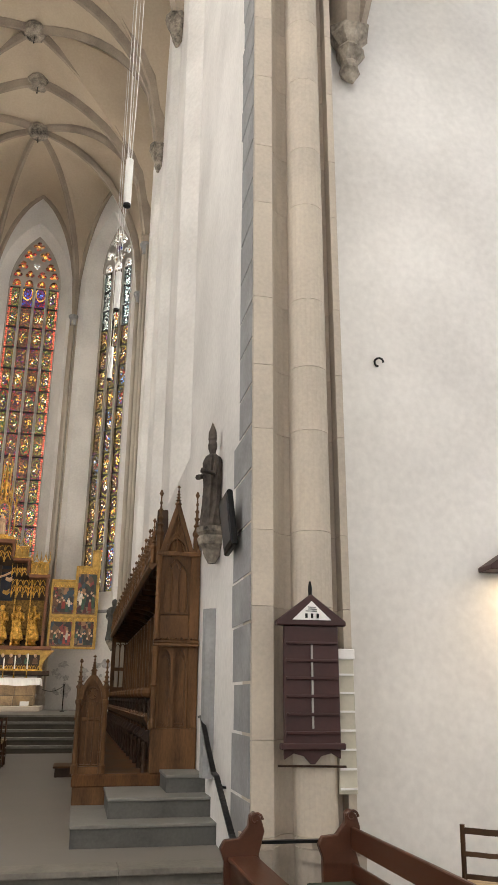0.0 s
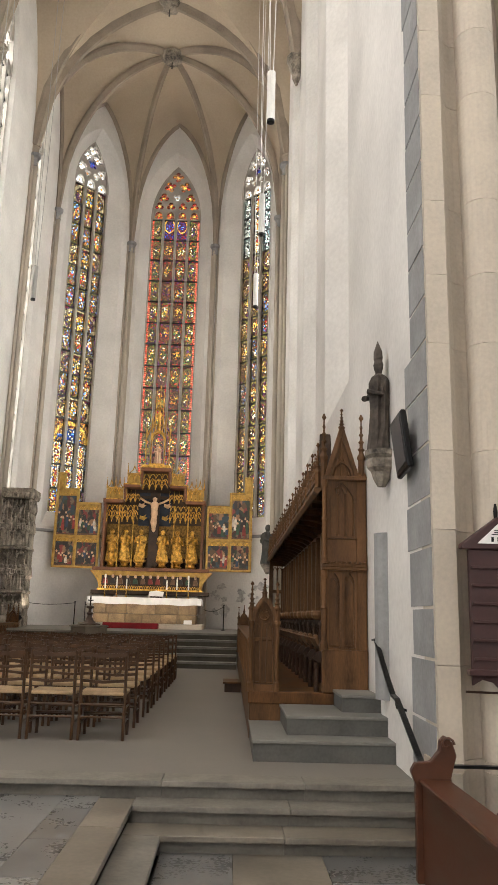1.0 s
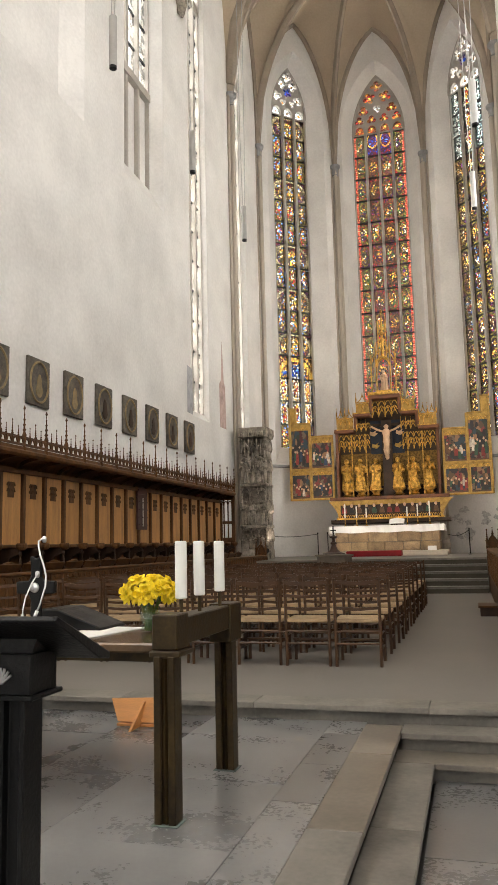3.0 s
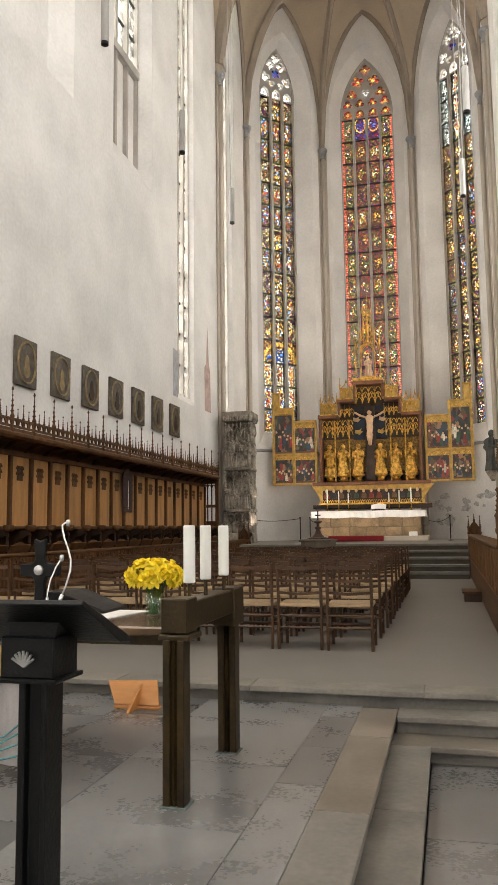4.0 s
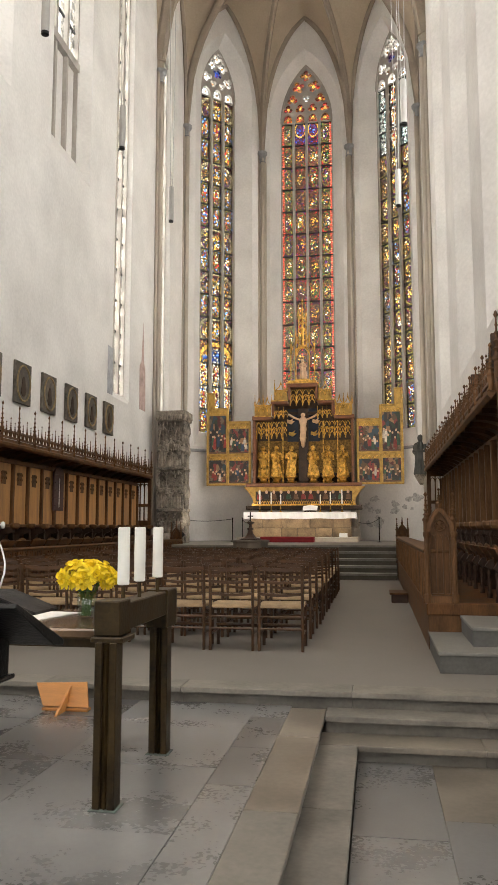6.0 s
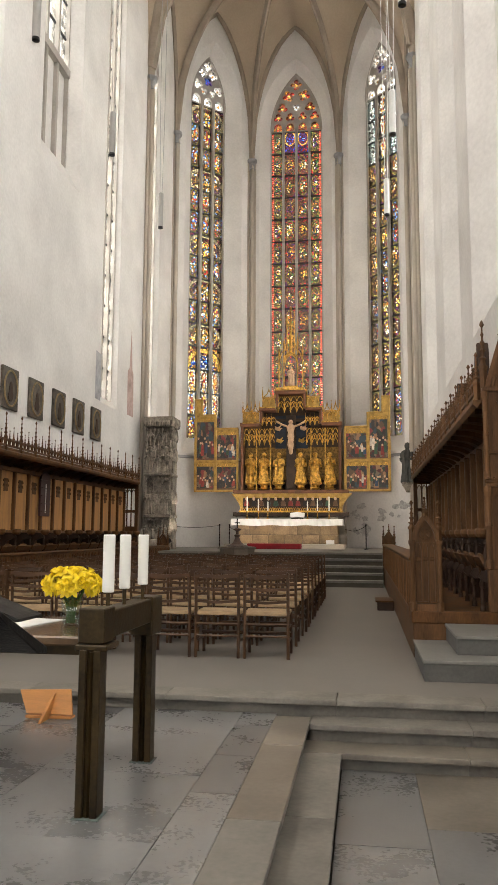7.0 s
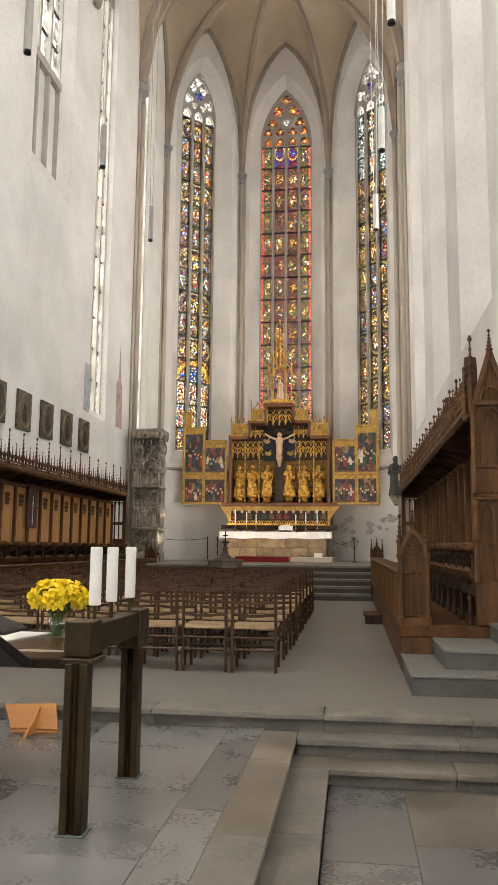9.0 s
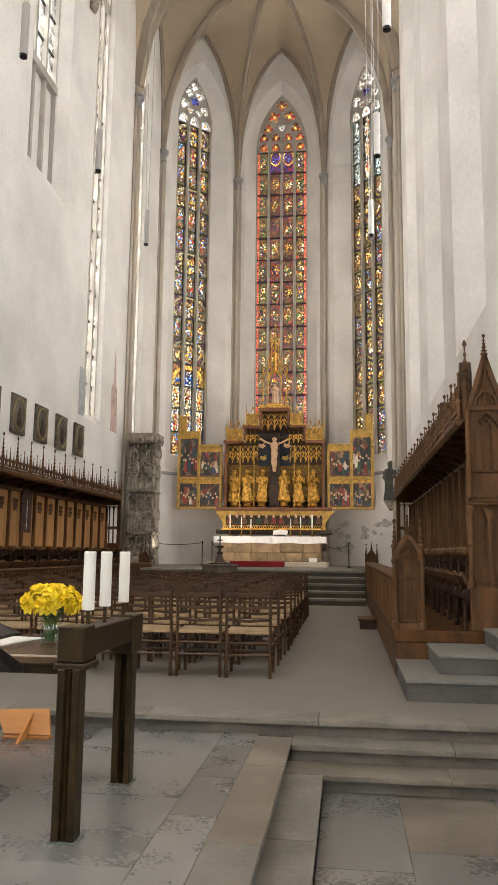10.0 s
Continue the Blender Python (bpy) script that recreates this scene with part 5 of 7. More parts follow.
for x, h in ((-1.36, 0.46), (-0.98, 0.38), (-0.66, 0.30), (0.66, 0.30), (0.99, 0.38), (1.37, 0.46)):
    candlestick(x, h)
bk = thing("open_book", (0.32, 25.35, 2.22), "open white book on a small stand", "book")
bm = BM()
prism(bm, [(-0.24, 0.0), (0, 0.03), (0.24, 0.0), (0.24, 0.02), (0, 0.06), (-0.24, 0.02)], lambda u, v, d: Vector((0.32 + u, 25.2 + d * 0.9, 2.25 + v + d * 0.6)), 0.24)
part("pages", bm, M_PAPER, bk)
part("stand", bbox(0.12, 0.52, 25.22, 25.45, 2.212, 2.26, 0.006), M_DARKOAK, bk)

# ---- winged retable ----
RY = 26.4
ret = thing("retable", (0, RY, 2.3), "gilded late gothic winged altarpiece with carved shrine", "altarpiece")


def rx(p):
    return (p - 485.5) * 0.0196


def rz(p):
    return 3.22 + (900 - p) * 0.0199


R = lambda u, v, d: Vector((u, RY + d, v))
# predella with concave flanks
bm = BM()
fl = [(rx(572) + 0.05 + 0.36 * (k / 6) ** 2, rz(938) + (rz(905) - rz(938)) * k / 6) for k in range(7)]
prism(bm, fl + [(-u, v) for u, v in fl[::-1]], lambda u, v, d: R(u, v, d), 0.5)
pre = part("predella", bm, M_GOLDFLAT, ret, "gilt predella with small half-figures behind tracery")
bm = BM()
box(bm, rx(383), -rx(383), RY - 0.12, RY + 0.5, rz(945), rz(938))
part("predella_base", bev(bm, 0.015), M_SHRINE, pre)
PAINT = [mat("paint_%s" % n, c, 0.5, vary=0.3, scale=9, fine=40, bump=0.1, obj_random=0.2) for n, c in
         (("red", (0.24, 0.03, 0.025)), ("green", (0.03, 0.075, 0.045)), ("white", (0.55, 0.50, 0.42)), ("dark", (0.025, 0.022, 0.022)), ("blue", (0.025, 0.05, 0.10)), ("brown", (0.12, 0.06, 0.03)))]


def scene_paint(name, colours, ground):
    """An old panel painting as patches of colour."""
    m = mat(name, ground, 0.45, vary=0.3, scale=6, fine=30, bump=0.05)
    nt = m.node_tree
    n, l = nt.nodes, nt.links
    tc = n.new("ShaderNodeTexCoord")
    oi = n.new("ShaderNodeObjectInfo")
    sh = n.new("ShaderNodeVectorMath")
    sh.operation = 'MULTIPLY_ADD'
    l.new(oi.outputs["Random"], sh.inputs[0])
    sh.inputs[1].default_value = (13, 7, 23)
    l.new(tc.outputs["Object"], sh.inputs[2])
    wob = n.new("ShaderNodeTexNoise")
    wob.inputs["Scale"].default_value = 9
    l.new(sh.outputs[0], wob.inputs[0])
    ad = n.new("ShaderNodeVectorMath")
    ad.operation = 'MULTIPLY_ADD'
    l.new(wob.outputs["Color"], ad.inputs[0])
    ad.inputs[1].default_value = (0.16, 0.16, 0.16)
    l.new(sh.outputs[0], ad.inputs[2])
    mp = n.new("ShaderNodeMapping")
    mp.inputs["Scale"].default_value = (1.0, 1.0, 0.5)
    l.new(ad.outputs[0], mp.inputs[0])
    v = n.new("ShaderNodeTexVoronoi")
    v.inputs["Scale"].default_value = 9.5
    l.new(mp.outputs[0], v.inputs["Vector"])
    sp = n.new("ShaderNodeSeparateColor")
    l.new(v.outputs["Color"], sp.inputs[0])
    cr = n.new("ShaderNodeValToRGB")
    cr.color_ramp.interpolation = 'CONSTANT'
    els = cr.color_ramp.elements
    while len(els) < len(colours):
        els.new(0.5)
    for k, c in enumerate(colours):
        els[k].position, els[k].color = k / len(colours), (*c, 1)
    l.new(sp.outputs[0], cr.inputs[0])
    b = n["Principled BSDF"]
    old = b.inputs["Base Color"].links[0].from_socket
    mx = n.new("ShaderNodeMix")
    mx.data_type, mx.blend_type = 'RGBA', 'MIX'
    mx.inputs[0].default_value = 0.85
    l.new(old, mx.inputs[6])
    l.new(cr.outputs[0], mx.inputs[7])
    l.new(mx.outputs[2], b.inputs["Base Color"])
    return m


M_SCENE = scene_paint("old_panel_painting", [(0.08, 0.012, 0.012), (0.012, 0.012, 0.012), (0.16, 0.12, 0.08), (0.02, 0.035, 0.022), (0.02, 0.018, 0.02), (0.30, 0.16, 0.08), (0.02, 0.05, 0.07), (0.10, 0.06, 0.03), (0.025, 0.02, 0.02), (0.22, 0.03, 0.03)], (0.05, 0.04, 0.035))


def bell(h, w, head=True):
    """Outline of a plain upright shape with a round top."""
    o = [(-w, 0), (w, 0), (w * 0.85, h * 0.45), (w * 0.55, h * 0.72)]
    if head:
        o += [(w * 0.3, h * 0.76), (w * 0.42, h * 0.88), (w * 0.2, h * 0.99), (-w * 0.2, h * 0.99), (-w * 0.42, h * 0.88), (-w * 0.3, h * 0.76)]
    return o + [(-w * 0.55, h * 0.72), (-w * 0.85, h * 0.45)]


part("predella_ground", box(BM(), rx(400), -rx(400), RY - 0.012, RY + 0.01, rz(936), rz(913)), M_SHRINE, pre, "dark painted ground")
for k in range(13):
    u = rx(398) + (rx(568) - rx(398)) * (k + 0.5) / 13 + 0.05
    bm = BM()
    prism(bm, [(u + a, rz(927) + b) for a, b in bell(0.25, 0.085, False)], lambda a, b, d: R(a, b, -0.09 + d), 0.09)
    hf = part("half_figure", bm, PAINT[(0, 3, 5, 3, 1, 5, 0)[k % 7]], pre)
    bm = lathe(BM(), [(0.02, 0), (0.045, 0.03), (0.05, 0.06), (0.04, 0.1), (0.015, 0.12)], (u, RY - 0.085, rz(927) + 0.19), 8)
    part("head", bm, M_FLESH, hf)
bm = BM()
for k in range(44):
    u = rx(396) + (rx(570) - rx(396)) * k / 43 + 0.03
    arch_trim(bm, lambda a, b, d: R(a, b, -0.11 + d), u, rz(935), 0.04, 0.10, 0.016, 0.01, 3)
box(bm, rx(394), -rx(394), RY - 0.13, RY - 0.1, rz(938), rz(935))
part("parapet", tri_fix(bm), M_GOLD, pre)
# shelf moulding under the shrine
part("shrine_sill", bbox(rx(383), -rx(383), RY - 0.16, RY + 0.5, rz(905), rz(899), 0.012), M_REDWOOD, ret)
# shrine box: back, sides, floor and the stepped frame
S0, S1 = rx(396), -rx(396)
part("shrine_back", box(BM(), S0, S1, RY + 0.42, RY + 0.5, rz(899), rz(783)), M_SHRINE, ret)
part("shrine_back_upper", box(BM(), rx(430), -rx(430), RY + 0.42, RY + 0.5, rz(783), rz(757)), M_SHRINE, ret)
part("shrine_back_top", box(BM(), rx(459), -rx(459), RY + 0.42, RY + 0.5, rz(757), rz(728)), M_SHRINE, ret)
gb = part("gilt_backcloth", box(BM(), S0 + 0.1, S1 - 0.1, RY + 0.38, RY + 0.415, rz(880), rz(822)), mat("gilt_brocade", (0.20, 0.115, 0.025), 0.45, metal=0.5, vary=0.5, scale=14, fine=50, bump=0.5), ret, "gilded patterned backcloth")
for s in (-1, 1):
    lo, hi = sorted((s * S1, s * (S1 - 0.09)))
    part("shrine_jamb", bbox(lo, hi, RY - 0.06, RY + 0.42, rz(899), rz(783), 0.012), M_REDWOOD, ret)
    lo, hi = sorted((s * S1 + s * 0.03, s * rx(541)))
    part("cornice", bbox(lo, hi, RY - 0.12, RY + 0.5, rz(787), rz(780), 0.015), M_REDWOOD, ret)
    lo, hi = sorted((s * rx(541), s * rx(537)))
    part("step_jamb", bbox(lo, hi, RY - 0.09, RY + 0.5, rz(780), rz(757), 0.012), M_REDWOOD, ret)
    lo, hi = sorted((s * rx(542), s * rx(512)))
    part("cornice", bbox(lo, hi, RY - 0.11, RY + 0.5, rz(759), rz(753), 0.015), M_REDWOOD, ret)
    lo, hi = sorted((s * rx(512), s * rx(508)))
    part("step_jamb", bbox(lo, hi, RY - 0.09, RY + 0.5, rz(753), rz(729), 0.012), M_REDWOOD, ret)
for s in (-1, 1):
    for a, b, z in ((572, 541, 780), (542, 512, 753)):
        part("gilt_edge", bbox(*sorted((s * rx(a), s * rx(b))), RY - 0.125, RY - 0.1, rz(z) - 0.03, rz(z) + 0.012, 0.006), M_GOLD, ret)
part("cornice", bbox(-rx(513), rx(513), RY - 0.12, RY + 0.5, rz(730), rz(723), 0.015), M_REDWOOD, ret)
bm = BM()
box(bm, -rx(511), rx(511), RY - 0.13, RY + 0.3, rz(723), rz(718))
part("gilt_cresting", bev(bm, 0.01), M_GOLD, ret)
# inner gilt mouldings
for u in (rx(424), rx(449.5), -rx(449.5), -rx(424)):
    bm = lathe(BM(), [(0.035, 0), (0.035, 0.1), (0.022, 0.13), (0.022, rz(790) - rz(899))], (u, RY + 0.0, rz(899)), 8)
    part("gilt_shaft", bm, M_GOLD, ret)


def tracery_veil(name, u0, u1, z0, z1, n, y, parent, deep=3):
    """Hanging gilt tracery: small pointed arches with drops and pinnacles."""
    bm = BM()
    w = (u1 - u0) / n
    h = z1 - z0
    for k in range(n):
        c = u0 + (k + 0.5) * w
        for j in range(deep):
            arch_trim(bm, lambda a, b, d: Vector((a, y + d, b)), c, z0 + h * (0.12 + 0.28 * j), w * 0.42, h * 0.24, 0.022, 0.018, 4)
        pinnacle(bm, c - w / 2, y - 0.01, z0, h * 0.95, 0.018)
        sweep(bm, [(c - w * 0.2, y, z0 + h * 0.3), (c + w * 0.2, y, z0 + h * 0.62)], ngon(0.012, 4))
        sweep(bm, [(c + w * 0.2, y, z0 + h * 0.3), (c - w * 0.2, y, z0 + h * 0.62)], ngon(0.012, 4))
    return part(name, tri_fix(bm), M_GOLD, parent)


tracery_veil("tracery_veil", S0 + 0.1, rx(457), rz(820), rz(788), 6, RY + 0.02, ret)
tracery_veil("tracery_veil", -rx(457), S1 - 0.1, rz(820), rz(788), 6, RY + 0.02, ret)
tracery_veil("tracery_veil", rx(434), rx(459), rz(785), rz(762), 3, RY, ret, 2)
tracery_veil("tracery_veil", -rx(459), -rx(434), rz(785), rz(762), 3, RY, ret, 2)
tracery_veil("tracery_veil", rx(463), -rx(463), rz(762), rz(731), 4, RY, ret, 3)
part("dark_ground", box(BM(), rx(456), -rx(456), RY + 0.36, RY + 0.40, rz(824), rz(765)), M_BLUE, ret, "dark blue-black painted ground")


def gold_screen(u0, u1, z0, z1, n):
    """A pierced gilt screen with gables and pinnacles above the shrine."""
    bm = BM()
    w = (u1 - u0) / n
    box(bm, u0, u1, RY + 0.1, RY + 0.14, z0, z0 + 0.04)
    mid = z0 + (z1 - z0) * 0.5
    box(bm, u0, u1, RY + 0.1, RY + 0.14, mid, mid + 0.03)
    for k in range(n):
        c = u0 + (k + 0.5) * w
        for j in range(2):
            cc = c + (j - 0.5) * w / 2
            arch_trim(bm, lambda a, b, d: Vector((a, RY + 0.12 + d, b)), cc, z0 + (mid - z0) * 0.45, w * 0.23, (mid - z0) * 0.5, 0.025, 0.015, 4)
            sweep(bm, [(cc - w / 4, RY + 0.12, z0), (cc - w / 4, RY + 0.12, mid)], ngon(0.012, 4), up=Vector((0, 1, 0)))
        for s in (-1, 1):
            sweep(bm, [(c + s * w * 0.48, RY + 0.12, mid), (c + s * w * 0.12, RY + 0.12, mid + (z1 - mid) * 0.35), (c, RY + 0.12, mid + (z1 - mid) * 0.75)], ngon(0.016, 5))
        pinnacle(bm, c, RY + 0.12, mid + (z1 - mid) * 0.55, (z1 - mid) * 0.45, 0.018)
        pinnacle(bm, c - w / 2, RY + 0.12, mid, (z1 - mid), 0.022)
    pinnacle(bm, u1, RY + 0.12, mid, (z1 - mid), 0.022)
    scr = part("gilt_screen", tri_fix(bm), M_GOLD, ret)
    part("gilt_panel", box(BM(), u0 + 0.01, u1 - 0.01, RY + 0.15, RY + 0.17, z0, mid), M_GOLDFLAT, scr)


gold_screen(rx(398), rx(428), rz(780), rz(740), 2)
gold_screen(-rx(428), -rx(398), rz(780), rz(740), 2)
gold_screen(rx(434), rx(457), rz(753), rz(714), 1)
gold_screen(-rx(457), -rx(434), rz(753), rz(714), 1)
# openwork tower
bm = BM()
for s in (-1, 1):
    for u, h0, h1 in ((0.42, 716, 655), (0.24, 718, 640), (0.13, 660, 600)):
        sweep(bm, [(s * u, RY + 0.1, rz(h0)), (s * u, RY + 0.1, rz(h1))], ngon(0.024, 5), up=Vector((0, 1, 0)))
        pinnacle(bm, s * u, RY + 0.1, rz(h1) - 0.1, 0.55, 0.03)
    sweep(bm, [(s * 0.42, RY + 0.1, rz(668)), (s * 0.34, RY + 0.1, rz(655)), (s * 0.2, RY + 0.1, rz(645)), (s * 0.1, RY + 0.1, rz(628))], ngon(0.02, 5))
    for k in range(6):
        z = rz(660 - k * 11)
        sweep(bm, [(s * (0.24 - k * 0.03), RY + 0.1, z), (0, RY + 0.1, z + 0.2)], ngon(0.017, 5))
for y in (-0.02, 0.22):
    arch_trim(bm, lambda a, b, d: Vector((a, RY + y + d, b)), 0, rz(672), 0.24, 0.34, 0.05, 0.04)
pinnacle(bm, 0, RY + 0.1, rz(655), 1.75, 0.06)
box(bm, -0.26, 0.26, RY - 0.08, RY + 0.26, rz(719), rz(715))
part("openwork_tower", tri_fix(bm), M_GOLD, ret, "slender gilt openwork spire")
# wings
for s in (-1, 1):
    wg = part("wing", box(BM(), *sorted((s * -rx(391), s * -rx(310.5))), RY + 0.02, RY + 0.07, rz(902), rz(790)), M_GOLDFLAT, ret, "open gilt wing with painted scenes")
    part("wing_head", box(BM(), *sorted((s * -rx(348), s * -rx(310.5))), RY + 0.02, RY + 0.07, rz(790), rz(764)), M_GOLDFLAT, wg)
    part("wing_top", box(BM(), *sorted((s * -rx(325), s * -rx(310.5))), RY + 0.02, RY + 0.07, rz(764), rz(736)), M_GOLDFLAT, wg)
    # raised frame strips
    strips = [(391, 388, 902, 788), (351, 347.5, 902, 764), (313.5, 310, 902, 736), (325, 322, 764, 736)]
    flats = [(391, 310, 902, 898.5), (391, 310, 850.5, 847), (391, 348, 791, 787.5), (348, 322, 766, 763), (325, 310, 738, 735)]
    for a, b, c, d in strips + flats:
        part("frame_strip", bbox(*sorted((s * -rx(a), s * -rx(b))), RY - 0.025, RY + 0.03, rz(c), rz(d), 0.01), M_GOLDFLAT, wg)
    pics = [(387, 352, 898, 858), (346, 315, 898, 857), (387, 352, 845, 801), (346, 315, 845, 777)]
    prn = random.Random(40 + s)
    for q, (a, b, c, d) in enumerate(pics):
        lo, hi = sorted((s * -rx(a), s * -rx(b)))
        pc = part("painted_scene", box(BM(), lo, hi, RY + 0.0, RY + 0.024, rz(c), rz(d)), M_SCENE, wg, "painted panel of dark, red and white shapes")
        part("floor_tiles", box(BM(), lo, hi, RY - 0.004, RY + 0.0, rz(c), rz(c) + 0.05), PAINT[5], pc)
        n = 8
        for j in range(n):
            hh = (rz(d) - rz(c)) * prn.uniform(0.26, 0.44)
            u = lo + (hi - lo) * (0.10 + 0.80 * ((j * 3) % n) / (n - 1)) + prn.uniform(-0.02, 0.02)
            w = (hi - lo) * prn.uniform(0.07, 0.11)
            base = rz(c) + (0.30 - 0.035 * j) * (rz(d) - rz(c)) + 0.03
            bm = BM()
            prism(bm, [(u + aa, base + bb) for aa, bb in bell(hh, w, False)], lambda aa, bb, dd: R(aa, bb, -0.003 * (j + 2) + dd), 0.004)
            rb = part("shape", bm, PAINT[prn.choice((0, 3, 1, 2, 3, 4, 5, 3, 0))], pc)
            bm = BM()
            prism(bm, [(u + 0.034 * math.cos(2 * math.pi * q / 8), base + hh * 0.78 + 0.042 * math.sin(2 * math.pi * q / 8)) for q in range(8)], lambda aa, bb, dd: R(aa, bb, -0.003 * (j + 2) - 0.002 + dd), 0.003)
            bm.normal_update()
            part("pale_spot", bm, M_FLESH, pc)
        # gilt tracery along the head of each panel
        bm = BM()
        m = 5
        for j in range(m):
            arch_trim(bm, lambda aa, bb, dd: R(aa, bb, -0.01 + dd), lo + (hi - lo) * (j + 0.5) / m, rz(d) + 0.01, (hi - lo) / m * 0.42, 0.1, 0.02, 0.012, 3)
        part("head_tracery", tri_fix(bm), M_GOLD, wg)


def robed_statue(name, at, h, material, seed, label, category, group="", mitre=False, facing=(0, -1), slim=1.0):
    """A standing robed carving in one mesh, folds cut by noise."""
    rs = random.Random(seed)
    bm = BM()
    w = h * 0.15 * slim
    n = 18
    prof = [(1.15, 0), (1.2, 0.03), (0.98, 0.25), (0.86, 0.45), (1.0, 0.62), (1.08, 0.72), (0.8, 0.79), (0.34, 0.83), (0.36, 0.85), (0.5, 0.89), (0.54, 0.93), (0.42, 0.98)]
    prof += [(0.5, 1.0), (0.46, 1.08), (0.03, 1.2)] if mitre else [(0.03, 1.01)]
    ph = rs.uniform(0, 6)
    rings = []
    for r, z in prof:
        ring = []
        for k in range(n):
            a = 2 * math.pi * k / n
            fold = 1 + (0.16 * math.sin(7 * a + ph + z * 3) + 0.10 * math.sin(11 * a + 5 * z)) * (1 if z < 0.8 else 0.1)
            sway = 0.18 * math.sin(z * 3.2 + ph) * (1 if z < 0.8 else 0.6)
            ring.append(bm.verts.new((w * (r * fold * math.cos(a) + sway), w * 0.75 * r * fold * math.sin(a), z * h)))
        rings.append(ring)
    for p, q in zip(rings, rings[1:]):
        for k in range(n):
            bm.faces.new((p[k], p[(k + 1) % n], q[(k + 1) % n], q[k]))
    bm.faces.new(rings[0][::-1])
    bm.faces.new(rings[-1])
    for s in (-1, 1):
        e = Vector((s * w * 1.15, -w * 0.3, h * (0.56 + rs.uniform(-0.03, 0.05))))
        sweep(bm, [(s * w * 0.95, 0, h * 0.75), e, (s * w * rs.uniform(0.1, 0.5), -w * 1.15, h * (0.60 + rs.uniform(-0.05, 0.08)))], ngon(w * 0.26, 7))
    ang = math.atan2(facing[1], facing[0]) + math.pi / 2
    bmesh.ops.rotate(bm, verts=bm.verts, matrix=Matrix.Rotation(ang, 3, 'Z'), cent=(0, 0, 0))
    bmesh.ops.translate(bm, verts=bm.verts, vec=Vector(at))
    ob = part(name, bm, material)
    return tagged(ob, label, category, group)


for k, p in enumerate((413, 437, 463, 503, 529, 555)):
    u = rx(p)
    bm = lathe(BM(), [(0.10, 0), (0.19, 0.05), (0.12, 0.1), (0.14, 0.17), (0.23, 0.22), (0.23, 0.27)], (u, RY + 0.17, rz(899)), 8)
    part("pedestal", bm, M_GOLD, ret)
    robed_statue("statue", (u, RY + 0.17, rz(899) + 0.268), 1.06, M_GOLD, 60 + k, "gilded carved figure standing on a bracket in the shrine", "statue", "shrine figures")
cr = thing("cross", (0, RY + 0.2, rz(899)), "tall dark wooden cross in the centre of the shrine", "cross")
part("upright", bbox(-0.17, 0.17, RY + 0.16, RY + 0.26, rz(899), rz(766), 0.01), M_SHRINE, cr)
part("arm", bbox(-0.62, 0.62, RY + 0.17, RY + 0.25, rz(777), rz(772), 0.008), M_SHRINE, cr)


def hung_figure(x, y, z0, h):
    """The pale carved figure on the cross, one plain mesh."""
    bm = BM()
    prof = [(0.03, 0), (0.055, 0.05), (0.06, 0.25), (0.085, 0.45), (0.10, 0.52), (0.085, 0.62), (0.12, 0.8), (0.07, 0.86), (0.04, 0.88), (0.065, 0.92), (0.07, 0.96), (0.02, 1.0)]
    lathe(bm, [(r * h * 1.0, z * h) for r, z in prof], (x, y, z0), 12)
    for s in (-1, 1):
        sweep(bm, [(x + s * 0.09 * h, y, z0 + 0.80 * h), (x + s * 0.25 * h, y, z0 + 0.86 * h), (x + s * 0.43 * h, y + 0.03, z0 + 0.97 * h)], ngon(0.030 * h, 7))
        sweep(bm, [(x + s * 0.04 * h, y - 0.02, z0 + 0.5 * h), (x + s * 0.06 * h, y - 0.07, z0 + 0.28 * h), (x, y - 0.02, z0 + 0.02 * h)], ngon(0.038 * h, 7))
    return tagged(part("statue", bm, M_FLESH, smooth=True), "pale carved figure hung on the dark cross", "statue")


hung_figure(0, RY + 0.08, rz(836), 1.22)
robed_statue("statue", (0, RY + 0.1, rz(714)), 0.72, M_FLESH, 91, "small carved figure inside the openwork spire", "statue")
for k, (p, q) in enumerate(((462, 790), (508, 790), (465, 812), (505, 812))):
    bm = BM()
    prism(bm, [(rx(p) + a, rz(q) + b) for a, b in ((-0.14, 0.0), (0.02, -0.06), (0.14, 0.05), (0.05, 0.06), (0.1, 0.16), (-0.02, 0.08), (-0.12, 0.12))], lambda u, v, d: R(u, v, 0.28 + d), 0.08)
    part("winged_shape", bev(bm, 0.01), M_FLESH if k < 2 else M_GOLDFLAT, ret)


# ---- pier and wall beside the choir arch ----
def arc(cx, cy, r, a0, a1, n=8):
    return [(cx + r * math.cos(radians(a0 + (a1 - a0) * k / n)), cy + r * math.sin(radians(a0 + (a1 - a0) * k / n))) for k in range(n + 1)]


PIER = [(4.25, 5.80), (4.25, 5.45), (4.42, 5.45), (4.45, 5.52), (4.50, 5.59), (4.56, 5.63), (4.61, 5.64)] + arc(4.765, 5.55, 0.165, 150, 385, 16) + [(4.95, 5.68), (5.02, 5.68), (5.02, 5.54), (5.085, 5.54), (5.085, 6.01), (4.6, 6.01)]


def grow(outline, k):
    c = Vector((4.7, 5.9))
    return [(c.x + (u - c.x) * (1 + k), c.y + (v - c.y) * (1 + k * 1.6)) for u, v in outline]


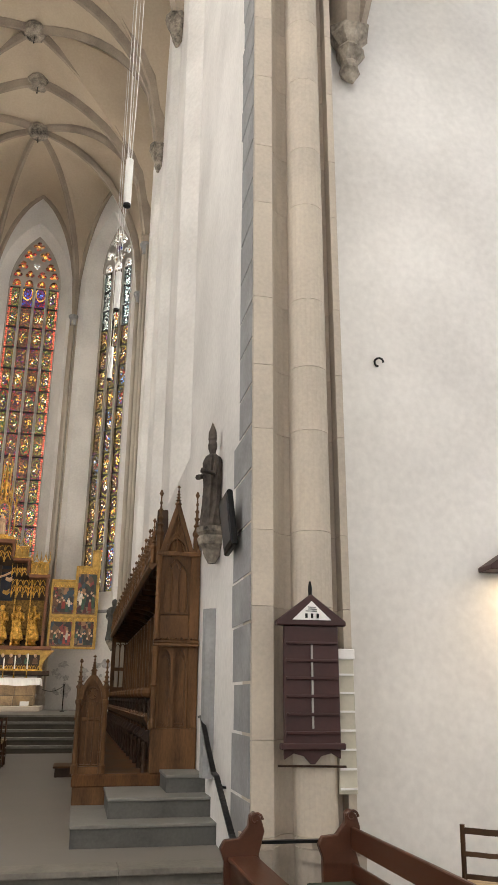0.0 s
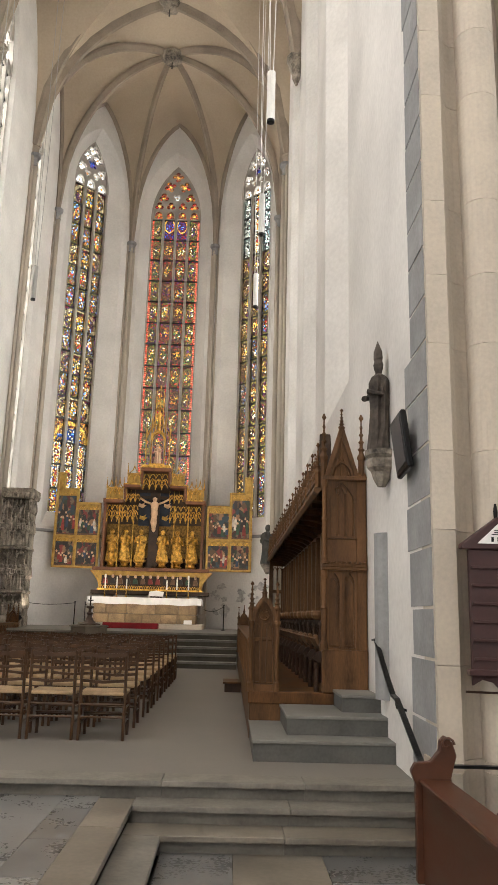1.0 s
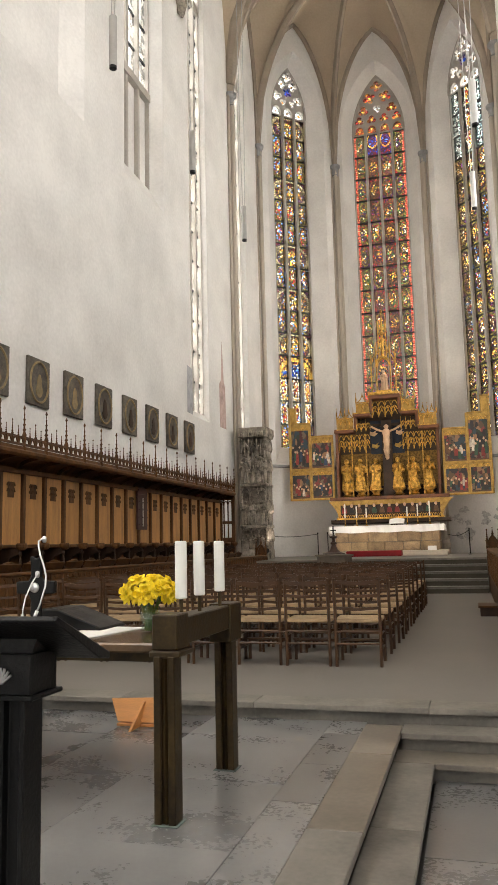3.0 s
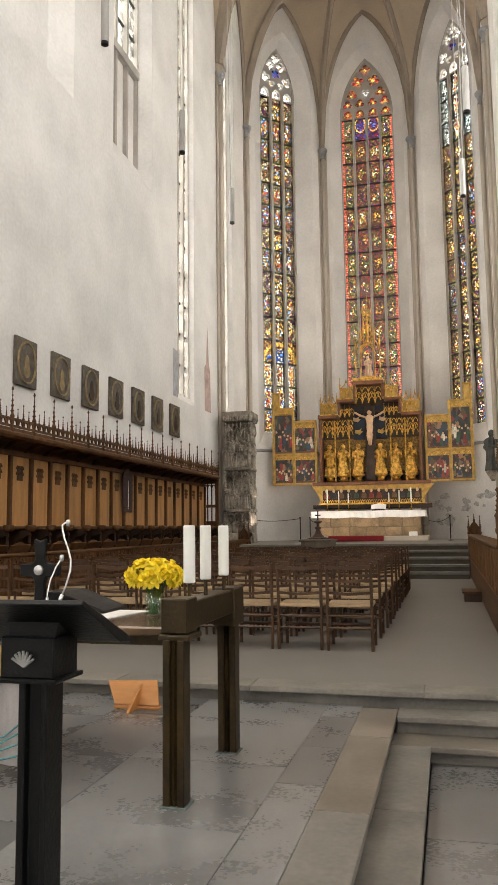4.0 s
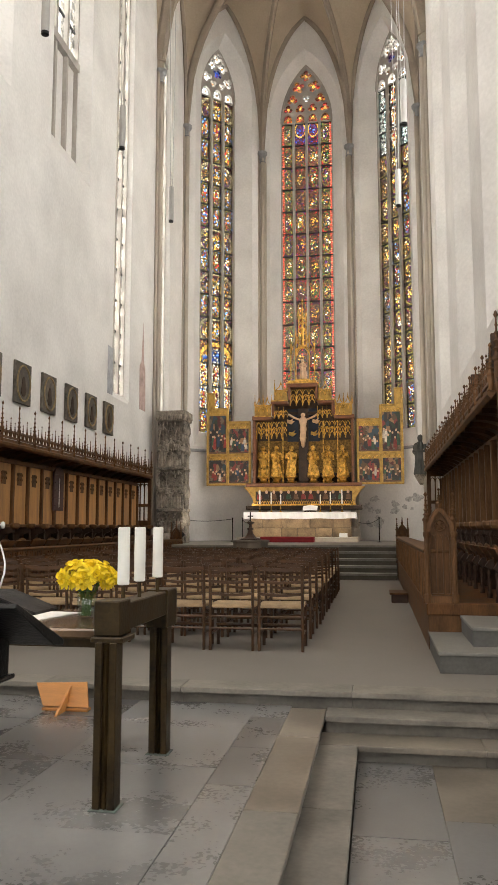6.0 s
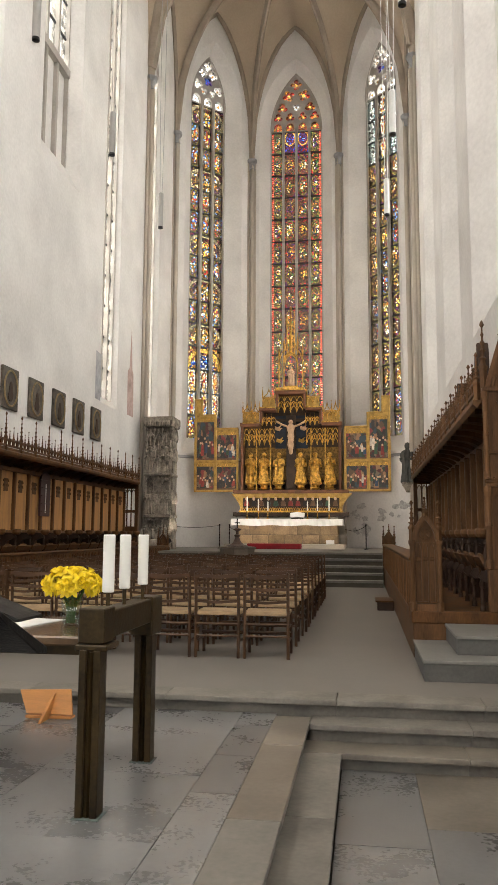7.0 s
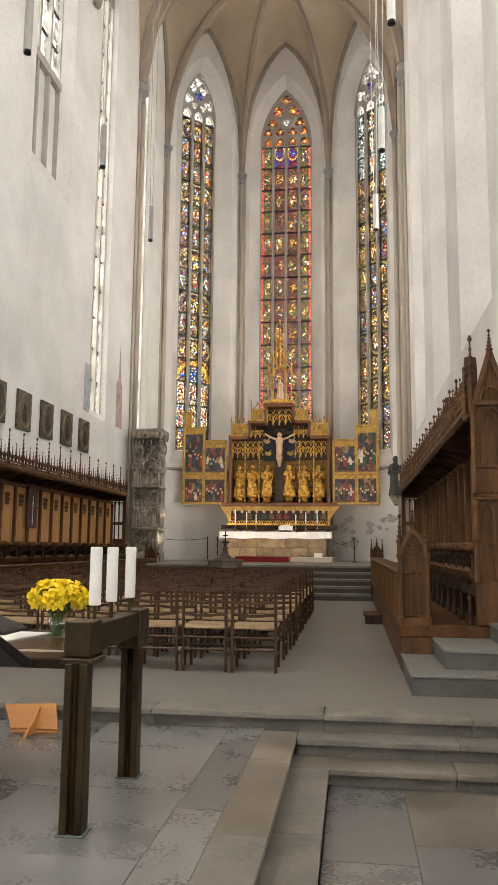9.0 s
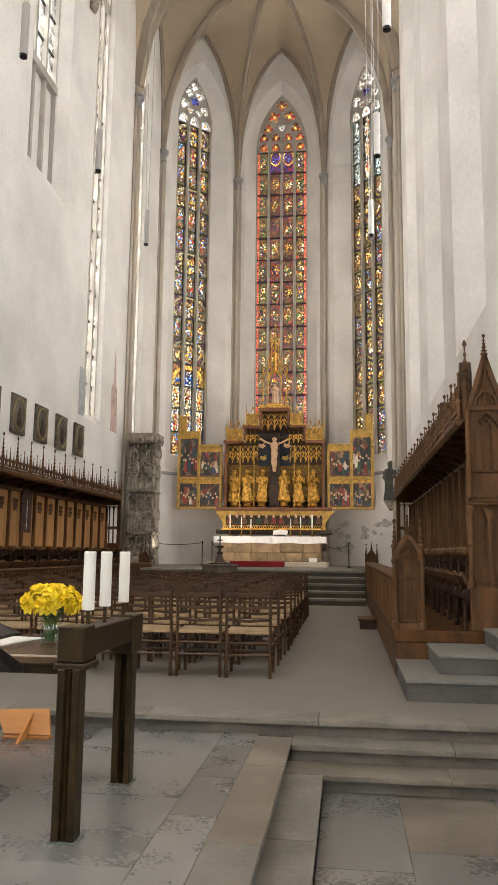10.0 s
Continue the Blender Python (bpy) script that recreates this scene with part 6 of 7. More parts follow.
pier = thing("choir_arch_pier", (4.7, 5.7, 0), "moulded beige sandstone pier of the choir arch", "pier", kind="structure")
z, prn = 0.72, random.Random(8)
while z < 22.7:
    h = min(prn.uniform(0.55, 1.0), 22.75 - z)
    bm = BM()
    prism(bm, PIER, lambda u, v, d: Vector((u, v, z + 0.003 + d)), h - 0.004)
    part("stone_course", bm, M_SAND, pier)
    z += h
for z0, z1, k in ((0.0, 0.58, 0.10), (0.58, 0.66, 0.14), (0.66, 0.72, 0.06)):
    bm = BM()
    prism(bm, grow(PIER, k), lambda u, v, d: Vector((u, v, z0 + d)), z1 - z0)
    part("base", bm, M_SAND, pier)

qs = thing("corner_ashlar", (W, 5.8, 0.6), "grey painted corner stones with white joints", "stones", kind="structure")
z, k = 0.55, 0
while z < 16:
    h = prn.uniform(0.36, 0.46)
    y1 = 6.16 + prn.uniform(-0.05, 0.10) if z < 3.6 else 6.02 + 0.10 * noise.noise(Vector((0, 0, z * 1.7)))
    part("ashlar", box(BM(), W - 0.007, W + 0.02, 5.50, y1, z + 0.012, z + h - 0.012), M_GREYSTONE, qs)
    z += h

# low aisle vault beside the pier, springing from a corbel
ax, az = 5.42, 8.75
cb = thing("aisle_corbel", (ax, AY - 0.1, az - 0.6), "carved leaf corbel carrying the aisle vault", "corbel", kind="structure")
bm = lathe(BM(), [(0.03, -0.62), (0.11, -0.5), (0.10, -0.38), (0.17, -0.25), (0.13, -0.18), (0.21, -0.05), (0.23, 0.03)], (ax, AY - 0.12, az), 9)
for v in bm.verts:
    v.co += noise.noise_vector(v.co * 8) * 0.045
part("carved_leaf", bm, M_CARVED, cb)
av, ar = BM(), BM()
AX0, AX1, AY0 = ax, 10.2, 0.4
hx, hy = (AX1 - AX0) / 2, (AY - AY0) / 2
fx = lambda x: az + arch_height(hx, 3.4, x - (AX0 + AX1) / 2)
fy = lambda y: az + arch_height(hy, 3.4, y - (AY + AY0) / 2)
cs = [Vector(p) for p in ((AX0, AY0), (AX1, AY0), (AX1, AY), (AX0, AY))]
mid = Vector(((AX0 + AX1) / 2, (AY + AY0) / 2))
for q in range(4):
    a, b = cs[q], cs[(q + 1) % 4]
    g = [[av.verts.new((*(mid.lerp(a.lerp(b, j / 10), i / 10)), (fx(mid.lerp(a.lerp(b, j / 10), i / 10).x) if q % 2 == 0 else fy(mid.lerp(a.lerp(b, j / 10), i / 10).y)))) for j in range(11)] for i in range(11)]
    for i in range(10):
        for j in range(10):
            av.faces.new((g[i][j], g[i][j + 1], g[i + 1][j + 1], g[i + 1][j]))
for p, q in ((cs[3], cs[1]), (cs[2], cs[0])):
    sweep(ar, [(*p.lerp(q, t / 20), fx(p.lerp(q, t / 20).x)) for t in range(21)], RIB)
sweep(ar, [(AX0, AY - (AY - AY0) * t / 20, fy(AY - (AY - AY0) * t / 20)) for t in range(21)], [(u * 1.4, v * 1.3) for u, v in RIB])
tagged(part("ceiling_aisle", tri_fix(av), M_VAULT, smooth=True), "plastered rib vault of the aisle", "ceiling", kind="structure")
tagged(part("aisle_ribs", tri_fix(ar), M_RIB), "stone ribs of the aisle vault", "ribs", kind="structure")

# string course under the apse windows
for F in (F_NSIDE, F_NDIAG, F_EAST, F_SDIAG, F_SSIDE):
    bm = BM()
    prism(bm, [(0, 4.40), (F.length, 4.40), (F.length, 4.50), (0, 4.50)], lambda u, v, d: F.at(u, v, -0.09 + d), 0.1)
    tagged(part("string_course", bev(bm, 0.02), M_GREYSTONE), "grey stone ledge below the apse windows", "ledge", kind="structure")

# half shaft under the bishop statue, and the statue on its console
bm = lathe(BM(), [(0.13, 0), (0.13, 1.55)], (W + 0.02, 7.25, 0.96), 12)
tagged(part("half_shaft", bm, M_GREYSTONE), "cut-off grey wall shaft beside the stalls", "shaft", kind="structure")
M_DARKSTONE = mat("blackened_stone", (0.075, 0.062, 0.052), 0.8, vary=0.5, scale=5, fine=24, bump=0.5, spec=0.3)
con = thing("statue_console", (W - 0.1, 6.98, 2.93), "weathered stone wall console", "console")
bm = BM()
lathe(bm, [(0.04, 0), (0.08, 0.07), (0.10, 0.14), (0.14, 0.18), (0.15, 0.24), (0.13, 0.27), (0.16, 0.30), (0.16, 0.35)], (W - 0.08, 6.98, 2.93), 8)
part("bracket", bm, M_CARVED, con)
robed_statue("statue", (W - 0.10, 6.98, 3.278), 0.94, M_DARKSTONE, 23, "dark weathered stone bishop statue with a mitre", "statue", mitre=True, facing=(-1, -0.3), slim=0.8)
robed_statue("statue", (3.98, 26.02, 3.45), 1.35, mat("dark_bronze_green", (0.06, 0.062, 0.055), 0.6, vary=0.3, scale=6, fine=40, bump=0.2), 29, "dark statue on the apse wall beside the shaft", "statue", facing=(-0.7, -0.7))
bm = lathe(BM(), [(0.05, 0), (0.14, 0.15), (0.22, 0.28), (0.22, 0.34)], (3.98, 26.02, 3.12), 8)
tagged(part("statue_bracket", bm, M_CARVED), "small stone bracket on the apse wall", "bracket")
fr = thing("slate_board", (W - 0.05, 6.1, 2.7), "black framed slate board on the corner stones", "board")
bm = BM()
prism(bm, [(5.80, 2.90), (6.24, 2.87), (6.24, 3.36), (5.80, 3.38)], lambda u, v, d: Vector((W - 0.02 - d - (v - 2.7) * 0.12, u, v)), 0.05)
part("frame", bev(bm, 0.012), M_IRON, fr)
bm = BM()
prism(bm, [(5.85, 2.95), (6.19, 2.92), (6.19, 3.31), (5.85, 3.33)], lambda u, v, d: Vector((W - 0.07 - d - (v - 2.7) * 0.12, u, v)), 0.006)
part("slate", bm, mat("slate", (0.06, 0.06, 0.062), 0.5, vary=0.3, scale=8, fine=40, bump=0.1), fr)

# iron handrail
hr = thing("handrail", (W - 0.1, 6.5, 0.6), "black iron handrail along the side steps", "handrail")
bm = BM()
sweep(bm, [(4.16, 7.42, 1.49), (4.16, 7.30, 1.50), (4.16, 6.88, 1.24), (4.16, 6.55, 1.06), (4.15, 6.35, 1.05), (4.12, 5.50, 0.74), (4.11, 5.36, 0.72), (4.2, 5.32, 0.72), (4.86, 5.30, 0.72)], [(-0.022, -0.01), (0.022, -0.01), (0.022, 0.01), (-0.022, 0.01)])
part("rail", bm, M_IRON, hr)
for y, z in ((7.3, 1.48), (6.45, 1.04)):
    bm = BM()
    sweep(bm, [(4.16, y, z), (4.17, y, z - 0.07), (4.26, y, z - 0.09)], ngon(0.011, 6), up=Vector((0, 1, 0)))
    part("bracket", bm, M_IRON, hr)
bm = lathe(BM(), [(0.02, 0.5), (0.02, 0.9)], (4.11, 5.36, -0.18), 8)
part("post", bm, M_IRON, hr)

# hymn board on the pier, with a pale second board behind
hb = thing("hymn_board", (4.75, 5.33, 1.2), "dark red wooden hymn board with a small roof", "hymn board")
HB = lambda u, v, d: Vector((u, 5.36 - d, v))
BX0, BX1 = 4.47, 4.90
part("board", bbox(BX0, BX1, 5.32, 5.365, 1.34, 2.20, 0.006), M_DKRED, hb)
bm = BM()
prism(bm, [(BX0 - 0.06, 2.20), (BX1 + 0.06, 2.20), (BX1 + 0.06, 2.235), (4.685, 2.44), (BX0 - 0.06, 2.235)], lambda u, v, d: HB(u, v, d - 0.01), 0.075)
rf = part("roof", bev(bm, 0.008), M_DKRED, hb)
bm = BM()
prism(bm, [(BX0 + 0.06, 2.242), (BX1 - 0.06, 2.242), (4.685, 2.385)], lambda u, v, d: HB(u, v, 0.064 + d), 0.006)
cd = part("card", bm, M_PAPER, rf, "white paper card with small print")
for k, (u, z, w, h) in enumerate(((4.64, 2.255, 0.018, 0.035), (4.685, 2.255, 0.018, 0.035), (4.73, 2.255, 0.018, 0.035), (4.655, 2.335, 0.06, 0.006), (4.66, 2.32, 0.07, 0.006), (4.65, 2.305, 0.09, 0.006))):
    part("print_bar", box(BM(), u - w / 2 + (0.03 if k > 2 else 0), u + w / 2 + (0.03 if k > 2 else 0), 5.286, 5.29, z, z + h), M_IRON, cd)
for k in range(6):
    z = 1.42 + k * 0.128
    part("ledge", bbox(BX0 + 0.012, BX1 - 0.012, 5.30, 5.322, z, z + 0.022, 0.004), M_DKRED, hb)
part("divider", box(BM(), 4.678, 4.692, 5.308, 5.321, 1.46, 2.06), M_LAMPGREY, hb, "thin metal dividing strip")
part("sill", bbox(BX0 - 0.03, BX1 + 0.03, 5.29, 5.37, 1.315, 1.36, 0.008), M_DKRED, hb)
bm = BM()
prism(bm, [(BX0, 1.315), (BX1, 1.315), (BX1, 1.25), (4.83, 1.29), (4.75, 1.27), (4.70, 1.215), (4.67, 1.215), (4.62, 1.27), (4.54, 1.29), (BX0, 1.25)], lambda u, v, d: HB(u, v, d), 0.025)
part("apron", bm, M_DKRED, hb, "scalloped apron")
bm = BM()
sweep(bm, [(4.43, 5.37, 1.205), (4.95, 5.37, 1.195)], ngon(0.009, 6))
part("hanging_bar", bm, M_DARKOAK, hb)
bm = lathe(BM(), [(0.014, 0), (0.018, 0.06), (0.008, 0.12)], (4.685, 5.33, 2.42), 6)
part("hanger", bm, M_IRON, hb)
b2 = thing("number_board", (4.98, 5.44, 1.0), "pale beige slotted number board on the pier", "board")
part("board", bbox(4.915, 5.055, 5.425, 5.45, 1.0, 1.99, 0.005), M_BEIGE, b2)
for k in range(7):
    part("ledge", box(BM(), 4.92, 5.05, 5.41, 5.426, 1.03 + k * 0.135, 1.045 + k * 0.135), M_PAPER, b2)
part("head", bbox(4.90, 5.06, 5.405, 5.45, 1.96, 2.04, 0.006), M_PAPER, b2)

# pews that run along the low floor
def pew_end(p, x, y, s=1):
    o = [(0, 0.0), (0.26, 0.0), (0.26, 0.52), (0.23, 0.62), (0.27, 0.76), (0.245, 0.84), (0.20, 0.88), (0.165, 0.85), (0.16, 0.79), (0.10, 0.72), (0.0, 0.71), (-0.03, 0.66), (0.0, 0.58)]
    bm = BM()
    prism(bm, [(x + u * s, LOW + v) for u, v in o], lambda u, v, d: Vector((u, y + d, v)), 0.06)
    e = part("pew_end", bev(bm, 0.006), M_PEW, p, "scrolled pew end")
    bm = BM()
    a = [(x + s * (0.205 + (0.05 - 0.004 * k) * math.cos(k * 0.6)), y - 0.008, LOW + 0.83 + (0.05 - 0.004 * k) * math.sin(k * 0.6)) for k in range(11)]
    sweep(bm, a, ngon(0.009, 5), up=Vector((0, 1, 0)))
    part("scroll", bm, M_PEW, e)


pw = thing("pew", (4.15, 3.2, LOW), "red-brown wooden pew front with a scrolled end", "pew")
pew_end(pw, 3.98, 5.02)
part("front_panel", bbox(4.02, 4.05, 0.6, 5.02, LOW, 0.66, 0.006), M_PEW, pw)
part("book_ledge", bbox(4.0, 4.2, 0.6, 5.02, 0.66, 0.69, 0.008), M_PEW, pw)
pw = thing("pew", (4.9, 3.2, LOW), "red-brown wooden pew with a green cushion", "pew")
pew_end(pw, 4.66, 5.05)
part("seat", bbox(4.5, 4.85, 0.6, 5.05, 0.46, 0.495, 0.008), M_PEW, pw)
part("back_rail", bbox(4.86, 4.89, 0.6, 5.06, 0.70, 0.84, 0.006), M_PEW, pw)
part("lower_rail", bbox(4.86, 4.885, 0.6, 5.06, 0.52, 0.62, 0.006), M_PEW, pw)
part("support", bbox(4.52, 4.86, 1.2, 1.25, LOW, 0.46, 0.005), M_PEW, pw)
part("support", bbox(4.52, 4.86, 4.9, 4.96, LOW, 0.46, 0.005), M_PEW, pw)
cu = thing("pew_cushion", (4.68, 3.0, 0.5), "flat dark green seat cushion on the pew", "cushion")
part("pad", bbox(4.52, 4.83, 0.7, 4.98, 0.494, 0.53, 0.012, 2), M_GREENCUSHION, cu)
copy_thing(CH, pose(5.62, 4.62, LOW, 0, 0, -8))

# iron ring, dark red roof of a second board and warm lamp on the white wall
rg = thing("wall_ring", (5.62, AY - 0.02, 4.8), "small iron ring fixed to the white wall", "ring")
bm = BM()
sweep(bm, [(5.62 + 0.045 * math.cos(a), AY - 0.03 - 0.02 * math.sin(a), 4.8 + 0.035 * math.sin(a)) for a in [2 * math.pi * k / 12 for k in range(10)]], ngon(0.011, 6), up=Vector((0, 1, 0)))
part("ring", bm, M_IRON, rg)
wl_ = thing("wall_lamp", (6.68, AY - 0.12, 2.85), "dark red board roof with an added warm lamp beside it", "lamp")
bm = BM()
prism(bm, [(6.50, 2.78), (6.95, 2.78), (6.95, 2.82), (6.72, 2.96), (6.50, 2.82)], lambda u, v, d: Vector((u, AY - 0.002 - d, v)), 0.24)
part("hood", bev(bm, 0.006), M_DKRED, wl_)
# added lamp for the warm glow on the wall; its fixture is unseen
d = bpy.data.lights.new("warm_bulb", 'AREA')
d.shape, d.size, d.size_y, d.energy, d.color = 'RECTANGLE', 0.36, 0.14, 14, (1.0, 0.72, 0.40)
lb = new("warm_bulb", d)
lb.matrix_world = look((6.98, AY - 0.30, 2.74), (7.1, AY - 0.05, 1.2))

# ---- stone sacrament tower beside the north wall ----
tb = thing("sacrament_shrine", (-3.5, 22.4, EZ), "tall grey carved stone shrine crowded with figures and tracery", "shrine")
TX0, TX1, TY = -4.0, -3.2, 22.05
part("core", box(BM(), TX0, TX1, TY + 0.34, TY + 0.85, EZ, 5.0), M_CARVED, tb)
part("plinth", bbox(TX0, TX1 + 0.03, TY, TY + 0.85, EZ - 0.002, 1.55, 0.02), M_CARVED, tb)
for z in (2.18, 3.42):
    part("ledge", bbox(TX0, TX1 + 0.04, TY - 0.02, TY + 0.85, z, z + 0.09, 0.02), M_CARVED, tb)
bm = BM()
prism(bm, [(TX0, 4.92), (TX1 + 0.05, 4.92), (TX1 + 0.09, 5.02), (TX1 + 0.09, 5.2), (TX0, 5.2)], lambda u, v, d: Vector((u, TY - 0.08 + d, v)), 0.95)
part("cornice", bm, M_CARVED, tb)
for k in range(12):
    u = TX0 + (TX1 + 0.08 - TX0) * (k + 0.5) / 12
    bm = lathe(BM(), [(0.01, -0.04), (0.045, 0.03), (0.05, 0.08), (0.02, 0.14)], (u, TY - 0.10, 4.94), 6)
    part("cornice_leaf", bm, M_CARVED, tb)
for k in range(4):
    u = TX0 + 0.04 + (TX1 - TX0 - 0.06) * k / 3
    bm = BM()
    for z, h in ((1.55, 0.75), (2.27, 1.15), (3.5, 1.4)):
        pinnacle(bm, u, TY + 0.08, z, h, 0.05)
        lathe(bm, [(0.045, 0), (0.045, h * 0.6)], (u, TY + 0.13, z), 6)
    part("buttress", bm, M_CARVED, tb)
for k in range(3):
    u = TX0 + 0.04 + (TX1 - TX0 - 0.06) * (k + 0.5) / 3
    bm = BM()
    for z, r in ((2.0, 0.16), (3.15, 0.22), (4.45, 0.3), (4.1, 0.2)):
        arch_trim(bm, lambda a, b, d: Vector((a, TY + 0.12 + d, b)), u, z, 0.13, r, 0.035, 0.05)
        pinnacle(bm, u, TY + 0.08, z + r * 0.6, 0.4, 0.03)
    part("niche_canopy", tri_fix(bm), M_CARVED, tb)
    for z, h, sd in ((1.56, 0.42, 70), (2.28, 0.72, 80), (3.52, 0.80, 90)):
        if z > 3 and k == 1:
            h = 0.55
        robed_statue("statue", (u, TY + 0.07, z), h, M_CARVED, sd + k, "small weathered stone figure in a niche", "statue", "figures of the stone shrine")
bm = BM()
for k in range(5):
    for zz in (1.75, 2.6, 3.9, 4.5):
        lathe(bm, [(0.04, 0), (0.07, 0.1), (0.05, 0.3), (0.02, 0.42)], (TX1 + 0.0, TY + 0.1 + k * 0.16, zz), 6)
part("side_tracery", bm, M_CARVED, tb)

# font in front of the altar steps
fn = thing("font", (-0.30, 16.9, FLOOR), "dark stone font under a black metal lid", "font")
bm = lathe(BM(), [(0.34, 0), (0.34, 0.12), (0.24, 0.2), (0.22, 0.55), (0.36, 0.72), (0.39, 0.76), (0.39, 0.93), (0.43, 0.94), (0.43, 0.97), (0.36, 0.98)], (-0.30, 16.9, FLOOR), 8)
part("bowl", bm, mat("font_stone", (0.15, 0.125, 0.095), 0.7, vary=0.2, scale=4, fine=30, bump=0.15), fn)
bm = lathe(BM(), [(0.24, 0), (0.25, 0.02), (0.14, 0.05), (0.08, 0.11), (0.045, 0.21), (0.07, 0.23), (0.07, 0.26), (0.035, 0.27), (0.03, 0.34), (0.09, 0.37), (0.09, 0.39), (0.02, 0.41)], (-0.30, 16.9, FLOOR + 0.978), 8)
ld = part("lid", bm, mat("rust_black_lid", (0.06, 0.03, 0.02), 0.5, vary=0.4, scale=9, fine=40, bump=0.1), fn, "dark metal cone lid")
bm = BM()
box(bm, -0.313, -0.287, 16.885, 16.915, FLOOR + 1.37, FLOOR + 1.60)
box(bm, -0.36, -0.24, 16.887, 16.913, FLOOR + 1.49, FLOOR + 1.515)
part("lid_cross", bm, M_IRON, ld)

# rope posts beside the altar
for x in (-2.1, -1.78, 2.56):
    rp = thing("rope_post", (x, 24.3, EZ), "thin black iron barrier post", "post", "barrier posts beside the altar")
    bm = lathe(BM(), [(0.07, 0), (0.07, 0.012), (0.016, 0.02), (0.016, 0.74), (0.026, 0.75), (0.026, 0.78)], (x, 24.3, EZ - 0.002), 8)
    part("pole", bm, M_IRON, rp)
for name, a, b in (("rope", (-2.1, 24.3, 1.98), (-4.2, 24.5, 2.05)), ("rope", (-1.78, 24.3, 1.98), (-1.66, 25.0, 1.95)), ("rope", (2.56, 24.3, 1.98), (1.9, 25.2, 1.88))):
    bm = BM()
    sweep(bm, [Vector(a).lerp(Vector(b), t / 8) - Vector((0, 0, 0.1 * math.sin(math.pi * t / 8))) for t in range(9)], ngon(0.009, 5))
    tagged(part(name, bm, M_IRON), "thin dark barrier rope", "rope", "barrier ropes")


# ---- hanging tube lamps ----
def tube_lamp(x, y, z, material):
    l = thing("pendant_lamp", (x, y, z), "slim pale tube lamp hung on two thin cables", "lamp", "tube lamps over the stalls")
    bm = lathe(BM(), [(0.062, 0.02), (0.070, 0.05), (0.070, 0.98), (0.045, 1.0)], (0, 0, 0), 14)
    part("tube", bm, material, l, world_space=False)
    bm = lathe(BM(), [(0.04, -0.03), (0.066, -0.02), (0.066, 0.03)], (0, 0, 0), 14)
    part("rim", bm, M_IRON, l, world_space=False)
    yb = min(BAYS[:-1], key=lambda b: abs(b + 2.25 - y)) + 2.25
    top = max(za(x), SPRING + arch_height(2.25, CROWN - SPRING, y - yb)) - z + 0.05
    for s in (-1, 1):
        bm = BM()
        sweep(bm, [(0.03 * s, 0, 0.98), (0.06 * s, 0, 3.0), (0.10 * s, 0.0, top)], ngon(0.009, 5), up=Vector((0, 1, 0)))
        part("cable", bm, material, l, world_space=False)


for y in (11.4, 15.4, 19.5):
    tube_lamp(-2.93, y, 10.05, M_LAMPGREY)
    tube_lamp(3.2, y, 10.05, M_LAMPWHITE)


# ---- modern altar table on the platform ----
ta = thing("altar_table", (1.14, 4.2, PLAT), "dark bronze altar table with a polished top", "table")


def cross_leg(x, y, z0, z1):
    """A leg of flat bars with a channel between them."""
    bm = BM()
    prism(bm, [(-0.056, -0.05), (-0.018, -0.05), (-0.018, -0.03), (0.018, -0.03), (0.018, -0.05), (0.056, -0.05), (0.056, 0.05), (-0.056, 0.05)], lambda u, v, d: Vector((x + u, y + v, z0 + d)), z1 - z0)
    l = part("leg", bev(bm, 0.004), M_BRONZE, ta)
    bm = BM()
    prism(bm, [(-0.018, -0.029), (0.004, -0.047), (0.018, -0.029)], lambda u, v, d: Vector((x + u, y + v, z0 + d)), z1 - z0 - 0.01)
    part("web", bm, M_BRONZE, l)
    part("foot_plate", bbox(x - 0.07, x + 0.07, y - 0.065, y + 0.065, z0 - 0.002, z0 + 0.006, 0.002), M_VERDIGRIS, l, "greenish weathered foot plate")


for x in (1.145, -1.15):
    cross_leg(x, 3.765, PLAT, 1.12)
    cross_leg(x, 4.70, PLAT, 1.10)
    lo, hi = x - 0.058, x + 0.060
    part("beam", bbox(lo, hi, 3.84, 4.80, 1.16, 1.30, 0.006), M_BRONZE, ta)
    part("beam_head", bbox(lo - 0.012, hi + 0.006, 3.73, 3.90, 1.15, 1.322, 0.006), M_BRONZE, ta)
    part("collar", bbox(lo - 0.025, hi + 0.025, 3.72, 3.92, 1.115, 1.145, 0.006), M_BRONZE, ta)
    part("far_block", bbox(lo - 0.01, hi + 0.01, 4.60, 4.82, 1.08, 1.31, 0.006), M_BRONZE, ta)
part("tabletop", bbox(-1.06, 1.055, 3.86, 4.78, 1.115, 1.165, 0.01), mat("polished_table", (0.11, 0.066, 0.032), 0.16, vary=0.35, scale=4, fine=30, bump=0.02, metal=0.2), ta, "polished dark reflective top")
part("table_rail", bbox(-1.0, 1.0, 4.0, 4.06, 1.05, 1.115, 0.005), M_BRONZE, ta)


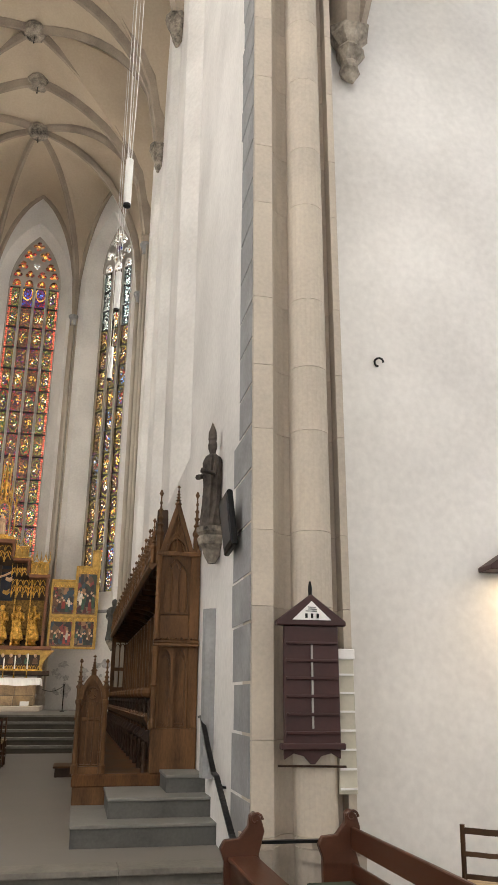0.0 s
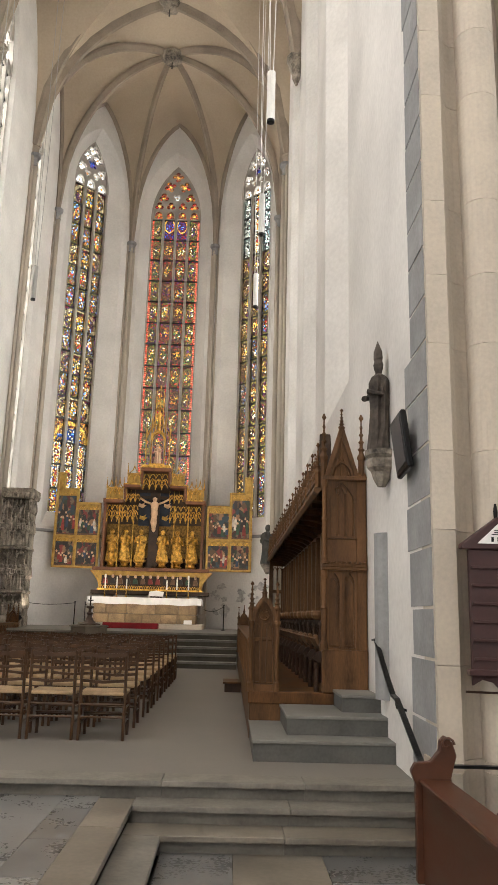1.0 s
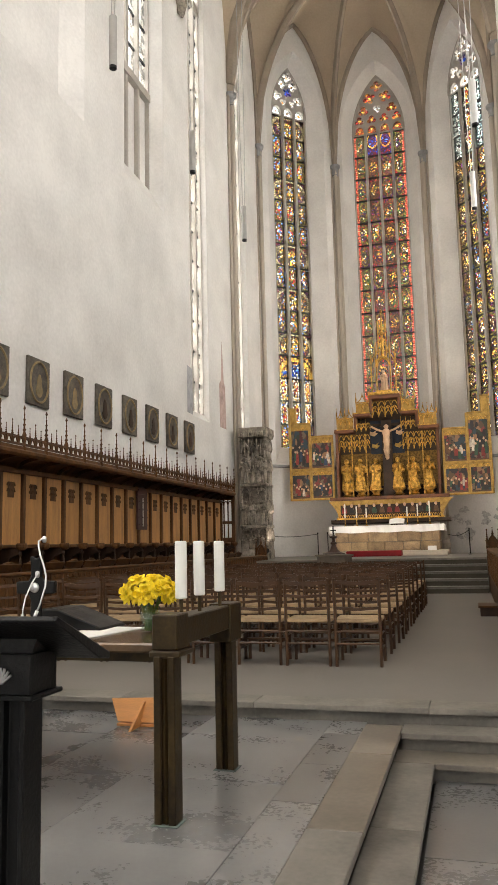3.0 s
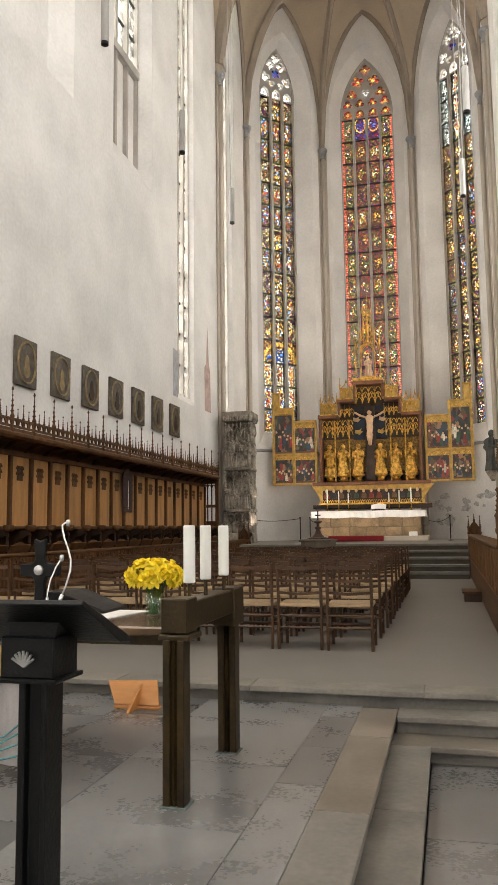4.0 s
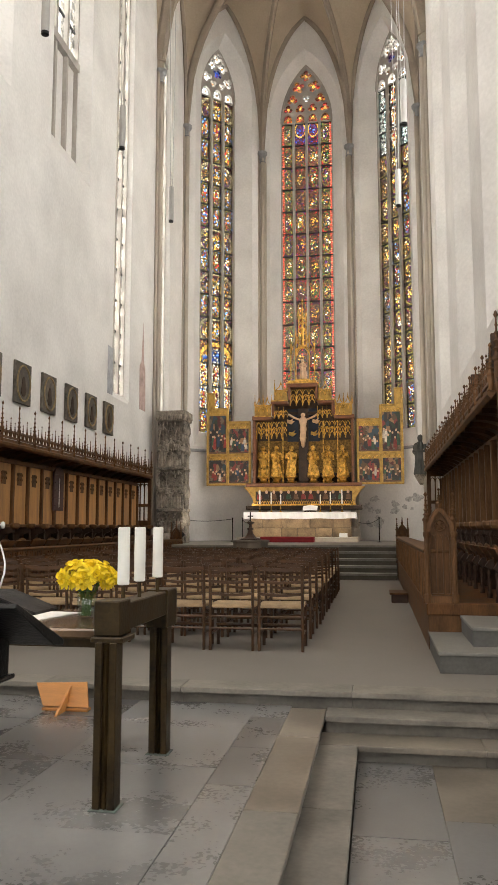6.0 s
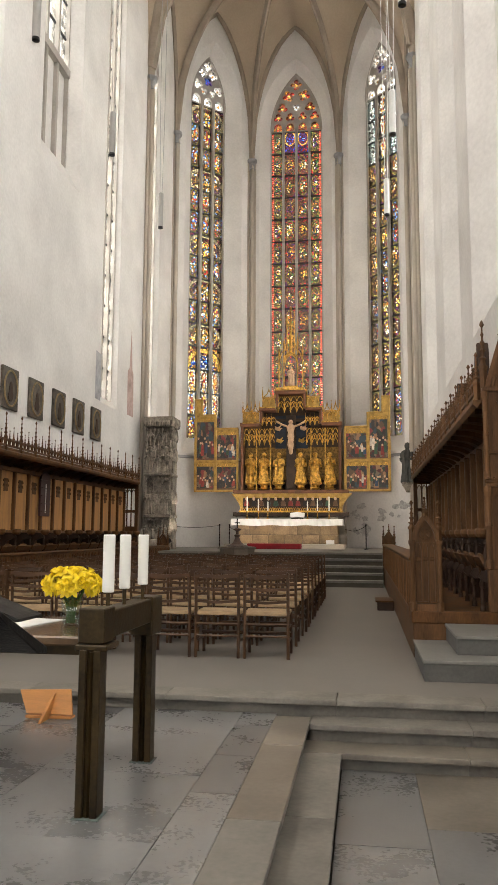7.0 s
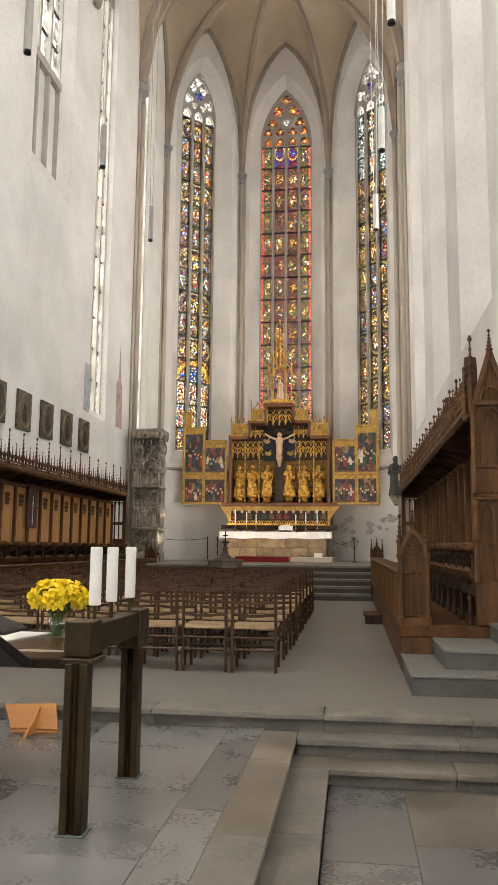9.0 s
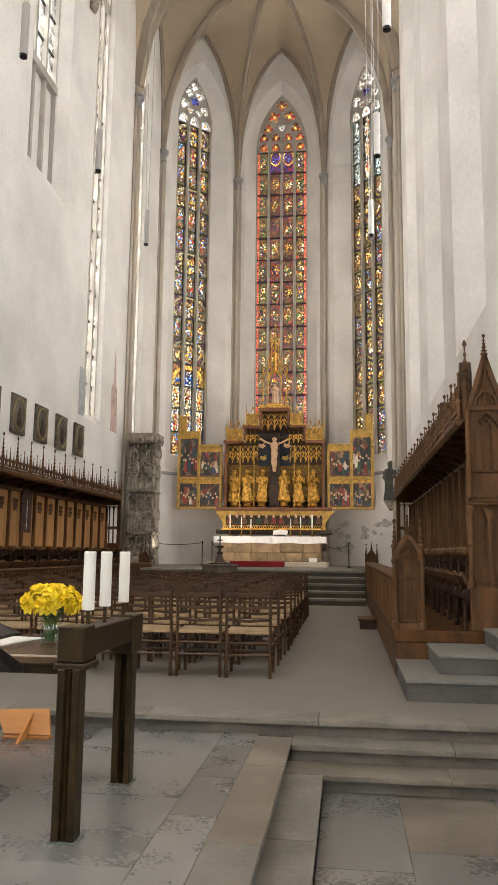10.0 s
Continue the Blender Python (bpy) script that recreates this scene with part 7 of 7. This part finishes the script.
def pillar_candle(y, h0):
    c = thing("pillar_candle", (1.155, y, 1.30), "thick white pillar candle on a thin metal pin", "candle", "candles on the altar table")
    bm = lathe(BM(), [(0.011, 0), (0.011, h0), (0.02, h0 + 0.003)], (1.155, y, 1.299), 8)
    part("pin", bm, M_BRONZE, c)
    bm = lathe(BM(), [(0.026, 0), (0.0315, 0.004), (0.0315, 0.296), (0.028, 0.303), (0.01, 0.298)], (1.155, y, 1.302 + h0), 20)
    part("wax", bm, M_WAX, c, smooth=False)
    bm = lathe(BM(), [(0.002, 0), (0.002, 0.015)], (1.155, y, 1.302 + h0 + 0.297), 5)
    part("wick", bm, M_IRON, c)


for y in (3.94, 4.22, 4.58):
    pillar_candle(y, 0.085)

# daffodils in a glass
G_VASE = bpy.data.materials.new("vase_glass")
G_VASE.use_nodes = True
vn = G_VASE.node_tree.nodes
vt, vg, vm = vn.new("ShaderNodeBsdfTransparent"), vn.new("ShaderNodeBsdfGlossy"), vn.new("ShaderNodeMixShader")
vt.inputs[0].default_value, vg.inputs["Roughness"].default_value = (0.90, 0.95, 0.92, 1), 0.05
vm.inputs[0].default_value = 0.10
G_VASE.node_tree.links.new(vt.outputs[0], vm.inputs[1])
G_VASE.node_tree.links.new(vg.outputs[0], vm.inputs[2])
G_VASE.node_tree.links.new(vm.outputs[0], vn["Material Output"].inputs[0])
FX, FY, FZ = 0.80, 4.34, 1.167
vs = thing("vase", (FX, FY, FZ), "clear glass vase with daffodil stems", "vase")
bm = lathe(BM(), [(0.045, 0), (0.05, 0.004), (0.062, 0.15), (0.058, 0.15), (0.046, 0.012)], (FX, FY, FZ), 18)
part("glass", bm, G_VASE, vs, smooth=True)
fl_ = thing("daffodils", (FX, FY, FZ), "bunch of bright yellow daffodils with green stems", "flowers")
frn = random.Random(17)


def petal_mesh():
    """One bloom: six petals round a trumpet, facing +z."""
    bm = BM()
    for k in range(6):
        a = k * math.pi / 3
        ca, sa = math.cos(a), math.sin(a)
        pts = [(0.0, 0), (0.022, 0.015), (0.042, 0.012), (0.056, 0), (0.042, -0.012), (0.022, -0.015)]
        vsn = [bm.verts.new((r * ca - w * sa, r * sa + w * ca, 0.004 + 0.2 * r * (1 if k % 2 else 0.4))) for r, w in pts]
        bm.faces.new(vsn)
    bmesh.ops.remove_doubles(bm, verts=bm.verts, dist=0.0005)
    lathe(bm, [(0.006, 0), (0.012, 0.012), (0.016, 0.03), (0.021, 0.037), (0.012, 0.02)], (0, 0, 0), 9)
    me = bpy.data.meshes.new("bloom")
    bm.to_mesh(me)
    bm.free()
    me.materials.append(M_YELLOW)
    return me


bloom = petal_mesh()
for k in range(70):
    a, e = frn.uniform(0, 2 * math.pi), math.acos(frn.uniform(-0.15, 1))
    rr = frn.uniform(0.75, 1.0)
    dv = Vector((math.sin(e) * math.cos(a), math.sin(e) * math.sin(a), math.cos(e)))
    p = Vector((0.155 * dv.x, 0.14 * dv.y, 0.215 + 0.095 * dv.z)) * 1.0
    p = Vector((p.x * rr, p.y * rr, 0.205 + (p.z - 0.205) * rr))
    ob = new("bloom", bloom)
    q = (dv + Vector((frn.uniform(-0.4, 0.4), frn.uniform(-0.4, 0.4), frn.uniform(-0.3, 0.3)))).to_track_quat('Z', 'Y')
    ob.matrix_basis = Matrix.Translation(p) @ q.to_matrix().to_4x4()
    ob.parent = fl_
for k in range(26):
    a = frn.uniform(0, 2 * math.pi)
    r0, r1 = frn.uniform(0, 0.036), frn.uniform(0.03, 0.10)
    bm = BM()
    sweep(bm, [(r0 * math.cos(a + 1), r0 * math.sin(a + 1), 0.012), (0.03 * math.cos(a), 0.03 * math.sin(a), 0.12), (r1 * math.cos(a), r1 * math.sin(a), 0.21)], ngon(0.0035, 5))
    part("stem", bm, M_GREEN, fl_, world_space=False)

# papers and book rest on the table
pp = thing("paper", (0.5, 4.3, 1.167), "white sheet lying on the altar table", "paper")
bm = BM()
prism(bm, [(0.30, 3.98), (0.56, 4.0), (0.68, 4.56), (0.36, 4.60)], lambda u, v, d: Vector((u, v, 1.166 + d)), 0.006)
part("sheet", bm, M_PAPER, pp)
br = thing("book_rest", (0.3, 4.5, 1.167), "black sloping book rest on the altar table", "book rest")
bm = BM()
prism(bm, [(0, 0), (0.42, 0), (0.42, 0.02), (0.12, 0.13), (0, 0.13)], lambda u, v, d: Vector((0.05 + u, 4.36 + d, 1.166 + v)), 0.34)
part("wedge", bev(bm, 0.006), M_IRON, br)
xc = thing("table_cross", (0.155, 4.15, 1.166), "black metal standing cross with a crystal disc", "cross")
CX_ = lambda u, v, d: Vector((0.155 + u, 4.14 + d, 1.166 + v))
bm = BM()
prism(bm, [(-0.035, 0), (0.035, 0), (0.03, 0.20), (0.045, 0.235), (0.125, 0.24), (0.13, 0.31), (0.045, 0.315), (0.03, 0.34), (0.038, 0.46), (0.0, 0.44), (-0.038, 0.46), (-0.03, 0.34), (-0.045, 0.315), (-0.13, 0.31), (-0.125, 0.24), (-0.045, 0.235), (-0.03, 0.20)], lambda u, v, d: CX_(u, v, d), 0.035)
part("cross_body", bev(bm, 0.006), M_IRON, xc)
bm = lathe(BM(), [(0.03, 0), (0.028, 0.012), (0.01, 0.02)], (0, 0, 0), 14)
bmesh.ops.rotate(bm, verts=bm.verts, matrix=Matrix.Rotation(math.pi / 2, 3, 'X'), cent=(0, 0, 0))
bmesh.ops.translate(bm, verts=bm.verts, vec=CX_(0, 0.275, -0.002))
part("crystal", bm, M_CHROME, xc, "shining crystal disc")

# banner cloth hanging from the table front
bn = thing("table_hanging", (-0.2, 3.84, 0.45), "pale embroidered cloth with a gold band and teal lines", "cloth")
bm = BM()
n = 24
r0 = [bm.verts.new((-0.75 + 1.07 * k / n, 3.845 + 0.01 * math.sin(k * 1.1), 1.05)) for k in range(n + 1)]
r1 = [bm.verts.new((-0.75 + 1.07 * k / n, 3.84 + 0.018 * math.sin(k * 1.1), 0.43)) for k in range(n + 1)]
for k in range(n):
    bm.faces.new((r0[k], r0[k + 1], r1[k + 1], r1[k]))
bmesh.ops.solidify(bm, geom=bm.faces, thickness=0.006)
part("cloth", bm, mat("pale_textile", (0.62, 0.58, 0.56), 0.85, vary=0.12, scale=5, fine=90, bump=0.2), bn)
part("gold_band", box(BM(), -0.75, 0.315, 3.815, 3.822, 0.86, 1.05), mat("gold_textile", (0.42, 0.30, 0.07), 0.7, vary=0.35, scale=14, fine=60, bump=0.2), bn)
for k in range(4):
    bm = BM()
    sweep(bm, [(0.31 - 0.02 * k, 3.814, 0.70 - 0.07 * k), (0.15 - 0.05 * k, 3.814, 0.58 - 0.05 * k), (-0.15, 3.814, 0.52 - 0.02 * k)], ngon(0.005, 4), up=Vector((0, 1, 0)))
    part("teal_line", bm, mat("teal_thread", (0.10, 0.30, 0.30), 0.8, vary=0.1), bn)

# ---- lectern ----
le = thing("lectern", (1.05, 2.6, PLAT), "black iron lectern with a slanting top and a shell badge", "lectern")
LXc, LYc = 1.055, 2.60
bm = BM()
prism(bm, [(-0.056, -0.06), (-0.030, -0.06), (-0.022, -0.03), (0.026, -0.03), (0.034, -0.06), (0.056, -0.06), (0.056, 0.06), (-0.056, 0.06)], lambda u, v, d: Vector((LXc + u, LYc + v, PLAT + d)), 1.15 - PLAT)
part("column", bev(bm, 0.004), M_IRON, le)
part("foot_plate", bbox(LXc - 0.18, LXc + 0.18, LYc - 0.18, LYc + 0.18, PLAT - 0.002, PLAT + 0.015, 0.004), M_IRON, le)
part("flange", bbox(LXc - 0.12, LXc + 0.115, LYc - 0.11, LYc + 0.10, 1.143, 1.16, 0.004), M_IRON, le)
blk = part("block", bbox(LXc - 0.105, LXc + 0.10, LYc - 0.10, LYc + 0.08, 1.16, 1.30, 0.004), M_IRON, le)
bm = BM()
prism(bm, [(-0.085, 0), (0.09, 0), (0.12, 0.10), (-0.11, 0.10)], lambda u, v, d: Vector((LXc + u, LYc - 0.07 + d, 1.30 + v)), 0.13)
part("neck", bm, M_IRON, le)
bm = BM()
for k in range(7):
    a = radians(30 + 20 * k)
    sweep(bm, [(LXc - 0.01, LYc - 0.104, 1.20), (LXc - 0.01 + 0.05 * math.cos(a), LYc - 0.112, 1.205 + 0.05 * math.sin(a))], [(-0.003, -0.003), (0.003, -0.003), (0.005, 0.003), (-0.005, 0.003)], up=Vector((0, 1, 0)))
part("shell", bm, M_CHROME, blk, "small silver scallop shell")
bm = BM()
prism(bm, [(2.38, 1.425), (2.40, 1.44), (2.78, 1.275), (2.78, 1.25), (2.70, 1.262)], lambda u, v, d: Vector((0.62 + d, u, v)), 0.70)
part("slanting_top", bev(bm, 0.004), M_IRON, le)


def gooseneck(pts, r, name):
    g = thing(name, pts[0], "thin chrome gooseneck microphone on the lectern", "microphone", "lectern microphones")
    bm = BM()
    sweep(bm, pts, ngon(r, 8), up=Vector((0, 1, 0)))
    part("neck", bm, M_CHROME, g, smooth=True)
    a, b = Vector(pts[0]), Vector(pts[1])
    bm = BM()
    sweep(bm, [a, a.lerp(b, 0.55)], ngon(r * 2.0, 8), up=Vector((0, 1, 0)))
    part("base", bm, M_CHROME, g, smooth=True)
    bm = lathe(BM(), [(0.003, -0.012), (0.007, -0.009), (0.008, 0), (0.007, 0.009), (0.002, 0.012)], pts[-1], 10)
    part("capsule", bm, M_CHROME, g, smooth=True)


gooseneck([(1.215, 2.42, 1.425), (1.235, 2.43, 1.48), (1.247, 2.44, 1.535), (1.243, 2.45, 1.57), (1.228, 2.46, 1.605), (1.208, 2.47, 1.64), (1.192, 2.485, 1.67), (1.188, 2.49, 1.688), (1.196, 2.50, 1.697), (1.205, 2.50, 1.695)], 0.0033, "microphone")
gooseneck([(1.172, 2.42, 1.425), (1.168, 2.43, 1.46), (1.172, 2.44, 1.50), (1.185, 2.455, 1.545), (1.198, 2.47, 1.575)], 0.0026, "microphone")

# pine stand on the platform floor
ps = thing("pine_stand", (0.15, 5.6, PLAT), "orange pine picture stand leaning on the platform", "stand")
bm = BM()
prism(bm, [(-0.03, PLAT + 0.03), (0.33, PLAT + 0.03), (0.27, PLAT + 0.19), (-0.13, PLAT + 0.175)], lambda u, v, d: Vector((u, 5.60 + (v - PLAT) * 0.7 + d, v)), 0.018)
part("board", bm, M_PINE, ps)
bm = BM()
prism(bm, [(5.44, PLAT), (5.64, PLAT), (5.74, PLAT + 0.165), (5.70, PLAT + 0.165)], lambda u, v, d: Vector((0.14 + d, u, v)), 0.02)
part("strut", bm, M_PINE, ps)
part("foot", bbox(-0.03, 0.33, 5.60, 5.68, PLAT, PLAT + 0.02, 0.003), M_PINE, ps)

# worn grey patches where the plaster has flaked off the apse wall
M_FLAKE = mat("flaked_plaster", (0.50, 0.49, 0.47), 0.9, vary=0.3, scale=9, fine=40, bump=0.3, spec=0.2)
pr_ = random.Random(77)
fk = thing("plaster_damage", F_SDIAG.at(F_SDIAG.length / 2, 2.2), "irregular grey patches of flaked wall plaster", "patches", kind="structure")
for k in range(16):
    u0, z0, r = pr_.uniform(0.3, 3.0), pr_.uniform(1.75, 2.75), pr_.uniform(0.05, 0.17)
    o = []
    for j in range(13):
        a = 2 * math.pi * j / 13
        rr = r * (0.55 + 0.6 * pr_.random())
        o.append((u0 + 1.7 * rr * math.cos(a), z0 + rr * math.sin(a)))
    bm = BM()
    prism(bm, o, lambda u, v, d: F_SDIAG.at(u, v, -0.004 + d), 0.01)
    part("patch", bm, M_FLAKE, fk)

# faded painting beside the clear window of the north wall
for nm, lab, col, o in (("painted_mark", "faded grey painted block on the white wall", (0.40, 0.40, 0.41), [(18.37, 5.13), (18.77, 5.13), (18.77, 6.36), (18.37, 6.38)]),
                        ("painted_mark", "faded reddish painted spire on the white wall", (0.50, 0.37, 0.33), [(21.06, 5.13), (21.64, 5.13), (21.58, 6.4), (21.46, 6.55), (21.33, 7.75), (21.2, 6.55), (21.03, 6.4)])):
    bm = BM()
    prism(bm, o, lambda u, v, d: Vector((-W + 0.004 - d, u, v)), 0.008)
    tagged(part(nm, bm, mat(nm, col, 0.9, vary=0.2, scale=4, fine=20, bump=0.1, spec=0.15)), lab, "wall painting", kind="structure")


def altar_spot(sx, y):
    """A small warm floor lamp behind the stall desk, turned up to the high altar."""
    x, aim = sx * 3.10, (sx * 0.2, 26.4, 5.2)
    l = thing("spotlight", (x, y, EZ - 0.003), "small black spotlight standing behind the bench end", "lamp", "altar spotlights")
    part("stand", lathe(BM(), [(0.09, 0), (0.09, 0.012), (0.015, 0.02), (0.015, 0.16)], (x, y, EZ - 0.004), 10), M_IRON, l)
    m = look((x, y, 1.44), aim)
    bm = lathe(BM(), [(0.05, 0), (0.07, 0.02), (0.07, 0.15), (0.06, 0.15), (0.05, 0.03)], (0, 0, 0), 12)
    bmesh.ops.transform(bm, matrix=m @ Matrix.Rotation(math.pi, 4, 'X'), verts=bm.verts)
    part("housing", bm, M_IRON, l)
    d = bpy.data.lights.new("warm_spot", 'SPOT')
    d.energy, d.color, d.spot_size, d.spot_blend, d.shadow_soft_size = 820, (1.0, 0.87, 0.72), radians(78), 0.6, 0.06
    new("warm_spot", d).matrix_world = look(m @ Vector((0, 0, -0.13)), aim)


altar_spot(-1, 21.42)
altar_spot(1, 20.46)
